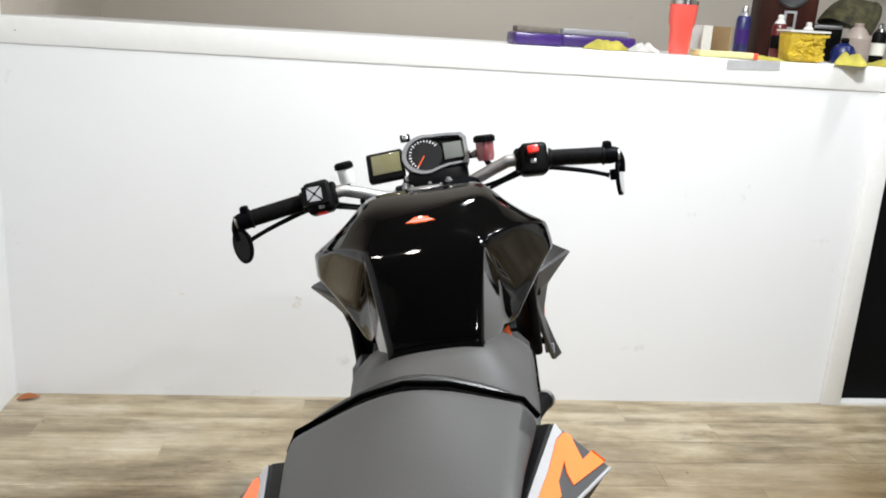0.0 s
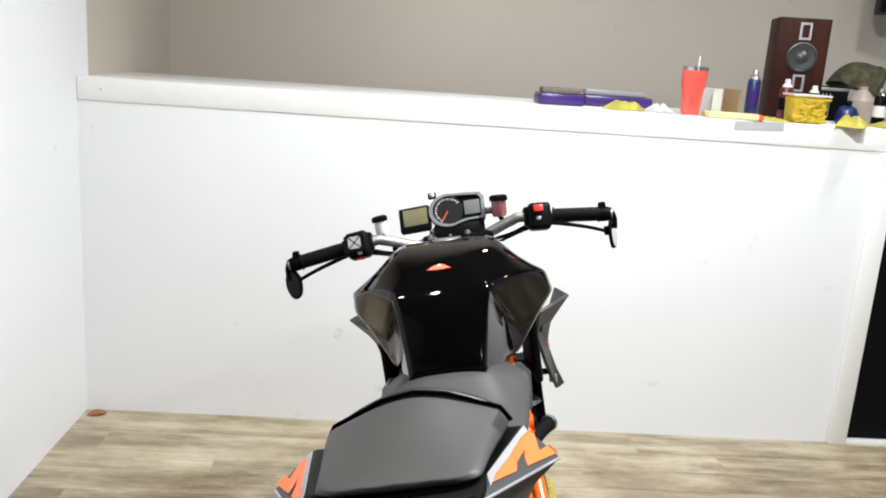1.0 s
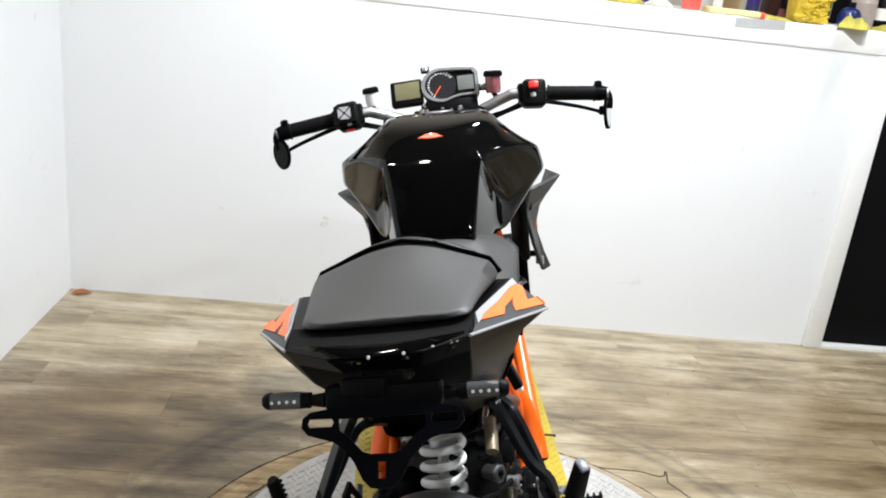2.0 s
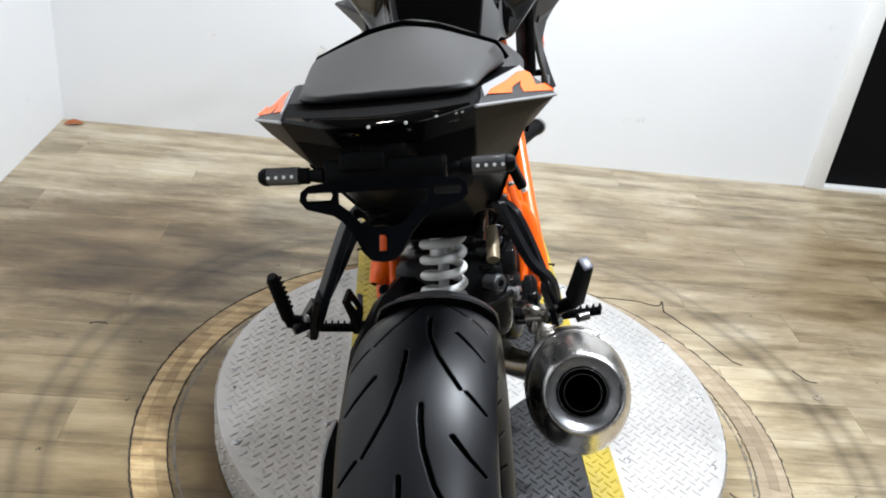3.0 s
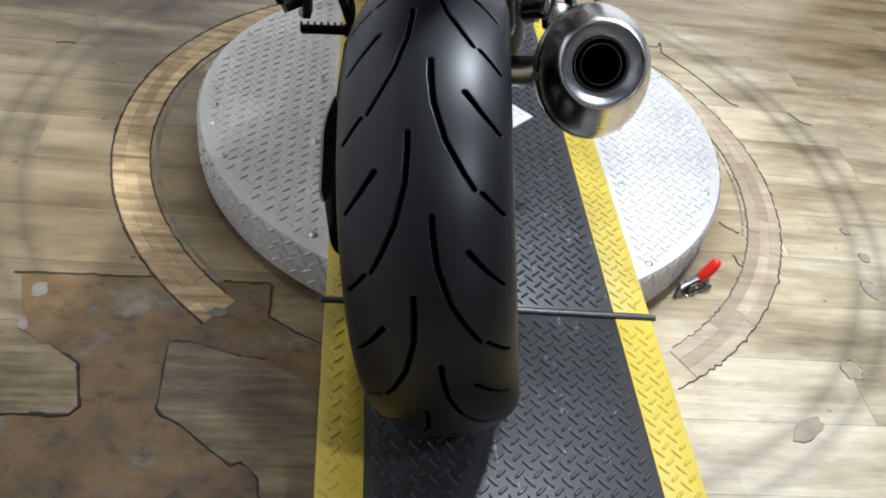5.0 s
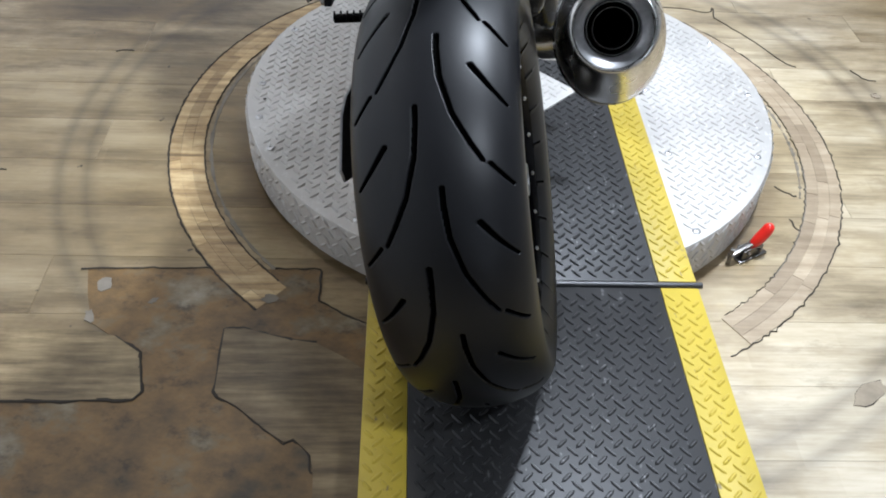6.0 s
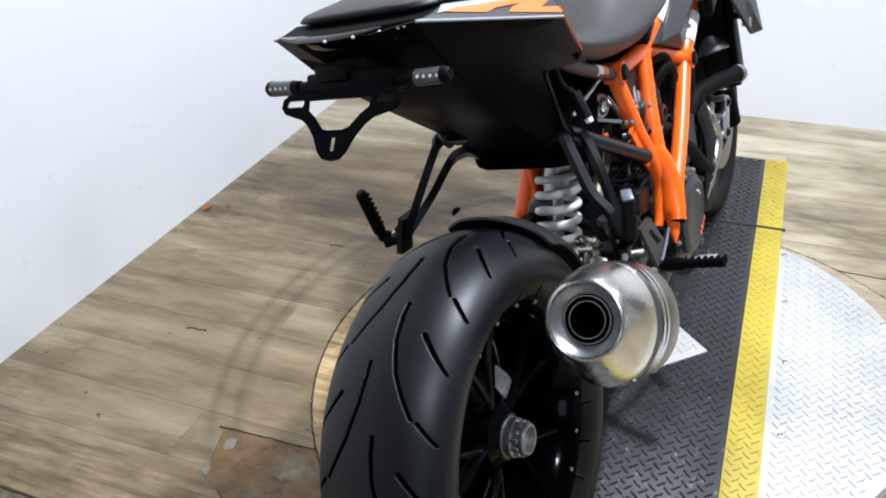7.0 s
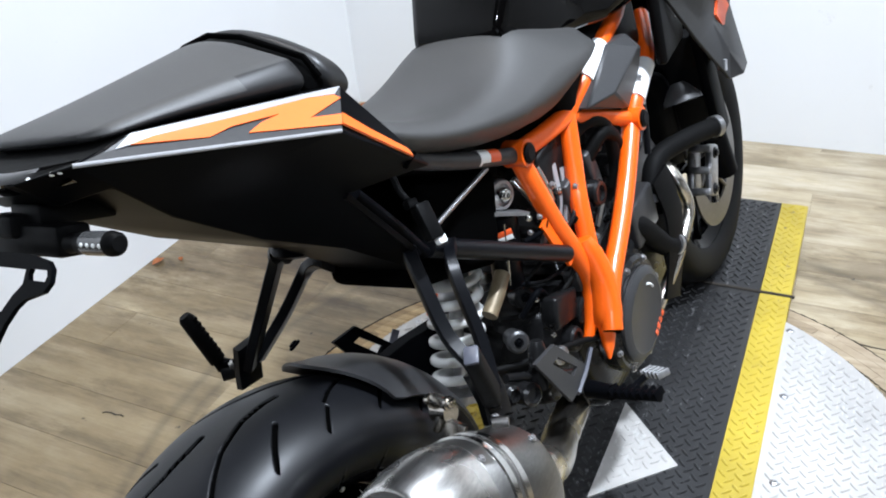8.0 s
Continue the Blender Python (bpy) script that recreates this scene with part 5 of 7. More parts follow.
for r0 in (0.0325, 0.0255):
    bm = bmesh.new()
    turned(bm, [(r0, -0.10), (r0, -0.0155), (r0 - 0.0004, -0.0145), (r0 - 0.0014, -0.0145), (r0 - 0.0018, -0.0155), (r0 - 0.0018, -0.024)], m, 48, caps=False)
    part("outlet_pipe", bm, STEELBAND, silencer, "thin steel outlet pipe rim")
    # black lining for the gap round each pipe
    bm = bmesh.new()
    turned(bm, [(r0 + 0.0004, -0.021), (r0 + 0.0004, -0.098), (r0 - 0.0018, -0.098), (r0 - 0.0018, -0.021)], m, 48, True)
    part("pipe_lining", bm, SHADETRIM, silencer, "black pipe wall")
bm = bmesh.new()
turned(bm, [(0.0339, -0.0215), (0.0339, -0.098), (0, -0.098)], m, 32, caps=False)
part("pipe_lining", bm, SHADETRIM, silencer, "black inside of the pipe")
part("sleeve", oval_loft([(-0.099, 0.0695, 0.0858, 0.011), (-0.10, 0.0706, 0.087, 0.011), (-0.225, 0.0706, 0.087, 0.014), (-0.237, 0.067, 0.082, 0.014), (-0.255, 0.052, 0.060, 0.010), (-0.268, 0.033, 0.035, 0.004)]), TITAN, silencer, "grey sleeve of the silencer", 50)
for a0, a1 in ((-0.136, -0.124), (-0.157, -0.145)):
    part("band", oval_loft([(a0, 0.0702, 0.0865, 0.012), (a0 + 0.001, 0.0735, 0.0898, 0.012), (a1 - 0.001, 0.0735, 0.0898, 0.012), (a1, 0.0702, 0.0865, 0.012)]), STEELBAND, silencer, "polished clamp band")
for k in range(3):
    q = radians(-60 + 120 * k)
    for h in (-0.106, -0.218):
        bm = bmesh.new()
        way = across_v * math.cos(q) + down * math.sin(q)
        bolt_head(bm, EX_AT + EX_WAY * h + down * 0.012 + across_v * (0.0706 * math.cos(q)) + down * (0.087 * math.sin(q)), way, 0.0035, 0.003)
        part("rivet", bm, ALU, silencer)
back = m @ Vector((0, 0, -0.262))
bm = bmesh.new()
tube(bm, spline([back, back - EX_WAY * 0.05, (0.15, 0.36, 0.315), (0.10, 0.46, 0.26), (0.06, 0.58, 0.22)], 5), 0.028, 18)
part("exhaust_pipe", bm, PIPE, bike, "heat-tinted steel exhaust pipe")
bm = bmesh.new()
block(bm, (0.010, 0.026, 0.040), pose(0.152, 0.174, 0.538, -30, 20), 0.004)
block(bm, (0.022, 0.016, 0.012), pose(0.152, 0.174, 0.558, -30, 20), 0.004)
for x in (0.140, 0.165):
    bolt_head(bm, (x, 0.172, 0.558), (1 if x > 0.15 else -1, 0, 0), 0.006, 0.005)
block(bm, (0.026, 0.012, 0.034), pose(0.166, 0.163, 0.520, -30, 20), 0.004)
tube(bm, [(0.140, 0.176, 0.540), (0.163, 0.174, 0.543)], 0.0125, 16)
part("silencer_bracket", bm, PIPE, silencer, "steel hanger bracket")

# ---- shock ----
TOP, LOW = Vector((0.002, 0.470, 0.620)), Vector((-0.010, 0.400, 0.385))
axis = (LOW - TOP).normalized()
sx, sy = axis.orthogonal().normalized(), axis.cross(axis.orthogonal().normalized())
coil = []
turns, length = 8.6, (LOW - TOP).length
for k in range(int(turns * 28) + 1):
    a = 2 * math.pi * k / 28
    coil.append(TOP + axis * (length * k / (turns * 28)) + (sx * math.cos(a) + sy * math.sin(a)) * 0.036)
bm = bmesh.new()
tube(bm, coil, 0.0076, 10)
part("spring", bm, WHITEPAINT, bike, "white painted shock spring", 60)
bm = bmesh.new()
tube(bm, [TOP - axis * 0.05, TOP, TOP + axis * 0.11], [0.022, 0.024, 0.024], 18)
tube(bm, [TOP - axis * 0.012, TOP - axis * 0.002], 0.044, 24)
tube(bm, [TOP + axis * 0.11, LOW + axis * 0.03], 0.010, 14)
tube(bm, [LOW, LOW + axis * 0.012], 0.044, 24)
part("damper", bm, ALU, bike, "aluminium shock body")
bm = bmesh.new()
turned(bm, [(0, -0.040), (0.021, -0.040), (0.0225, -0.034), (0.0225, 0.002), (0.0205, 0.005), (0.0165, 0.005), (0.0160, -0.004), (0, -0.004)], axis_to((0.074, 0.513, 0.648), (1, -0.28, 0.06)), 28)
block(bm, (0.030, 0.040, 0.024), pose(0.058, 0.508, 0.638, -26), 0.004, 2)
ribbon(bm, [(0.054, 0.468, 0.641), (0.072, 0.498, 0.627), (0.092, 0.530, 0.611)], 0.034, 0.006, (1, -0.5, 0.1))
reservoir_top = part("reservoir_head", bm, ALU, bike, "bare aluminium shock reservoir head")
bm = bmesh.new()
turned(bm, [(0, -0.004), (0.0105, -0.004), (0.0112, 0.006), (0.0098, 0.009), (0.0070, 0.009), (0.0066, 0.013), (0.0040, 0.0135), (0.003, 0.009), (0, 0.009)], axis_to((0.076, 0.5125, 0.648), (1, -0.28, 0.06)), 6)
part("adjuster", bm, STEELBAND, reservoir_top, "steel hexagonal damping adjuster")
bm = bmesh.new()
tube(bm, [(0.066, 0.514, 0.618), (0.052, 0.505, 0.508), (0.051, 0.504, 0.504)], [0.0235, 0.0235, 0.021], 24)
canister = part("reservoir", bm, HANGER, bike, "black shock reservoir")
for za, mat_ in ((0.594, INK), (0.601, REDORANGE)):
    bm = bmesh.new()
    block(bm, (0.022, 0.003, 0.009), pose(0.0775, 0.4915, za - 0.004, 0, -7, 37), 0.0008)
    part("sticker", bm, mat_, canister, "small printed sticker")
# a bright strip stands in for the highlight down the canister
bm = bmesh.new()
tube(bm, [(0.0800, 0.4925, 0.612), (0.0690, 0.4850, 0.516)], 0.0014, 8)
part("canister_glint", bm, STEELBAND, canister, "thin bright line standing for a highlight on the canister")

# ---- orange trellis frame ----
N1, N2, N3 = (0.095, 0.545, 0.696), (0.105, 0.694, 0.692), (0.138, 0.850, 0.620)


def frame_side(s):
    def p(q):
        return (q[0], q[1], q[2]) if s > 0 else (-q[0] + 0.035 * q[2], q[1], q[2])
    runs = [([N1, (0.100, 0.62, 0.692), N2], 0.0148), ([N2, (0.119, 0.760, 0.733), (0.122, 0.826, 0.763), (0.114, 0.920, 0.782), (0.085, 1.03, 0.80)], 0.0140), ([N2, (0.122, 0.775, 0.656), N3], 0.0132),
            ([N1, (0.108, 0.556, 0.626), (0.118, 0.566, 0.572), (0.127, 0.578, 0.529), (0.134, 0.590, 0.484), (0.137, 0.592, 0.452), (0.138, 0.574, 0.413), (0.136, 0.548, 0.384)], [0.0148] * 17 + [0.015, 0.0135, 0.011, 0.009, 0.008]),
            ([N2, (0.116, 0.658, 0.604), (0.122, 0.642, 0.573), (0.130, 0.626, 0.533), (0.136, 0.615, 0.503), (0.148, 0.596, 0.452), (0.157, 0.580, 0.412), (0.169, 0.540, 0.356)], [0.0148] * 13 + [0.0165, 0.0172, 0.0172, 0.0172, 0.0165, 0.0155, 0.014, 0.009, 0.002]),
            ([N3, (0.147, 0.768, 0.550), (0.155, 0.690, 0.497), (0.164, 0.602, 0.446), (0.172, 0.562, 0.394)], [0.0155] * 10 + [0.0155, 0.0165, 0.0165]),
            ([N3, (0.140, 0.880, 0.650), (0.138, 0.945, 0.683), (0.122, 1.003, 0.711), (0.098, 1.06, 0.74)], 0.0148)]
    for pts, r in runs:
        bm = bmesh.new()
        line = spline([p(q) for q in pts], 3)
        tube(bm, line, r if not isinstance(r, list) else r[:len(line)], 16)
        part("frame_tube", bm, ORANGE, bike, "orange powder-coated frame tube")
    bm = bmesh.new()
    tube(bm, spline([p(q) for q in ((0.133, 0.600, 0.528), (0.143, 0.602, 0.490), (0.153, 0.596, 0.452), (0.160, 0.581, 0.420), (0.163, 0.566, 0.394))], 3), [0.016, 0.020, 0.023, 0.024] + [0.025] * 7 + [0.022, 0.016], 18, 0.78, (0, 1, 0))
    part("frame_web", bm, ORANGE, bike, "orange casting where the tubes meet")
    for q, r in ((N1, 0.0195), (N3, 0.020)):
        bm = bmesh.new()
        x = p(q)[0]
        tube(bm, [(x - 0.014 * s, q[1], q[2]), (x + 0.020 * s, q[1], q[2])], r, 18)
        part("frame_boss", bm, ORANGE, bike, "welded orange boss")
    for q in (N1, N3):
        bm = bmesh.new()
        turned(bm, [(0, 0.006), (0.010, 0.006), (0.0145, 0.003), (0.0150, 0), (0, 0)], axis_to((p(q)[0] + 0.0205 * s, q[1], q[2]), (s, 0, 0)), 18)
        part("frame_plug", bm, BLACK, bike, "black plastic plug")
    bm = bmesh.new()
    tube(bm, [p((0.1401, 0.874, 0.646)), p((0.1396, 0.910, 0.667)), p((0.1382, 0.945, 0.683))], 0.0172, 16)
    part("frame_sticker", bm, INK, bike, "white wrap sticker on the frame tube")
    bm = bmesh.new()
    tube(bm, [p((0.1175, 0.750, 0.7270)), p((0.1205, 0.783, 0.7455)), p((0.1222, 0.815, 0.7590))], 0.0170, 16)
    part("frame_sticker", bm, INK, bike, "white wrap sticker on the frame tube")
    bm = bmesh.new()
    # black disc stands for the shade inside the open tube
    tube(bm, [p((0.1722, 0.5612, 0.393)), p((0.1726, 0.5597, 0.3915))], 0.0135, 16)
    part("tube_bore", bm, SHADETRIM, bike, "dark open end of the frame tube")
    bm = bmesh.new()
    ribbon(bm, [p((0.114, 0.540, 0.590)), p((0.122, 0.550, 0.552)), p((0.129, 0.566, 0.512))], 0.022, 0.006, (0, 1, 0.2))
    part("gusset", bm, ORANGE, bike, "orange welded gusset")


frame_side(1)
frame_side(-1)

# ---- engine ----
def casting(name, size, at, turn, material=DARKALU, bevel=0.015, label="", taper=None):
    bm = bmesh.new()
    block(bm, size, pose(*at, *turn), bevel, 3, taper)
    return part(name, bm, material, bike, label)


casting("crankcase", (0.26, 0.36, 0.20), (0, 0.74, 0.33), (8, 0, 0), DARKALU, 0.035, "dark engine crankcase")
casting("gearbox", (0.22, 0.22, 0.17), (0, 0.58, 0.37), (-12, 0, 0), DARKALU, 0.03, "dark gearbox casing")
casting("sump", (0.18, 0.30, 0.10), (0, 0.80, 0.20), (0, 0, 0), DARKALU, 0.03)
rear_cyl = casting("cylinder", (0.19, 0.16, 0.22), (0, 0.70, 0.52), (12, 0, 0), CASTING, 0.018, "grey rear cylinder")
front_cyl = casting("cylinder", (0.19, 0.17, 0.24), (0, 0.93, 0.45), (-52, 0, 0), CASTING, 0.018, "grey front cylinder")
head = casting("cylinder_head", (0.20, 0.18, 0.10), (0, 0.675, 0.64), (12, 0, 0), DARKALU, 0.02, "black cylinder head cover")
casting("airbox", (0.24, 0.34, 0.13), (0, 0.84, 0.735), (6, 0, 0), BLACK, 0.03, "black airbox under the tank")
# the near-black tray paints in the shade under the seat
casting("battery_tray", (0.16, 0.2, 0.14), (0, 0.40, 0.66), (-20, 0, 0), SHADETRIM, 0.02)
bm = bmesh.new()
for k in range(6):
    block(bm, (0.2, 0.172, 0.004), pose(0, 0.70 - 0.004 * k, 0.45 + 0.024 * k, 12), 0.0015)
part("cooling_rib", bm, CASTING, bike)
CL = (0.150, 0.684, 0.345)
bm = bmesh.new()
turned(bm, [(0.098, -0.04), (0.098, 0.004), (0.092, 0.010), (0.086, 0.010), (0.084, 0.013), (0, 0.013)], axis_to(CL, (1, 0, -0.05)), 48)
casing = part("clutch_housing", bm, DARKALU, bike, "black clutch housing")
bm = bmesh.new()
turned(bm, [(0.080, 0.012), (0.080, 0.018), (0.074, 0.023), (0.066, 0.0245), (0.062, 0.0225), (0, 0.0225)], axis_to(CL, (1, 0, -0.05)), 48)
cover = part("clutch_cover", bm, GREY, casing, "satin dark grey clutch cover")
m = axis_to(CL, (1, 0, -0.05))
for k in range(8):
    a = 2 * math.pi * k / 8 + 0.2
    bm = bmesh.new()
    bolt_head(bm, m @ Vector((0.0915 * math.cos(a), 0.0915 * math.sin(a), 0.009)), (1, 0, 0), 0.0042, 0.005)
    part("bolt", bm, ALU, casing)
bm = bmesh.new()
for k in range(4):
    block(bm, (0.0012, 0.009, 0.012), pose(CL[0] + 0.0215, CL[1] + 0.030 + 0.0115 * k, CL[2] - 0.058 + 0.006 * k, 28), 0.0004)
part("print_bar", bm, REDORANGE, cover, "orange printed mark")
bm = bmesh.new()
tube(bm, spline([m @ Vector((0.05 * math.cos(a), 0.05 * math.sin(a), 0.0228)) for a in (0.6, 0.9, 1.2)], 3), 0.0022, 6)
part("print_arc", bm, INK, cover, "pale printed arc")


def hose(name, pts, r, material=HANGER, label="", seg=14):
    bm = bmesh.new()
    tube(bm, spline(pts, 6), r, seg)
    return part(name, bm, material, bike, label, 60)


hose("coolant_hose", [(0.125, 0.895, 0.42), (0.126, 0.910, 0.475), (0.132, 0.945, 0.508), (0.160, 1.02, 0.510), (0.194, 1.105, 0.500)], 0.0185, GRIP, "thick black coolant hose")
hose("coolant_hose", [(0.10, 0.78, 0.46), (0.13, 0.81, 0.44), (0.145, 0.87, 0.37), (0.15, 0.92, 0.345)], 0.02, GRIP, "black elbow hose")
for a, b, r in (((0.188, 1.090, 0.502), (0.193, 1.102, 0.500), 0.0208), ((0.1255, 0.900, 0.442), (0.126, 0.905, 0.455), 0.0208), ((0.1495, 0.895, 0.357), (0.150, 0.905, 0.352), 0.0225)):
    bm = bmesh.new()
    tube(bm, [a, b], r, 18)
    part("hose_clip", bm, ALU, bike, "steel hose clip")
hose("header_pipe", [(0.120, 0.990, 0.480), (0.148, 0.980, 0.440), (0.156, 0.985, 0.385), (0.153, 0.935, 0.344), (0.150, 0.873, 0.314), (0.120, 0.800, 0.240)], 0.0115, PIPE, "bright tinted header pipe")
hose("cable", [(0.07, 0.52, 0.50), (0.10, 0.58, 0.53), (0.12, 0.62, 0.56), (0.11, 0.68, 0.60)], 0.0035)
hose("cable", [(0.05, 0.46, 0.53), (0.09, 0.54, 0.49), (0.115, 0.60, 0.50)], 0.003)
hose("cable", [(0.12, 0.80, 0.60), (0.135, 0.86, 0.56), (0.13, 0.92, 0.62), (0.12, 1.0, 0.70)], 0.004)
hose("vent_hose", [(0.10, 0.73, 0.60), (0.125, 0.76, 0.635), (0.125, 0.80, 0.60), (0.11, 0.81, 0.53)], 0.0125, GRIP, "black looped vent hose")
hose("wiring", [(0.13, 0.905, 0.70), (0.14, 0.90, 0.62), (0.138, 0.89, 0.54)], 0.006)
for y, z in ((0.60, 0.62), (0.67, 0.57), (0.75, 0.56), (0.61, 0.55), (0.79, 0.50), (0.70, 0.48), (0.56, 0.46), (0.52, 0.43), (0.58, 0.49)):
    bm = bmesh.new()
    bolt_head(bm, (0.098 + 0.012 * random.random(), y, z), (1, 0, 0), 0.004, 0.006)
    part("bolt", bm, ALU, bike)
for at, size, turn in (((0.105, 0.66, 0.56), (0.02, 0.05, 0.10), 12), ((0.104, 0.735, 0.58), (0.018, 0.03, 0.08), 12), ((0.11, 0.53, 0.45), (0.03, 0.07, 0.05), -15), ((0.115, 0.60, 0.47), (0.03, 0.05, 0.04), 10), ((0.125, 0.83, 0.45), (0.03, 0.10, 0.08), 5)):
    casting("engine_cover", size, at, (turn, 0, 0), random.choice((DARKALU, CASTING, DARKALU)), 0.006)
for y, z, r in ((0.705, 0.555, 0.022), (0.58, 0.415, 0.028), (0.53, 0.395, 0.02), (0.80, 0.40, 0.035)):
    bm = bmesh.new()
    turned(bm, [(r, -0.02), (r, 0.008), (r * 0.85, 0.012), (r * 0.6, 0.012), (r * 0.55, 0.007), (0, 0.007)], axis_to((0.118, y, z), (1, 0, 0)), 24)
    part("round_cover", bm, DARKALU, bike)
bm = bmesh.new()
tube(bm, [(0.135, 0.895, 0.695), (0.138, 0.888, 0.60)], 0.004, 8)
for k in range(4):
    bolt_head(bm, (0.142, 0.893 - 0.002 * k, 0.675 - 0.02 * k), (1, 0, 0), 0.006, 0.008)
part("connector", bm, ALU, bike)

# the long brackets are pale grey instead of bare metal, to look lit
for x, y, z, h, tilt in ((0.092, 0.600, 0.600, 0.10, 10), (0.096, 0.622, 0.590, 0.12, 12), (0.098, 0.640, 0.575, 0.10, 14), (0.090, 0.585, 0.575, 0.07, 8), (0.100, 0.700, 0.600, 0.06, 30), (0.104, 0.735, 0.520, 0.06, -20)):
    bm = bmesh.new()
    ribbon(bm, [(x, y - 0.02, z - h / 2), (x + 0.006, y, z), (x, y + 0.012, z + h / 2)], 0.012, 0.006, (0, 1, 0.1))
    strip = part("engine_bracket", bm, LIGHTGREY if h > 0.08 else ALU, bike, "bright machined bracket")
    bm = bmesh.new()
    bolt_head(bm, (x + 0.008, y, z + 0.01), (1, 0, 0), 0.0045, 0.004)
    part("bolt", bm, STEELBAND, strip)
for k in range(16):
    q = Vector((0.100 + 0.03 * random.random(), 0.46 + 0.40 * random.random(), 0.40 + 0.25 * random.random()))
    bm = bmesh.new()
    bolt_head(bm, q, (1, -0.3 + 0.4 * random.random(), 0.3 * random.random()), 0.0022 + 0.0018 * random.random(), 0.004)
    part("bolt", bm, random.choice((STEELBAND, ALU, SATIN)), bike)
for k in range(7):
    q = Vector((0.085 + 0.03 * random.random(), 0.46 + 0.05 * k, 0.42 + 0.16 * random.random()))
    hose("cable", [q, q + Vector((0.02, 0.03, 0.03 * random.random())), q + Vector((0.005, 0.07, 0.07 * random.random() - 0.02))], 0.003 + 0.002 * random.random(), random.choice((GRIP, SATIN, GRIP)))

# throttle bodies, unions and machined pieces seen between the tubes
for at, way, r, h, mat_ in (((0.085, 0.485, 0.495), (0.8, -0.5, 0.3), 0.015, 0.030, DARKALU), ((0.110, 0.520, 0.440), (0.9, -0.4, 0.1), 0.013, 0.022, DARKALU), ((0.092, 0.430, 0.455), (0.7, -0.6, 0.2), 0.015, 0.030, CASTING),
                            ((0.112, 0.800, 0.560), (1, -0.1, 0), 0.022, 0.024, DARKALU), ((0.108, 0.770, 0.610), (1, 0, 0.1), 0.010, 0.020, ALU), ((0.125, 0.480, 0.400), (1, -0.3, 0), 0.013, 0.020, ALU)):
    bm = bmesh.new()
    turned(bm, [(r * 0.9, -h), (r * 0.9, -h * 0.25), (r * 1.1, -h * 0.2), (r * 1.1, h * 0.1), (r * 0.85, h * 0.2), (r * 0.5, h * 0.22), (r * 0.45, h * 0.05), (0, h * 0.05)], axis_to(at, way), 22)
    union = part("engine_union", bm, mat_, bike)
    bm = bmesh.new()
    bolt_head(bm, Vector(at) + Vector(way).normalized() * h * 0.12, way, r * 0.28, 0.006)
    part("bolt", bm, SATIN, union)
for pts, r, mat_, label in (([(0.060, 0.445, 0.480), (0.090, 0.500, 0.462), (0.118, 0.560, 0.475), (0.124, 0.600, 0.505)], 0.0042, GRIP, "black engine cable"), ([(0.070, 0.560, 0.650), (0.088, 0.580, 0.590), (0.080, 0.600, 0.520), (0.070, 0.620, 0.460)], 0.0060, STEELBAND, "bright steel oil line"),
                            ([(0.094, 0.590, 0.655), (0.100, 0.600, 0.610), (0.096, 0.610, 0.560)], 0.0050, STEELBAND, "bright steel oil line"), ([(0.100, 0.700, 0.655), (0.118, 0.735, 0.665), (0.125, 0.775, 0.640), (0.122, 0.790, 0.580), (0.110, 0.785, 0.530)], 0.0110, GRIP, "black breather hose"),
                            ([(0.050, 0.380, 0.430), (0.095, 0.440, 0.415), (0.130, 0.520, 0.395), (0.150, 0.570, 0.375)], 0.0050, GRIP, "black brake hose"), ([(0.130, 0.330, 0.470), (0.142, 0.380, 0.440), (0.150, 0.440, 0.400), (0.150, 0.490, 0.370)], 0.0060, DARKALU, "dark linkage rod")):
    hose("hose" if r > 0.008 else "cable", pts, r, mat_, label)
# cover in pale grey paint, its light put into the colour
bm = bmesh.new()
block(bm, (0.006, 0.060, 0.130), pose(0.090, 0.640, 0.590, 14), 0.003)
for dz in (-0.045, -0.015, 0.015, 0.045):
    block(bm, (0.004, 0.050, 0.006), pose(0.0945, 0.640 - 0.24 * dz, 0.590 + dz, 14), 0.001)
part("cam_cover", bm, LIGHTGREY, bike, "machined bright cam chain cover")
# black lower fairing behind the clutch and the bright pipe along it
bm = bmesh.new()
ribbon(bm, spline([(0.150, 0.890, 0.500), (0.160, 0.900, 0.420), (0.158, 0.880, 0.340), (0.150, 0.850, 0.270)], 4), 0.060, 0.005, (0.1, 1, 0.1))
part("side_guard", bm, BLACK, bike, "curved black side guard")

hose("oil_pipe", [(0.086, 0.448, 0.558), (0.088, 0.420, 0.542), (0.088, 0.389, 0.526)], 0.0115, TANPIPE, "tan heat-tinted pipe stub")
# radiator, fan cowl and horn
bm = bmesh.new()
block(bm, (0.34, 0.035, 0.24), pose(0, 1.147, 0.565, 14), 0.006)
radiator = part("radiator", bm, BLACK, bike, "black radiator")
bm = bmesh.new()
for k in range(22):
    block(bm, (0.30, 0.004, 0.003), pose(0, 1.1315 - 0.0024 * (k - 11), 0.565 + 0.0095 * (k - 11), 14))
tagged(part("radiator_fin", bm, DARKALU, radiator), kind="stuff")
for s in (-1, 1):
    bm = bmesh.new()
    block(bm, (0.020, 0.055, 0.24), pose(0.176 * s, 1.147, 0.575, 14), 0.006)
    part("radiator_side", bm, SATIN, radiator, "black radiator side plate")
bm = bmesh.new()
turned(bm, [(0.012, -0.03), (0.022, -0.02), (0.036, 0.0), (0.038, 0.008), (0.030, 0.006), (0.010, -0.015), (0, -0.015)], axis_to((0.142, 1.080, 0.568), (0.25, -0.25, -0.9)), 24)
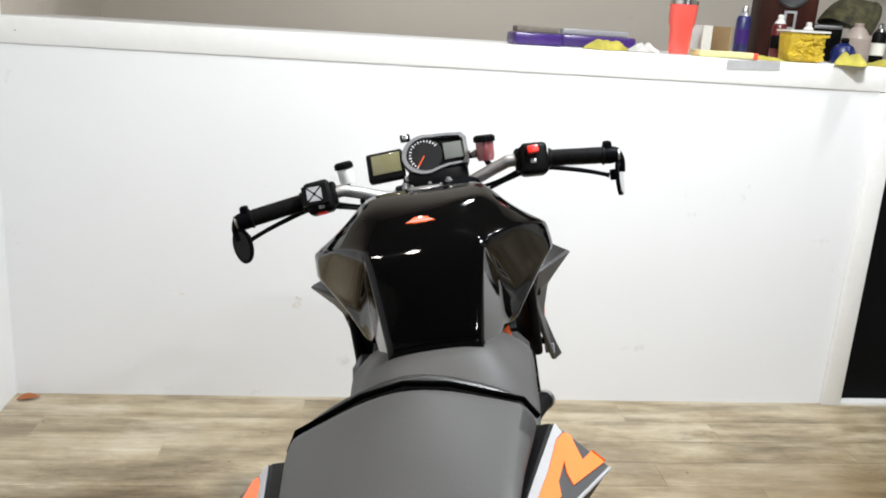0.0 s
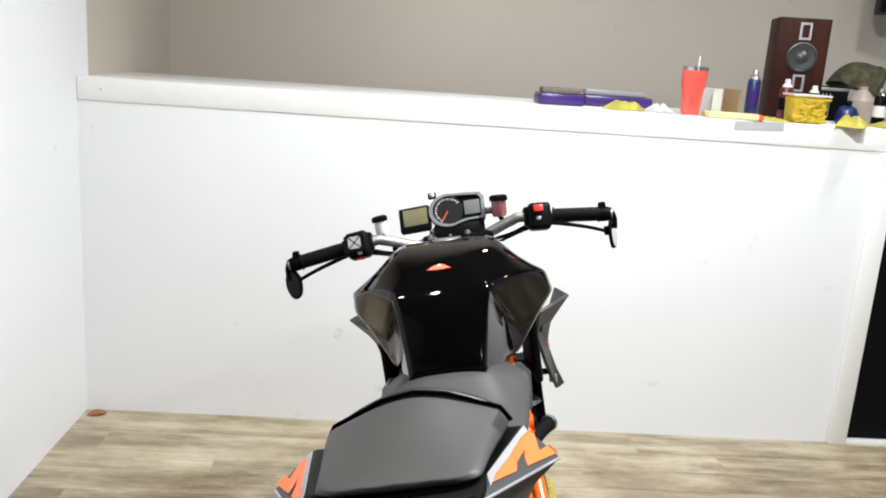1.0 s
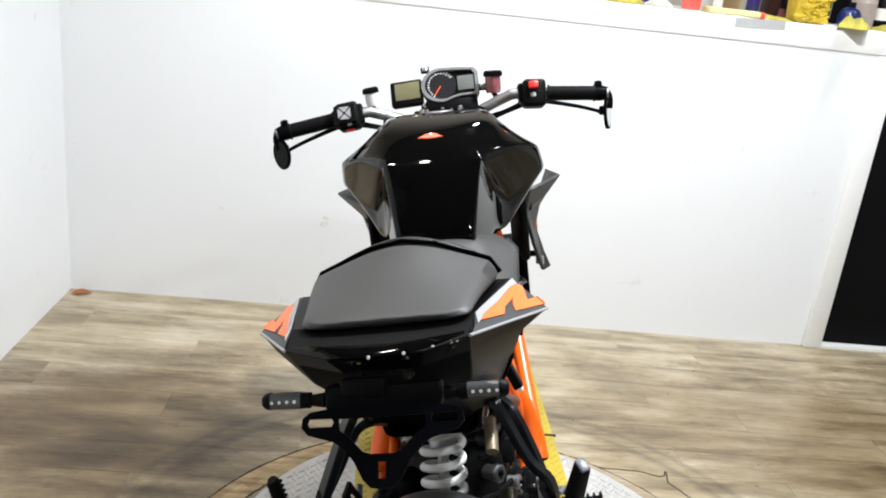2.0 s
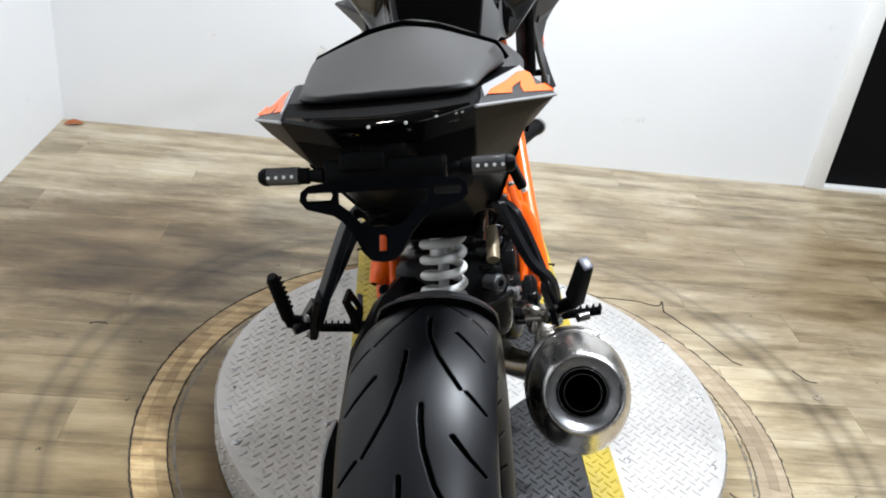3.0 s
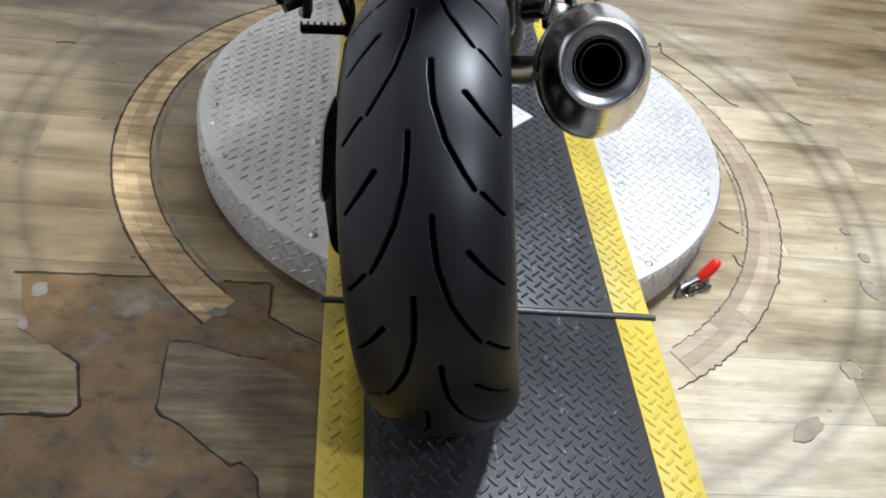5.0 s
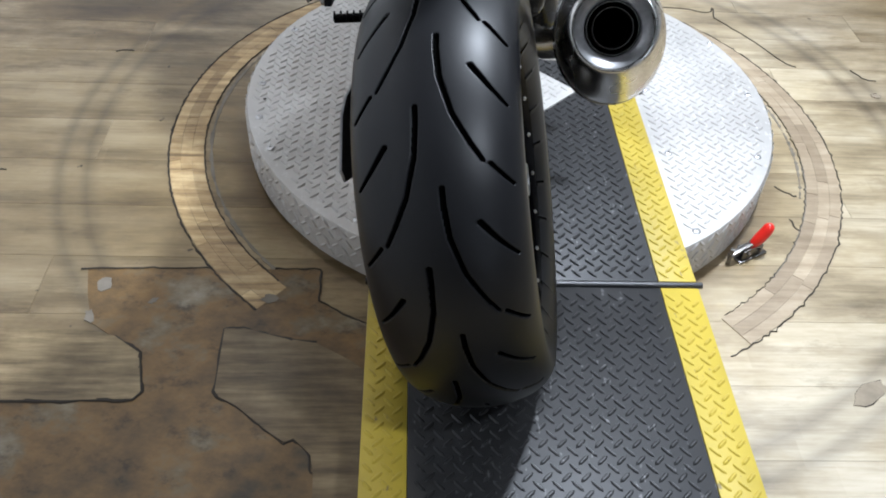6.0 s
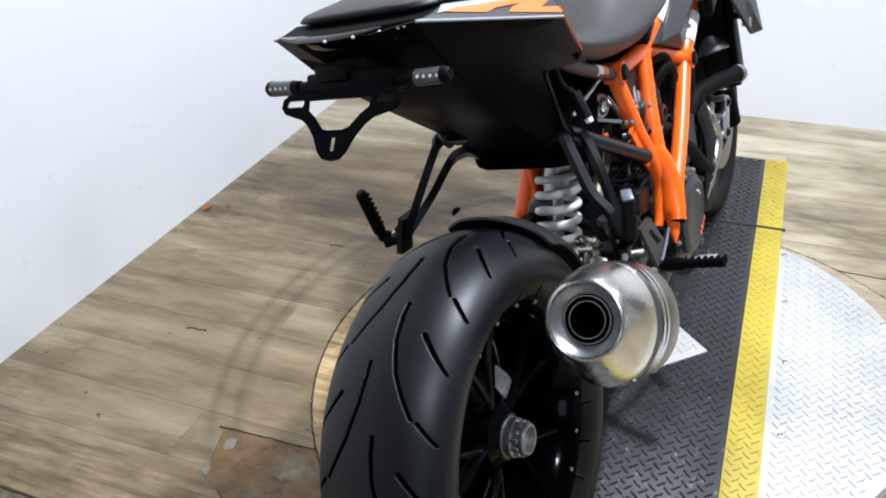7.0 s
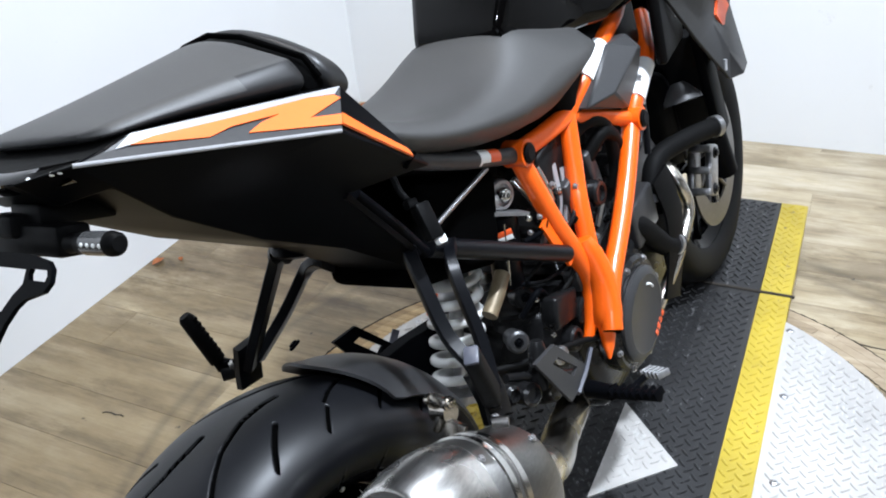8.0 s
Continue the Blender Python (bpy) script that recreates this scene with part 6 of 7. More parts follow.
part("horn", bm, GREY, bike, "grey horn cone")
casting("fan_cowl", (0.24, 0.05, 0.22), (0, 1.10, 0.52), (14, 0, 0), BLACK, 0.03)
casting("head_frame", (0.12, 0.12, 0.20), (0, 1.09, 0.86), (24, 0, 0), SATIN, 0.03)
casting("headlamp", (0.24, 0.14, 0.22), (0, 1.33, 0.86), (-10, 0, 0), BLACK, 0.05, "black headlamp unit")

# ---- tank ----
TANK_MID = dict(c0=(0.594, 0.870), c1=(0.628, 0.934), c2=(0.672, 1.004), c3=(0.775, 1.034), c4=(0.890, 1.043), c5=(0.965, 1.040), c6=(1.020, 1.016), c7=(1.055, 0.985), c8=(1.050, 0.800), c9=(0.585, 0.790))
TANK_SIDE = dict(B=(0.070, 0.592, 0.864), Q=(0.082, 0.634, 0.930), P=(0.095, 0.684, 0.994), F=(0.164, 0.785, 0.986), W=(0.213, 0.872, 0.962), O=(0.226, 0.925, 0.900), E=(0.147, 0.835, 0.852), M=(0.114, 0.783, 0.898), D=(0.112, 0.730, 0.795), S=(0.134, 0.776, 0.781),
                 N=(0.106, 0.790, 1.024), K=(0.112, 0.880, 1.038), L=(0.106, 0.965, 1.038), f=(0.094, 1.030, 1.020), g=(0.075, 1.062, 0.985), w=(0.188, 0.960, 0.930), o=(0.200, 0.965, 0.880), v=(0.142, 1.010, 0.900), h=(0.108, 1.055, 0.870), T=(0.146, 0.900, 0.782), k=(0.130, 1.000, 0.790), j=(0.100, 1.050, 0.800), b=(0.088, 0.600, 0.790))
TANK_FACES = "c9 c0 B b|c0 c1 Q B|c1 c2 P Q|c2 c3 N P|c3 c4 K N|c4 c5 L K|c5 c6 f L|c6 c7 g f|P N F|N K W F|K L w W|L f v w|f g h v|P F W E|W O E|W w o O|w v k o|v h j k|b B D|B Q M D|Q P M|P E M|M E S D|E O T S|O o k T|c7 c8 j h g"
TANK_EDGES = "B Q 1|Q P 1|P F .95|F W .95|W O .85|P E .97|E O .95|P M .8|M D .95|E S .9|M E .8|N K .4|K L .5|L f .4|c0 B .9|b B 1|B D .9|W w .6|O o .8"
bm = bmesh.new()
mid = {key: bm.verts.new((0, *q)) for key, q in TANK_MID.items()}
sides = [{key: bm.verts.new((q[0] * s, q[1], q[2])) for key, q in TANK_SIDE.items()} for s in (1, -1)]
for n, half in enumerate(sides):
    pool = {**mid, **half}
    for loop in TANK_FACES.split("|"):
        bm.faces.new([pool[key] for key in (loop.split() if n == 0 else reversed(loop.split()))])
under = [mid["c9"], sides[0]["b"], sides[0]["D"], sides[0]["S"], sides[0]["T"], sides[0]["k"], sides[0]["j"], mid["c8"]]
bm.faces.new(list(reversed(under)))
bm.faces.new([mid["c9"], *(sides[1][key] for key in "bDSTkj"), mid["c8"]])
tank = smooth_more(part("tank", bm, GLOSS, bike, "gloss black painted fuel tank with sharp facets"), 3)
sharp_pairs = {}
for row in TANK_EDGES.split("|"):
    a, b, amount = row.split()
    sharp_pairs[frozenset(tuple(round(v, 3) for v in (TANK_SIDE[k] if k in TANK_SIDE else (0, *TANK_MID[k]))) for k in (a, b))] = float(amount)
for amount in set(sharp_pairs.values()):
    creased(tank, lambda p, q: sharp_pairs.get(frozenset((round(abs(v.x), 3), round(v.y, 3), round(v.z, 3)) for v in (p, q))) == amount, amount)
tilted(tank)
bm = bmesh.new()
turned(bm, [(0.0, 0.004), (0.030, 0.004), (0.034, 0.002), (0.036, -0.001)], pose(0, 0.965, 1.033, -8), 28)
for k in range(5):
    bolt_head(bm, (0.031 * math.cos(k * 1.256), 0.965 + 0.031 * math.sin(k * 1.256), 1.0375), (0, 0, 1), 0.0025, 0.002)
part("filler_cap", bm, BAR, tank, "silver fuel cap")
bm = bmesh.new()
block(bm, (0.13, 0.06, 0.010), pose(0, 1.02, 1.014, -28), 0.004, 2, (0.9, 0.7))
part("tank_trim", bm, BAR, tank, "silver plate ahead of the tank")
# badge: an orange-red crest as plain shapes
badge = bmesh.new()
CREST = [(-0.030, -0.0095), (-0.024, -0.003), (-0.019, 0.002), (-0.014, 0.0105), (-0.006, 0.0135), (0.006, 0.0135), (0.014, 0.0105), (0.019, 0.002), (0.024, -0.003), (0.030, -0.0095), (0.018, -0.010), (0.012, -0.013), (-0.012, -0.013), (-0.018, -0.010)]
badge_m = pose(-0.003, 0.758, 1.0226, 12.5) @ Matrix.Scale(0.84, 4)
plate(badge, CREST, 0.0012, badge_m)
crest = part("badge", badge, REDORANGE, tank, "small orange-red crest sticker")
bm = bmesh.new()
block(bm, (0.046, 0.0045, 0.0012), badge_m @ pose(0, -0.0045, 0.0006))
block(bm, (0.020, 0.0016, 0.0012), badge_m @ pose(0, 0.004, 0.0006))
part("badge_bar", bm, LIGHTGREY, crest, "pale bar across the crest")
bm = bmesh.new()
block(bm, (0.007, 0.009, 0.0012), badge_m @ pose(0, 0.010, 0.0007), 0.0004)
part("badge_spot", bm, INK, crest, "white spot on the crest")

# tank shrouds
SHROUD = [(0.186, 0.935, 0.848), (0.261, 1.030, 0.855), (0.226, 1.060, 0.802), (0.198, 1.085, 0.755), (0.198, 1.100, 0.700), (0.214, 1.120, 0.640), (0.230, 1.140, 0.588), (0.212, 1.115, 0.588), (0.190, 1.030, 0.690), (0.174, 0.940, 0.800),
          (0.240, 1.150, 0.840), (0.194, 1.222, 0.700), (0.212, 1.230, 0.578)]
for s in (-1, 1):
    bm = bmesh.new()
    v = [bm.verts.new((x * s, y, z)) for x, y, z in SHROUD]
    for q in ((0, 1, 2, 9), (9, 2, 3, 8), (8, 3, 4), (8, 4, 5, 7), (7, 5, 6), (1, 10, 2), (2, 10, 11, 3), (3, 11, 4), (4, 11, 12, 5), (5, 12, 6)):
        bm.faces.new([v[i] for i in q])
    shroud = tilted(part("tank_shroud", bm, GREY, bike, "graphite grey pointed side shroud", 20))
    mod = shroud.modifiers.new("thickness", "SOLIDIFY")
    mod.thickness, mod.offset = 0.009, 0
    shroud.modifiers.new("soften", "BEVEL").width = 0.002
    bm = bmesh.new()
    tube(bm, [(0.190 * s, 0.97, 0.80), (0.13 * s, 0.96, 0.81)], 0.01, 10)
    part("shroud_stay", bm, BLACK, shroud)
    bm = bmesh.new()
    tube(bm, [(0.215 * s, 1.13, 0.63), (0.13 * s, 1.13, 0.63)], 0.008, 10)
    part("shroud_stay", bm, BLACK, shroud)
    bm = bmesh.new()
    plate(bm, [(-0.010, -0.010), (0.010, -0.010), (0.010, 0.010), (-0.010, 0.010)], 0.006, axis_to((0.206 * s, 1.105, 0.620), (-0.4 * s, -0.9, 0.1)), [[(-0.004, -0.004), (0.004, -0.004), (0.004, 0.004), (-0.004, 0.004)]])
    part("clip", bm, LIGHTGREY, shroud, "pale square clip")
    mark = bmesh.new()
    MARK = [(1.108, 0.712), (1.125, 0.732), (1.165, 0.730), (1.190, 0.706), (1.165, 0.697), (1.145, 0.676)]
    vs = [[mark.verts.new(((0.1985 + h) * s, y, z)) for y, z in MARK] for h in (0.003, 0.0075)]
    mark.faces.new(vs[0]), mark.faces.new(vs[1])
    for i in range(6):
        j = (i + 1) % 6
        mark.faces.new((vs[0][i], vs[0][j], vs[1][j], vs[1][i]))
    part("print_mark", mark, REDORANGE, shroud, "orange printed mark on the shroud")
    tilted(casting("inner_panel", (0.02, 0.16, 0.22), (0.160 * s, 0.985, 0.80), (0, 0, 8 * s), BLACK, 0.008))

# side pods between the frame tubes
POD = [(0.704, 0.696), (0.806, 0.762), (0.868, 0.760), (0.915, 0.722), (0.895, 0.690), (0.834, 0.646)]
for s in (-1, 1):
    bm = bmesh.new()
    back_v = [bm.verts.new((0.106 * s, y, z)) for y, z in POD]
    rim_v = [bm.verts.new(((0.136 + 0.06 * (y - 0.69)) * s, y, z)) for y, z in POD]
    ridge_low, ridge_high = bm.verts.new((0.163 * s, 0.755, 0.700)), bm.verts.new((0.168 * s, 0.862, 0.736))
    for i in range(6):
        j = (i + 1) % 6
        bm.faces.new((back_v[i], back_v[j], rim_v[j], rim_v[i]))
    for loop in ((rim_v[0], rim_v[1], ridge_high, ridge_low), (rim_v[1], rim_v[2], ridge_high), (rim_v[2], rim_v[3], ridge_high), (rim_v[3], rim_v[4], ridge_low, ridge_high), (rim_v[4], rim_v[5], ridge_low), (rim_v[5], rim_v[0], ridge_low)):
        bm.faces.new(loop)
    bm.faces.new(back_v)
    pod = part("side_pod", bm, GREY, bike, "graphite plastic side cover in the frame", 8)
    pod.modifiers.new("soften", "BEVEL").width = 0.0025

# ---- rider's seat ----
SEAT = [(0.225, [(0, 0.895), (0.06, 0.893), (0.095, 0.886), (0.108, 0.868), (0.10, 0.848), (0, 0.845)]),
        (0.285, [(0, 0.850), (0.065, 0.851), (0.104, 0.848), (0.118, 0.830), (0.110, 0.806), (0, 0.80)]),
        (0.360, [(0, 0.816), (0.068, 0.820), (0.112, 0.820), (0.130, 0.800), (0.118, 0.778), (0, 0.77)]),
        (0.430, [(0, 0.806), (0.070, 0.811), (0.116, 0.810), (0.138, 0.786), (0.116, 0.754), (0, 0.745)]),
        (0.500, [(0, 0.811), (0.070, 0.816), (0.116, 0.812), (0.144, 0.772), (0.114, 0.732), (0, 0.725)]),
        (0.560, [(0, 0.838), (0.066, 0.840), (0.108, 0.828), (0.148, 0.773), (0.118, 0.726), (0, 0.72)]),
        (0.610, [(0, 0.872), (0.062, 0.869), (0.096, 0.850), (0.149, 0.776), (0.124, 0.714), (0, 0.71)]),
        (0.690, [(0, 0.860), (0.066, 0.848), (0.114, 0.818), (0.155, 0.778), (0.124, 0.738), (0, 0.735)]),
        (0.776, [(0, 0.818), (0.080, 0.816), (0.130, 0.810), (0.150, 0.793), (0.130, 0.770), (0, 0.760)])]
bm = bmesh.new()
mirrored_loft(bm, SEAT)
seat = smooth_more(part("rider_seat", bm, SEATTOP, bike, "matt dark grey rider's seat"), 2)
ridge = {(round(half[3][0], 4), round(y, 4)) for y, half in SEAT}
creased(seat, lambda a, b: (round(abs(a.x), 4), round(a.y, 4)) in ridge and (round(abs(b.x), 4), round(b.y, 4)) in ridge and a.x * b.x > 0, 0.6)
tilted(seat, 0.012)

# ---- pillion seat ----
PIL = [(-0.046, [(0, 0.976), (0.058, 0.976), (0.084, 0.975), (0.094, 0.972), (0.090, 0.968), (0, 0.966)]),
       (-0.026, [(0, 0.981), (0.060, 0.980), (0.090, 0.977), (0.099, 0.970), (0.094, 0.963), (0, 0.962)]),
       (0.030, [(0, 0.986), (0.056, 0.982), (0.095, 0.974), (0.106, 0.965), (0.102, 0.955), (0, 0.954)]),
       (0.100, [(0, 0.991), (0.050, 0.986), (0.107, 0.969), (0.119, 0.955), (0.114, 0.938), (0, 0.938)]),
       (0.150, [(0, 0.995), (0.044, 0.989), (0.115, 0.963), (0.127, 0.947), (0.120, 0.926), (0, 0.926)]),
       (0.175, [(0, 0.997), (0.044, 0.990), (0.117, 0.960), (0.129, 0.941), (0.122, 0.918), (0, 0.918)])]
bm = bmesh.new()
mirrored_loft(bm, PIL)
for f in bm.faces:
    c = f.calc_center_median()
    if c.z < 0.968 - 0.06 * max(0, c.y) and abs(c.x) > 0.085 or c.y < -0.045:
        f.material_index = 1
pillion = smooth_more(part("pillion_seat", bm, SEATTOP, bike, "matt dark grey passenger seat"), 2)
pillion.data.materials.append(SEATSIDE)
ridges = {(round(half[2][0], 4), round(y, 4)) for y, half in PIL}
creased(pillion, lambda a, b: (round(abs(a.x), 4), round(a.y, 4)) in ridges and (round(abs(b.x), 4), round(b.y, 4)) in ridges and a.x * b.x > 0, 0.8)
HUMP = [(0.177, [(0, 0.997), (0.044, 0.990), (0.116, 0.961), (0.129, 0.940), (0.121, 0.912), (0, 0.905)]),
        (0.196, [(0, 0.998), (0.044, 0.990), (0.114, 0.959), (0.127, 0.936), (0.119, 0.906), (0, 0.898)]),
        (0.222, [(0, 0.984), (0.044, 0.976), (0.108, 0.946), (0.122, 0.924), (0.114, 0.898), (0, 0.89)]),
        (0.242, [(0, 0.955), (0.040, 0.948), (0.094, 0.926), (0.106, 0.911), (0.102, 0.893), (0, 0.888)])]
bm = bmesh.new()
mirrored_loft(bm, HUMP)
smooth_more(part("seat_hump", bm, SEATSIDE, pillion, "smooth black front bolster of the passenger seat"), 2)
bm = bmesh.new()
line = [(-0.127, 0.176, 0.938), (-0.115, 0.176, 0.9585), (-0.044, 0.176, 0.987), (0, 0.176, 0.9945), (0.044, 0.176, 0.987), (0.115, 0.176, 0.9585), (0.127, 0.176, 0.938)]
tube(bm, line, 0.0032, 8)
part("piping", bm, SHADETRIM, pillion, "black piping across the seat")
bm = bmesh.new()
mirrored_loft(bm, [(-0.036, [(0, 0.963), (0.078, 0.963), (0.085, 0.960), (0.072, 0.940), (0, 0.936)]), (0.0, [(0, 0.960), (0.092, 0.960), (0.098, 0.956), (0.086, 0.932), (0, 0.930)]), (0.04, [(0, 0.949), (0.100, 0.949), (0.106, 0.945), (0.092, 0.926), (0, 0.926)]),
                   (0.10, [(0, 0.938), (0.110, 0.938), (0.115, 0.932), (0.100, 0.914), (0, 0.914)]), (0.19, [(0, 0.918), (0.118, 0.916), (0.123, 0.908), (0.104, 0.89), (0, 0.89)])])
part("seat_base", bm, GRIP, pillion, "black plastic seat base")
tilted(pillion, 0.013)

# ---- tail ----
TA, TC, TU0, TU1 = Vector((0.101, -0.072, 0.961)), Vector((0.190, 0.121, 0.902)), Vector((0.104, -0.022, 0.964)), Vector((0.145, 0.185, 0.924))
TD, TE, TF, TT = Vector((0.147, 0.281, 0.797)), Vector((0.137, 0.230, 0.809)), Vector((0.138, 0.150, 0.825)), Vector((0.156, 0.066, 0.900))
TG, TK1, TK2, TK3 = Vector((0.100, 0.269, 0.692)), Vector((0.097, -0.046, 0.930)), Vector((0.093, -0.006, 0.884)), Vector((0.082, 0.080, 0.815))
TL, TM = Vector((0.055, 0.205, 0.734)), Vector((0.066, 0.270, 0.676))
bm = bmesh.new()
both = {}
for s in (-1, 1):
    for key, q in dict(A=TA, C=TC, U0=TU0, U1=TU1, D=TD, E=TE, F=TF, T=TT, G=TG, K1=TK1, K2=TK2, K3=TK3, L=TL, M=TM, e=(0.052, -0.096, 0.958), l=(0.042, -0.064, 0.924), f=(0.045, 0.325, 0.622), m=(0.06, 0.38, 0.632)).items():
        both[key, s] = bm.verts.new((q[0] * s + 0.007, q[1], q[2]))
    for loop in ("A C T K2 K1", "C D E F T", "T F K3 K2", "F G L K3", "G M L", "A U0 U1 C", "C U1 D", "A K1 l e", "M G m f"):
        bm.faces.new([both[k, s] for k in (loop.split() if s > 0 else reversed(loop.split()))])
for a, b in (("A", "e"), ("e", "l"), ("l", "K1"), ("K1", "K2"), ("K2", "K3"), ("K3", "L"), ("L", "M"), ("M", "f"), ("f", "m"), ("U0", "U1")):
    bm.faces.new((both[a, -1], both[a, 1], both[b, 1], both[b, -1]))
bm.faces.new((both["A", 1], both["U0", 1], both["U0", -1], both["A", -1]))
deck = [f for f in bm.faces if all(v in {both[k, q] for k in ("A", "U0", "e") for q in (-1, 1)} for v in f.verts)]
for f in deck:
    f.material_index = 1
tail = part("tail_unit", bm, TAILBLACK, bike, "black plastic tail unit", 14)
tail.data.materials.append(GRIP)
mod = tail.modifiers.new("thickness", "SOLIDIFY")
mod.thickness, mod.offset = 0.004, -1
tail.modifiers.new("soften", "BEVEL").width = 0.0015


def on_tail(u, v, lift, s):
    """A point on the upper facet of the tail: u along its crease, v towards the seat."""
    q = (TA * (1 - u) + TC * u) * (1 - v) + (TU0 * (1 - u) + TU1 * u) * v
    n = (TC - TA).cross(TU0 - TA).normalized()
    q = q + (n if n.z > 0 else -n) * lift
    return Vector((q.x * s + 0.007, q.y, q.z))


def tail_sheet(name, outline, material, s, lift, label):
    bm = bmesh.new()
    plate(bm, outline, 2.0)
    for q in bm.verts:
        q.co = on_tail(q.co.x, q.co.y, lift if q.co.z > 0 else lift - 0.0012, s)
    return part(name, bm, material, tail, label, 25)


GREY_AREA = [(0.02, 0.03), (0.04, 0.34), (0.022, 0.98), (1.0, 0.97), (1.0, 0.03)]
STRIPE = [(0.08, 0.36), (0.022, 0.98), (0.5, 0.97), (1.0, 0.96), (0.97, 0.80), (0.83, 0.845), (0.477, 0.735), (0.174, 0.63), (0.12, 0.45)]
FLASH = [(0.12, 0.44), (0.174, 0.62), (0.477, 0.725), (0.83, 0.835), (0.962, 0.785), (1.0, 0.68), (0.857, 0.345), (1.01, 0.32), (1.01, 0.10), (0.60, 0.21), (0.635, 0.43), (0.709, 0.567), (0.60, 0.52), (0.506, 0.46), (0.442, 0.255)]
for s in (-1, 1):
    tail_sheet("tail_panel", GREY_AREA, GREY, s, 0.0012, "graphite grey upper tail panel")
    tail_sheet("tail_panel_edge", STRIPE, LIGHTGREY, s, 0.0022, "silver grey upper edge")
    tail_sheet("tail_stripe", FLASH, ORANGEPRINT, s, 0.0026, "orange flash decal")

    def side(q, out=0.0):
        return Vector(((q.x + out) * s + 0.007, q.y, q.z))
    bm = bmesh.new()
    rows = []
    for lift in (0.001, 0.003):
        rows.append([bm.verts.new(side(q, lift) + Vector((0, 0, lift))) for q in (TC.lerp(TU1, 0.10), TC.lerp(TD, 0.35).lerp(TU1, 0.05), TD.lerp(TC, 0.25), TD.lerp(TC, 0.22).lerp(TU1, 0.12), TC.lerp(TD, 0.33).lerp(TU1, 0.22), TC.lerp(TU1, 0.32))])
    bm.faces.new(rows[0]), bm.faces.new(rows[1])
    for i in range(6):
        j = (i + 1) % 6
        bm.faces.new((rows[0][i], rows[0][j], rows[1][j], rows[1][i]))
    part("tail_stripe", bm, ORANGEPRINT, tail, "tapering orange stripe end")
    bm = bmesh.new()
    tube(bm, [side(TA), side(TC)], 0.0019, 8)
    part("tail_crease", bm, LIGHTGREY, tail, "pale edge of the tail panel")
    bm = bmesh.new()
    ribbon(bm, [side(TF, 0.001), side(TF.lerp(TG, 0.5), 0.001), side(TG, 0.001)], 0.007, 0.003, (0, 1, 0))
    part("tail_rib", bm, SATIN, tail, "black moulded rib")
    # a black bar stands for the shade in the vent slot
    bm = bmesh.new()
    tube(bm, [side(Vector((0.149, 0.232, 0.817)), 0.003), side(Vector((0.152, 0.250, 0.826)), 0.003)], 0.0028, 8)
    part("slot", bm, SHADETRIM, tail, "dark vent slot")
# tail light under the seat and its row of LEDs
bm = bmesh.new()
rows = []
for k in range(15):
    x = -0.096 + 0.192 * k / 14
    bow = -0.100 + 3.2 * x * x
    rows.append([(x + 0.006, bow + 0.004, 0.962), (x + 0.006, bow - 0.001, 0.9585), (x + 0.006, bow + 0.012, 0.945), (x + 0.006, bow + 0.024, 0.942), (x + 0.006, bow + 0.024, 0.961)])
rings_to(bm, rows)
light = part("tail_light", bm, GLOSS, bike, "smoked tail light lens", 40)
for x in (-0.003, 0.034, 0.064, 0.083, 0.089):
    bm = bmesh.new()
    bolt_head(bm, (x + 0.005, -0.1012 + 3.2 * x * x, 0.9585), (0, -1, 0.3), 0.0013, 0.0015)
    part("led", bm, WHITEPAINT, light, "small clear LED")

# indicator bar, indicators and tail bracket, bent a little to one side
BENT = Matrix.Translation((0.012, 0.008, -0.005)) @ Matrix.Rotation(radians(-2.5), 4, "Z")

bm = bmesh.new()
block(bm, (0.128, 0.03, 0.026), pose(0.0, -0.083, 0.906, -20), 0.004)
block(bm, (0.05, 0.026, 0.02), pose(-0.02, -0.088, 0.920, -20), 0.005)
block(bm, (0.05, 0.07, 0.02), pose(0.0, -0.05, 0.915, -20), 0.004)
holder = part("indicator_bar", bm, BLACK, bike, "black indicator mounting bar")
holder.matrix_local = BENT
for s in (-1, 1):
    bm = bmesh.new()
    tube(bm, [(0.066 * s, -0.088, 0.906), (0.082 * s, -0.088, 0.9065)], [0.0085, 0.006], 14)
    tube(bm, [(0.082 * s, -0.088, 0.9065), (0.092 * s, -0.088, 0.907)], 0.0088, 16)
    stem = part("indicator", bm, BLACK, bike, "slim round indicator")
    stem.matrix_local = BENT
    bm = bmesh.new()
    tube(bm, [(0.092 * s, -0.088, 0.907), (0.126 * s, -0.088, 0.908)], 0.0096, 20)
    part("lens", bm, LENS, stem, "smoked clear lens")
    bm = bmesh.new()
    tube(bm, [(0.126 * s, -0.088, 0.908), (0.132 * s, -0.088, 0.908), (0.136 * s, -0.088, 0.908)], [0.0100, 0.0092, 0.006], 20)
    part("end_cap", bm, BLACK, stem)
    for k in range(4):
        bm = bmesh.new()
        bolt_head(bm, ((0.098 + 0.0085 * k) * s, -0.0972, 0.9105), (0, -1, 0.25), 0.0013, 0.0008)
        part("led", bm, INK, stem, "white LED dot")
HALF = [(0, -0.004), (0.050, -0.004), (0.078, 0.0), (0.086, 0.006), (0.087, 0.016), (0.080, 0.024), (0.052, 0.032), (0.042, 0.039), (0.030, 0.053), (0.020, 0.072), (0.012, 0.080), (0, 0.082)]
OUT = HALF + [(-x, y) for x, y in reversed(HALF[1:-1])]
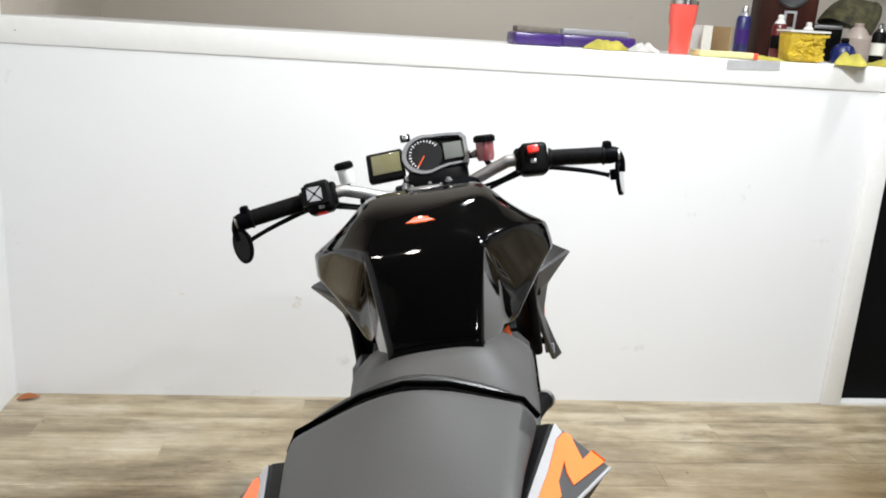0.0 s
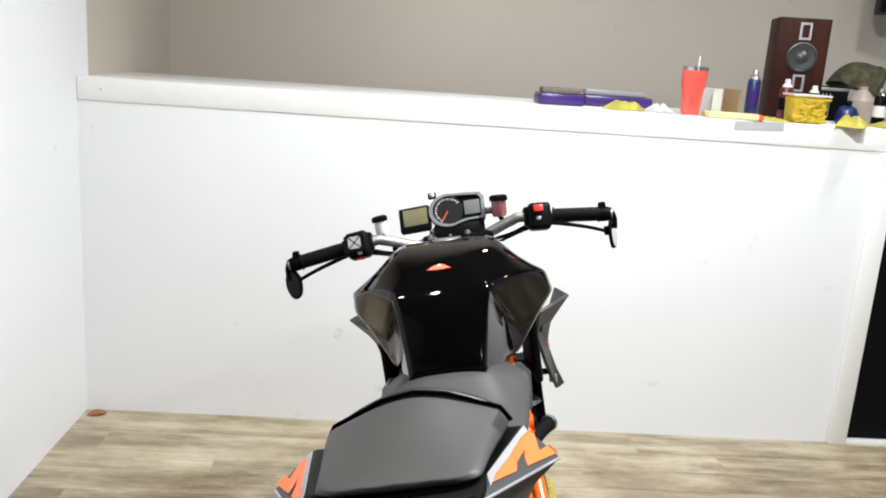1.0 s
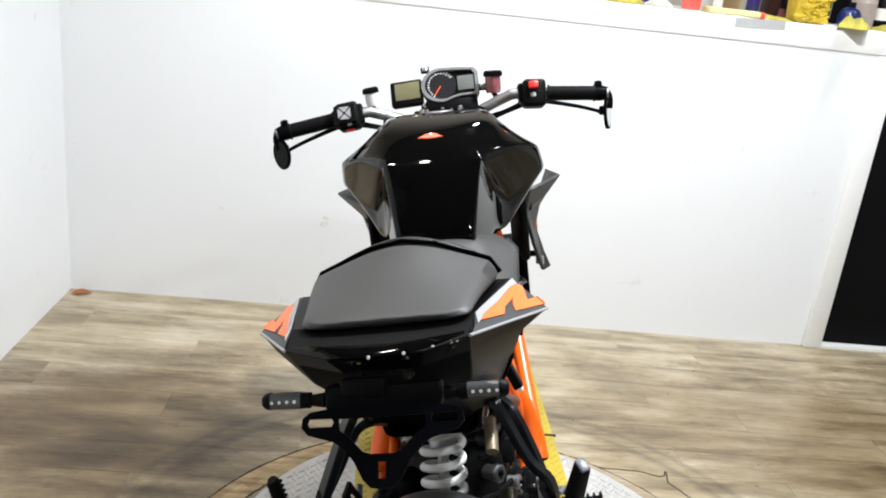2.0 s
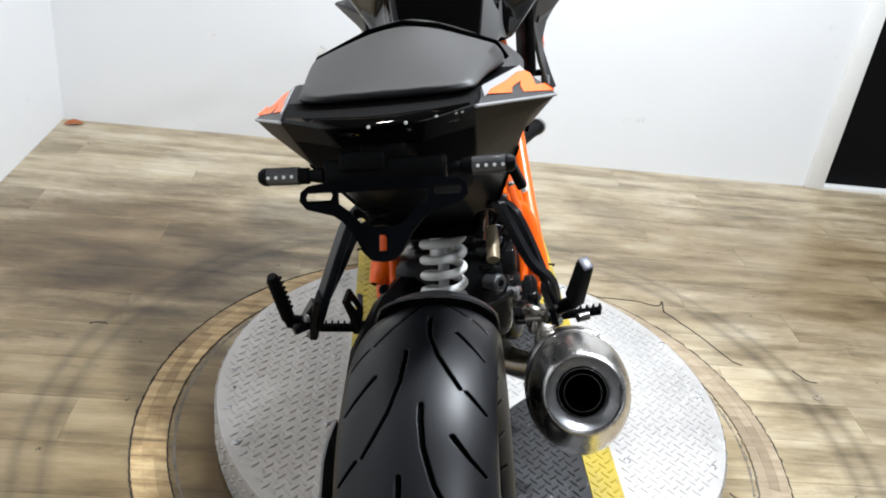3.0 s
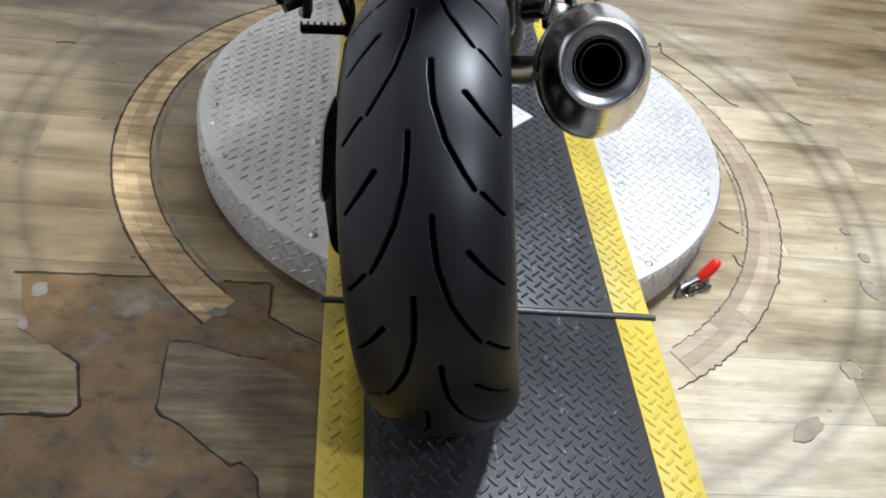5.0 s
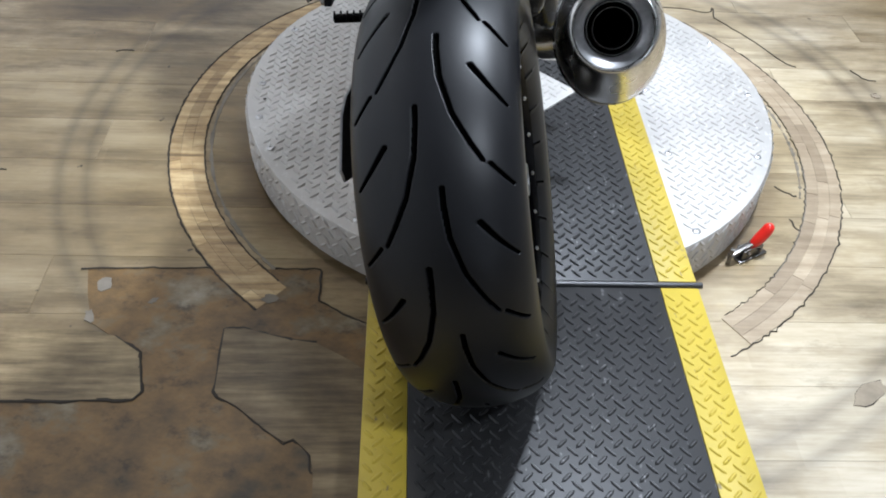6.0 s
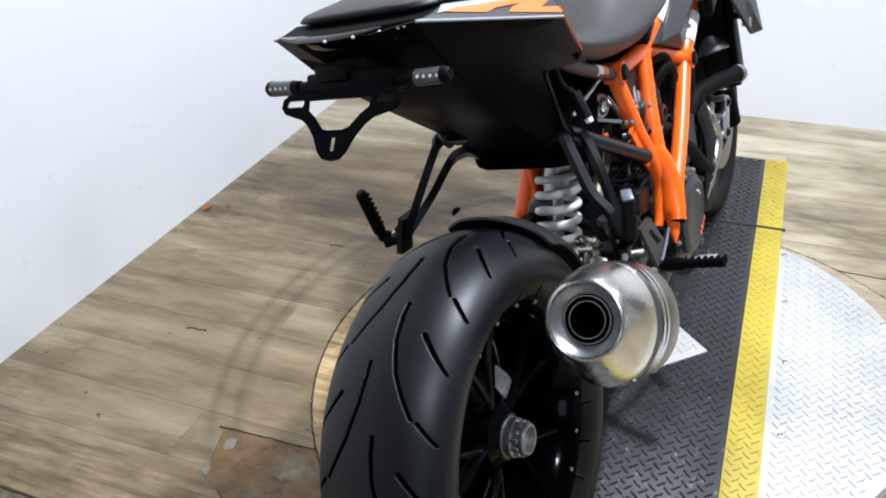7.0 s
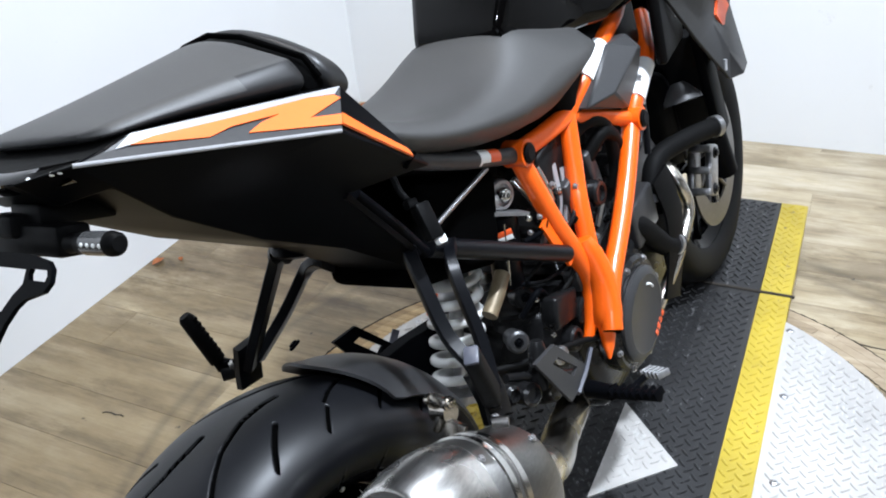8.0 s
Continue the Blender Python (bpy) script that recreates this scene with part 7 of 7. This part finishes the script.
slot_r = [(0.054, 0.007), (0.079, 0.007), (0.081, 0.0115), (0.079, 0.016), (0.054, 0.016), (0.052, 0.0115)]
window = [(-0.047, 0.008), (0.047, 0.008), (0.046, 0.020), (0.034, 0.029), (0.021, 0.043), (0.012, 0.046), (-0.012, 0.046), (-0.021, 0.043), (-0.034, 0.029), (-0.046, 0.020)]
low_slot = [(-0.004, 0.054), (0.004, 0.054), (0.004, 0.071), (-0.004, 0.071)]
bracket_m = BENT @ Matrix.Translation((0.0024, -0.1154, 0.906)) @ Matrix(((1, 0, 0, 0), (0, -0.64, 0.768, 0), (0, -0.768, -0.64, 0), (0, 0, 0, 1)))
bm = bmesh.new()
plate(bm, OUT, 0.004, bracket_m, [slot_r, [(-x, y) for x, y in slot_r], window, low_slot])
part("plate_bracket", bm, SATIN, bike, "black metal Y-shaped plate bracket with slots", 25)

# ---- subframe and footpegs ----
def bar(name, pts, r, material=SATIN, label="", flat=1.0, smooth_n=4, up=(0, 0, 1)):
    bm = bmesh.new()
    tube(bm, spline(pts, smooth_n) if smooth_n else pts, r, 14, flat, up)
    return part(name, bm, material, bike, label)


for s in (-1, 1):
    bar("subframe_tube", [(0.093 * s, 0.305, 0.680), (0.130 * s, 0.556, 0.529)], 0.0130, HANGER, "black subframe tube", 1, 0)
    bar("subframe_tube", [(0.097 * s, 0.545, 0.694), (0.101 * s, 0.414, 0.744), (0.103 * s, 0.300, 0.797)], 0.0115, GREY, "grey subframe tube")
    bar("subframe_strut", [(0.102 * s, 0.205, 0.80), (0.100 * s, 0.250, 0.74), (0.096 * s, 0.292, 0.680)], 0.0085, SATIN, "black subframe strut")
    bar("seat_strut", [(0.099 * s, 0.460, 0.712), (0.100 * s, 0.322, 0.700)], 0.0034, STEELROD, "thin steel strut", 1, 0)
bm = bmesh.new()
block(bm, (0.014, 0.022, 0.044), pose(0.140, 0.262, 0.738, -14, -24), 0.003)
block(bm, (0.010, 0.016, 0.010), pose(0.1285, 0.258, 0.762, -14, -24), 0.002)
tube(bm, spline([(0.112, 0.262, 0.800), (0.118, 0.258, 0.780), (0.127, 0.258, 0.764)], 4), 0.004, 8)
plug = part("connector_block", bm, BLACK, bike, "black electrical connector")
bm = bmesh.new()
block(bm, (0.008, 0.014, 0.010), pose(0.1495, 0.2645, 0.714, -14, -24), 0.002)
part("plug_tip", bm, INK, plug, "white plug tip")
bm = bmesh.new()
tube(bm, [(0.0990, 0.484, 0.7178), (0.0997, 0.460, 0.7268)], 0.0119, 14)
part("sticker_band", bm, REDORANGE, bike, "small red sticker")
bm = bmesh.new()
tube(bm, [(0.0998, 0.459, 0.7272), (0.1004, 0.436, 0.7357)], 0.0119, 14)
part("sticker_band", bm, INK, bike, "small white sticker")


def hanger(bars, foot, base_at, tip, s):
    for pts, wide in bars:
        bm = bmesh.new()
        ribbon(bm, spline(pts, 4), wide if s > 0 else wide * 1.6, 0.014 if s < 0 else 0.012, (0.45 * s, 1, -0.1) if s > 0 else (-0.6, 0.7, -0.5))
        part("peg_hanger", bm, HANGER, bike, "flat black footpeg hanger bar", 40)
    bm = bmesh.new()
    ribbon(bm, [foot + Vector((-0.012 * s, 0.004, 0.045)), foot + Vector((0, 0, 0.01)), foot + Vector((0.004 * s, -0.006, -0.018))], 0.044, 0.011, (0.1 * s, 1, -0.2))
    plate_ = part("hanger_foot", bm, HANGER, bike, "black hanger foot")
    for dz in (-0.010, 0.020):
        bm = bmesh.new()
        bolt_head(bm, foot + Vector((0.008 * s, -0.018, dz)), (s * 0.5, -0.8, 0), 0.0048, 0.004)
        part("bolt", bm, ALU, plate_)
    if s < 0:
        bm = bmesh.new()
        ribbon(bm, [foot + Vector((0.006, 0.006, 0.030)), foot + Vector((-0.016, -0.004, 0.004)), base_at + Vector((0.002, 0.0, -0.014))], 0.030, 0.020, (-0.6, 0.7, -0.5))
        part("peg_bracket", bm, HANGER, bike, "black bracket joining hanger and peg", 40)
    way = (tip - base_at).normalized()
    bm = bmesh.new()
    tube(bm, [foot, base_at, base_at + way * 0.014], [0.010, 0.011, 0.0085], 12)
    part("peg_knuckle", bm, SATIN, bike)
    n = (tip - base_at).length
    bm = bmesh.new()
    if s > 0:
        block(bm, (0.022, 0.031, n - 0.004), axis_to(base_at + way * (n / 2 + 0.002), way), 0.007, 3, (0.82, 0.86))
    else:
        tube(bm, [base_at + way * 0.010, tip - way * 0.006, tip], [0.0120, 0.0110, 0.008], 14, 0.85)
    peg = part("passenger_peg", bm, GRIP, bike, "folded black passenger footpeg")
    for k in range(7 if s < 0 else 0):
        bm = bmesh.new()
        block(bm, (0.017, 0.019, 0.004), axis_to(base_at + way * (0.024 + (n - 0.034) * k / 6), way) @ pose(0, 0.002, 0), 0.0015)
        part("peg_rib", bm, GRIP, peg)
    if s > 0:
        # the peg's end face is painted lighter, as light falls on it
        bm = bmesh.new()
        block(bm, (0.016, 0.022, 0.005), axis_to(tip - way * 0.001, way), 0.0025)
        part("peg_lit_end", bm, EDGEGREY, peg, "end of the black peg, its light painted bluish grey")
        bm = bmesh.new()
        tube(bm, [base_at + Vector((0.004, -0.018, -0.018)), base_at + Vector((0.020, -0.010, -0.020))], 0.0065, 14)
        part("hinge_pin", bm, DISCSTEEL, peg, "dull steel hinge pin")


hanger([([(-0.056, 0.250, 0.702), (-0.078, 0.236, 0.706), (-0.100, 0.252, 0.700), (-0.121, 0.254, 0.682), (-0.155, 0.222, 0.612), (-0.182, 0.192, 0.550)], 0.020),
        ([(-0.060, 0.285, 0.660), (-0.090, 0.292, 0.660), (-0.126, 0.296, 0.640), (-0.155, 0.262, 0.595), (-0.188, 0.214, 0.548)], 0.018)],
       Vector((-0.184, 0.193, 0.545)), Vector((-0.220, 0.178, 0.560)), Vector((-0.226, 0.162, 0.650)), -1)
hanger([([(0.085, 0.290, 0.680), (0.106, 0.256, 0.700), (0.122, 0.241, 0.676), (0.152, 0.221, 0.614), (0.182, 0.213, 0.578), (0.187, 0.218, 0.515)], 0.016),
        ([(0.098, 0.345, 0.665), (0.124, 0.302, 0.668), (0.141, 0.280, 0.650), (0.166, 0.259, 0.585), (0.182, 0.238, 0.530)], 0.014)],
       Vector((0.182, 0.228, 0.520)), Vector((0.212, 0.192, 0.556)), Vector((0.229, 0.158, 0.640)), 1)
for s in (-1, 1):
    bm = bmesh.new()
    tube(bm, [(0.160 * s, 0.478, 0.345), (0.20 * s, 0.469, 0.351)], [0.014, 0.012], 12)
    part("peg_knuckle", bm, SATIN, bike)
    bm = bmesh.new()
    tube(bm, [(0.19 * s, 0.470, 0.350), (0.276 * s, 0.460, 0.363)], [0.009, 0.0085], 10)
    rider = part("rider_peg", bm, SATIN, bike, "toothed black rider footpeg")
    for k in range(7):
        q = Vector((0.204 * s, 0.468, 0.357)).lerp(Vector((0.275 * s, 0.460, 0.368)), k / 6)
        bm = bmesh.new()
        block(bm, (0.004, 0.022, 0.012), Matrix.Translation(q) @ pose(0, 0, 0, 0, -18 * s, -12 * s), 0.0015)
        part("peg_tooth", bm, SATIN, rider)
    bm = bmesh.new()
    plate(bm, [(0.337, 0.492), (0.391, 0.486), (0.460, 0.402), (0.452, 0.390), (0.397, 0.387)], 0.006, Matrix.Translation((0.174 * s, 0, 0)) @ Matrix(((0, 0, 1, 0), (1, 0, 0, 0), (0, 1, 0, 0), (0, 0, 0, 1))), [[(0.375, 0.466), (0.391, 0.466), (0.432, 0.420), (0.418, 0.414)]])
    guard = part("heel_guard", bm, GREY if s > 0 else SATIN, bike, "dark grey slotted heel guard plate")
    bm = bmesh.new()
    ribbon(bm, [(0.1775 * s, 0.478, 0.420), (0.1765 * s, 0.452, 0.400), (0.1765 * s, 0.418, 0.385)], 0.012, 0.005, (0.5 * s, -0.3, 0.6))
    part("guard_edge", bm, EDGEGREY, guard, "bluish grey edge of the guard")
bar("brake_pedal", [(0.172, 0.478, 0.335), (0.176, 0.55, 0.285), (0.182, 0.612, 0.270)], 0.006, SATIN, "black brake pedal")
bm = bmesh.new()
for k in range(5):
    block(bm, (0.007, 0.024, 0.012), pose(0.180 + 0.010 * k, 0.628 - 0.007 * k, 0.271 + 0.005 * k, 0, -24, -34), 0.002)
block(bm, (0.055, 0.016, 0.008), pose(0.200, 0.614, 0.277, 0, -24, -34), 0.002)
part("pedal_tip", bm, ALU, bike, "toothed aluminium pedal tip")
for at, r in (((0.150, 0.34, 0.44), 0.016), ((0.150, 0.30, 0.47), 0.012)):
    bm = bmesh.new()
    turned(bm, [(r, -0.03), (r, 0.01), (r * 0.7, 0.014), (r * 0.6, 0.008), (0, 0.008)], axis_to(at, (1, -0.3, 0.2)), 18)
    part("linkage_joint", bm, DARKALU, bike)
bm = bmesh.new()
tube(bm, [(0.148, 0.372, 0.425), (0.148, 0.390, 0.475), (0.148, 0.394, 0.488)], [0.013, 0.013, 0.008], 16)
block(bm, (0.016, 0.034, 0.014), pose(0.150, 0.386, 0.462, 20), 0.004)
part("brake_cylinder", bm, DARKALU, bike)

# ---- handlebar and controls: turned a touch to the left ----
STEER = Matrix.Translation((0.017, 1.09, -0.004)) @ Matrix.Rotation(radians(5.5), 4, "Z") @ Matrix.Translation((0, -1.09, 0))


def steered(ob):
    ob.matrix_local = STEER
    return ob


bm = bmesh.new()
half_bar = [(0, 1.115, 1.002), (0.05, 1.112, 1.003), (0.085, 1.105, 1.006), (0.155, 1.075, 1.037), (0.19, 1.066, 1.041), (0.385, 1.035, 1.022)]
tube(bm, spline(list(reversed(flip(half_bar)))[:-1] + half_bar, 5), 0.0125, 16)
handlebar = steered(part("handlebar", bm, BAR, bike, "silver-grey tapered handlebar"))
for s in (-1, 1):
    bm = bmesh.new()
    block(bm, (0.042, 0.042, 0.05), pose(0.045 * s, 1.112, 0.995, 10), 0.006)
    riser = part("riser", bm, SATIN, handlebar, "black handlebar clamp")
    for dy in (-0.014, 0.014):
        bm = bmesh.new()
        bolt_head(bm, (0.045 * s, 1.112 + dy, 1.020), (0, 0, 1), 0.005, 0.006)
        part("bolt", bm, ALU, riser)
for s in (-1, 1):
    def g(x, y, z):
        return (x * s, y, z)
    a, b = Vector(g(0.247, 1.057, 1.0360)), Vector(g(0.355, 1.0398, 1.0250))
    bm = bmesh.new()
    stops, wide = [0.0, 0.03, 0.06], [0.020, 0.020, 0.0165]
    for k in range(22):
        stops += [0.08 + 0.039 * k, 0.085 + 0.039 * k, 0.1 + 0.039 * k, 0.105 + 0.039 * k]
        wide += [0.0163, 0.0172, 0.0172, 0.0163]
    tube(bm, [a.lerp(b, q) for q in stops + [0.955, 0.97, 1.0]], wide + [0.0165, 0.020, 0.0195], 20)
    part("grip", bm, GRIP, handlebar, "ribbed black rubber grip")
    bm = bmesh.new()
    way = (b - a).normalized()
    tube(bm, [b, b + way * 0.012, b + way * 0.026], [0.0175, 0.018, 0.015], 18)
    block(bm, (0.016, 0.020, 0.024), Matrix.Translation(b + way * 0.008) @ pose(0, 0, 0.016), 0.004)
    part("bar_end", bm, SATIN, handlebar, "black bar-end clamp")
    bm = bmesh.new()
    pivot = b + way * 0.026
    tube(bm, spline([pivot + Vector((0, 0, 0.012)), pivot + Vector((0.008 * s, -0.004, -0.01)), pivot + Vector((0.006 * s, -0.006, -0.035))], 4), 0.007, 10, 0.7)
    plate(bm, [(0.021 * math.cos(c), 0.036 * math.sin(c)) for c in (2 * math.pi * k / 24 for k in range(24))], 0.007, Matrix.Translation(pivot + Vector((-0.002 * s, -0.006, -0.046))) @ pose(0, 0, 0, 90, 0, 62 if s > 0 else -24))
    mirror = part("bar_end_mirror", bm, SATIN, handlebar, "small folded oval bar-end mirror")
    bm = bmesh.new()
    plate(bm, [(0.017 * math.cos(c), 0.031 * math.sin(c)) for c in (2 * math.pi * k / 24 for k in range(24))], 0.0085, Matrix.Translation(pivot + Vector((-0.002 * s, -0.006, -0.046))) @ pose(0, 0, 0, 90, 0, 62 if s > 0 else -24))
    part("mirror_glass", bm, MIRROR if s > 0 else GLOSS, mirror, "mirror glass")
    bm = bmesh.new()
    tube(bm, spline([g(0.200, 1.085, 1.026), g(0.26, 1.100, 1.008), g(0.33, 1.094, 0.988), g(0.372, 1.080, 0.974)], 5), [0.010, 0.0095, 0.009, 0.0085, 0.008, 0.0075, 0.007, 0.0068, 0.0066, 0.0064, 0.0062, 0.006, 0.006, 0.006, 0.006, 0.008][:16], 10, 0.75)
    part("lever", bm, SATIN, handlebar, "black control lever")
    bm = bmesh.new()
    tube(bm, [g(0.366, 1.03, 0.995), g(0.366, 1.03, 0.975)], 0.006, 10)
    part("lever_guard_pin", bm, SATIN, handlebar)
    # switch block
    bm = bmesh.new()
    block(bm, (0.054, 0.050, 0.064), pose(0.216 * s, 1.058, 1.038, -18, 5 * s), 0.010, 3)
    block(bm, (0.014, 0.040, 0.046), pose(0.188 * s, 1.068, 1.040, -18), 0.006)
    switch = part("switch_block", bm, BLACK, handlebar, "black switch block")
    if s > 0:
        bm = bmesh.new()
        block(bm, (0.022, 0.012, 0.016), pose(0.214, 1.033, 1.063, -25), 0.003)
        part("kill_switch", bm, REDPLASTIC, switch, "red kill switch")
        bm = bmesh.new()
        block(bm, (0.012, 0.008, 0.010), pose(0.212, 1.034, 1.040, -20), 0.002)
        part("start_button", bm, ALU, switch, "grey start button")
    else:
        bm = bmesh.new()
        plate(bm, [(-0.026, -0.020), (0.026, -0.020), (0.024, 0.018), (-0.024, 0.018)], 0.012, pose(-0.222, 1.031, 1.050, 62, 0, 0), )
        part("menu_pad", bm, BLACK, switch, "square menu pad")
        bm = bmesh.new()
        pad = pose(-0.222, 1.0245, 1.0535, 62, 0, 0)
        for turn in (45, 135, 225, 315):
            plate(bm, [(-0.0015, 0.0032), (0.0015, 0.0032), (0.0118, 0.0145), (-0.0118, 0.0145)], 0.0015, pad @ pose(0, 0, 0, 0, 0, turn - 45))
        part("menu_arrow", bm, LIGHTGREY, switch, "pale arrow keys")
        bm = bmesh.new()
        block(bm, (0.012, 0.008, 0.009), pose(-0.213, 1.031, 1.026, -10), 0.002)
        part("horn_button", bm, ALU, switch, "grey button")
        bm = bmesh.new()
        block(bm, (0.020, 0.008, 0.009), pose(-0.214, 1.034, 1.013, -10), 0.002)
        part("light_switch", bm, REDPLASTIC, switch, "red switch")
    # fluid reservoirs
    rx, ry, rz = (0.127, 1.10, 1.046) if s > 0 else (-0.157, 1.085, 1.052)
    rr, hh = (0.0185, 0.038) if s > 0 else (0.0155, 0.030)
    bm = bmesh.new()
    turned(bm, [(0, 0), (rr * 0.85, 0), (rr, hh * 0.2), (rr, hh), (0, hh)], pose(rx, ry, rz, -6, 4 * s, 0), 24)
    cupo = part("fluid_reservoir", bm, REDFLUID if s > 0 else WHITEPAINT, handlebar, "brake fluid reservoir" if s > 0 else "white clutch fluid reservoir")
    bm = bmesh.new()
    turned(bm, [(0, hh), (rr * 1.12, hh), (rr * 1.12, hh + 0.011), (rr * 0.95, hh + 0.014), (0, hh + 0.014)], pose(rx, ry, rz, -6, 4 * s, 0), 24)
    for k in range(16):
        a2 = math.pi * k / 8
        block(bm, (0.003, 0.004, 0.010), pose(rx, ry, rz, -6, 4 * s, 0) @ pose(rr * 1.12 * math.cos(a2), rr * 1.12 * math.sin(a2), hh + 0.0055, 0, 0, math.degrees(a2)))
    part("reservoir_cap", bm, BLACK, cupo, "ribbed black cap")
    bm = bmesh.new()
    tube(bm, spline([(rx, ry, rz + 0.003), (rx + 0.012 * s, ry - 0.005, rz - 0.016), (rx + 0.045 * s, ry - 0.01, rz - 0.014)], 4), 0.006, 10)
    part("reservoir_arm", bm, BLACK, handlebar)
    steered(part("control_cable", tube(bmesh.new(), spline([g(0.20, 1.085, 1.020), g(0.15, 1.10, 1.000), g(0.10, 1.12, 0.985), g(0.05, 1.14, 0.95)], 6), 0.0042, 8), GRIP, bike))
    steered(part("control_cable", tube(bmesh.new(), spline([g(0.19, 1.07, 1.012), g(0.145, 1.08, 0.998), g(0.09, 1.10, 0.975)], 6), 0.0035, 8), GRIP, bike))

# ---- dash ----
dash_m = pose(0.036, 1.138, 1.069, 62, 0, 2) @ Matrix.Scale(1.05, 4)
bm = bmesh.new()
LOBE = [(0.046 * math.cos(a), 0.040 * math.sin(a)) for a in (radians(q) for q in range(75, 290, 12))]
OUTL = [(x - 0.015, y) for x, y in LOBE] + [(0.010, -0.034), (0.030, -0.030), (0.064, -0.030), (0.070, -0.018), (0.070, 0.022), (0.062, 0.033), (0.028, 0.037)]
plate(bm, OUTL, 0.030, dash_m @ pose(0, 0, -0.016))
dash = part("dash", bm, BLACK, bike, "black instrument cluster")
dash.modifiers.new("soften", "BEVEL").width = 0.003
bm = bmesh.new()
plate(bm, OUTL, 0.008, dash_m @ pose(0, 0, 0.003), [[(x * 0.88 + 0.001, y * 0.86) for x, y in OUTL]])
part("dash_bezel", bm, BEZEL, dash, "matt grey bezel")
bm = bmesh.new()
turned(bm, [(0, 0.0015), (0.034, 0.0015), (0.035, -0.001)], dash_m @ pose(-0.016, 0.0, 0.0), 40)
part("dial", bm, DIAL, dash, "black rev counter dial")
bm = bmesh.new()
for k in range(17):
    a = radians(235 - 12.5 * k)
    block(bm, (0.0055 if k % 2 == 0 else 0.0035, 0.0016, 0.0008), dash_m @ pose(-0.016 + 0.029 * math.cos(a), 0.029 * math.sin(a), 0.0021, 0, 0, math.degrees(a)))
part("dial_tick", bm, INK, dash, "white dial marks")
bm = bmesh.new()
block(bm, (0.024, 0.0018, 0.001), dash_m @ pose(-0.024, -0.012, 0.003, 0, 0, 55), 0.0)
part("needle", bm, REDORANGE, dash, "orange-red needle")
bm = bmesh.new()
block(bm, (0.042, 0.034, 0.003), dash_m @ pose(0.043, 0.001, 0.001), 0.001)
part("screen", bm, LCDGREY, dash, "grey LCD panel")
bm = bmesh.new()
block(bm, (0.074, 0.060, 0.022), dash_m @ pose(-0.096, -0.006, -0.014, 0, -6, 0), 0.005)
side = part("side_display", bm, BLACK, dash, "black side display housing")
bm = bmesh.new()
block(bm, (0.058, 0.040, 0.003), dash_m @ pose(-0.094, -0.003, -0.0025, 0, -6, 0), 0.0008)
part("side_screen", bm, LCD, side, "olive LCD panel")
for x, y in ((-0.05, 0.046), (-0.056, -0.040), (0.078, -0.010), (0.04, -0.046)):
    bm = bmesh.new()
    block(bm, (0.02, 0.016, 0.008), dash_m @ pose(x, y, -0.012), 0.003)
    lug = part("dash_lug", bm, BLACK, dash)
    bm = bmesh.new()
    turned(bm, [(0, 0.002), (0.003, 0.002), (0.003, 0.004), (0.006, 0.003), (0.0065, -0.004)], dash_m @ pose(x, y, -0.007), 14)
    part("dash_bolt", bm, ALU, lug)
bm = bmesh.new()
block(bm, (0.12, 0.034, 0.05), dash_m @ pose(0.004, -0.046, -0.022), 0.008)
part("dash_stay", bm, BLACK, dash, "black dash bracket")
bm = bmesh.new()
turned(bm, [(0, -0.004), (0.022, -0.004), (0.025, 0.002), (0.021, 0.008), (0.017, 0.009), (0, 0.007)], axis_to((0.126, 1.045, 0.978), (0.1, -0.5, 0.85)), 24)
knob = part("fork_adjuster", bm, LIGHTGREY, bike, "round grey fork cap")
bm = bmesh.new()
turned(bm, [(0, 0.008), (0.009, 0.009), (0.009, 0.0105), (0, 0.011)], axis_to((0.126, 1.045, 0.978), (0.1, -0.5, 0.85)), 18)
part("cap_insert", bm, REDPLASTIC, knob, "red insert")

# ---- floor planks, last ----
PW, PL = 0.152, 1.22
bm = bmesh.new()
block(bm, (1.0, PW - 0.0008, 0.009), pose(0, 0, -0.0045))
plank_data = bpy.data.meshes.new("plank")
bm.to_mesh(plank_data)
bm.free()
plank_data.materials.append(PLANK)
row = 0
y = SOUTH + PW / 2
while y < NORTH:
    x = WEST - PL * (0.13 + 0.37 * (row % 3))
    while x < EAST:
        x0, x1 = max(x, WEST), min(x + PL, EAST)
        if x1 - x0 > 0.02:
            ob = new("plank", plank_data)
            ob.parent = floor
            ob.location, ob.scale = ((x0 + x1) / 2, y, 0), (x1 - x0 - 0.0008, 1, 1)
        x += PL
    y += PW
    row += 1
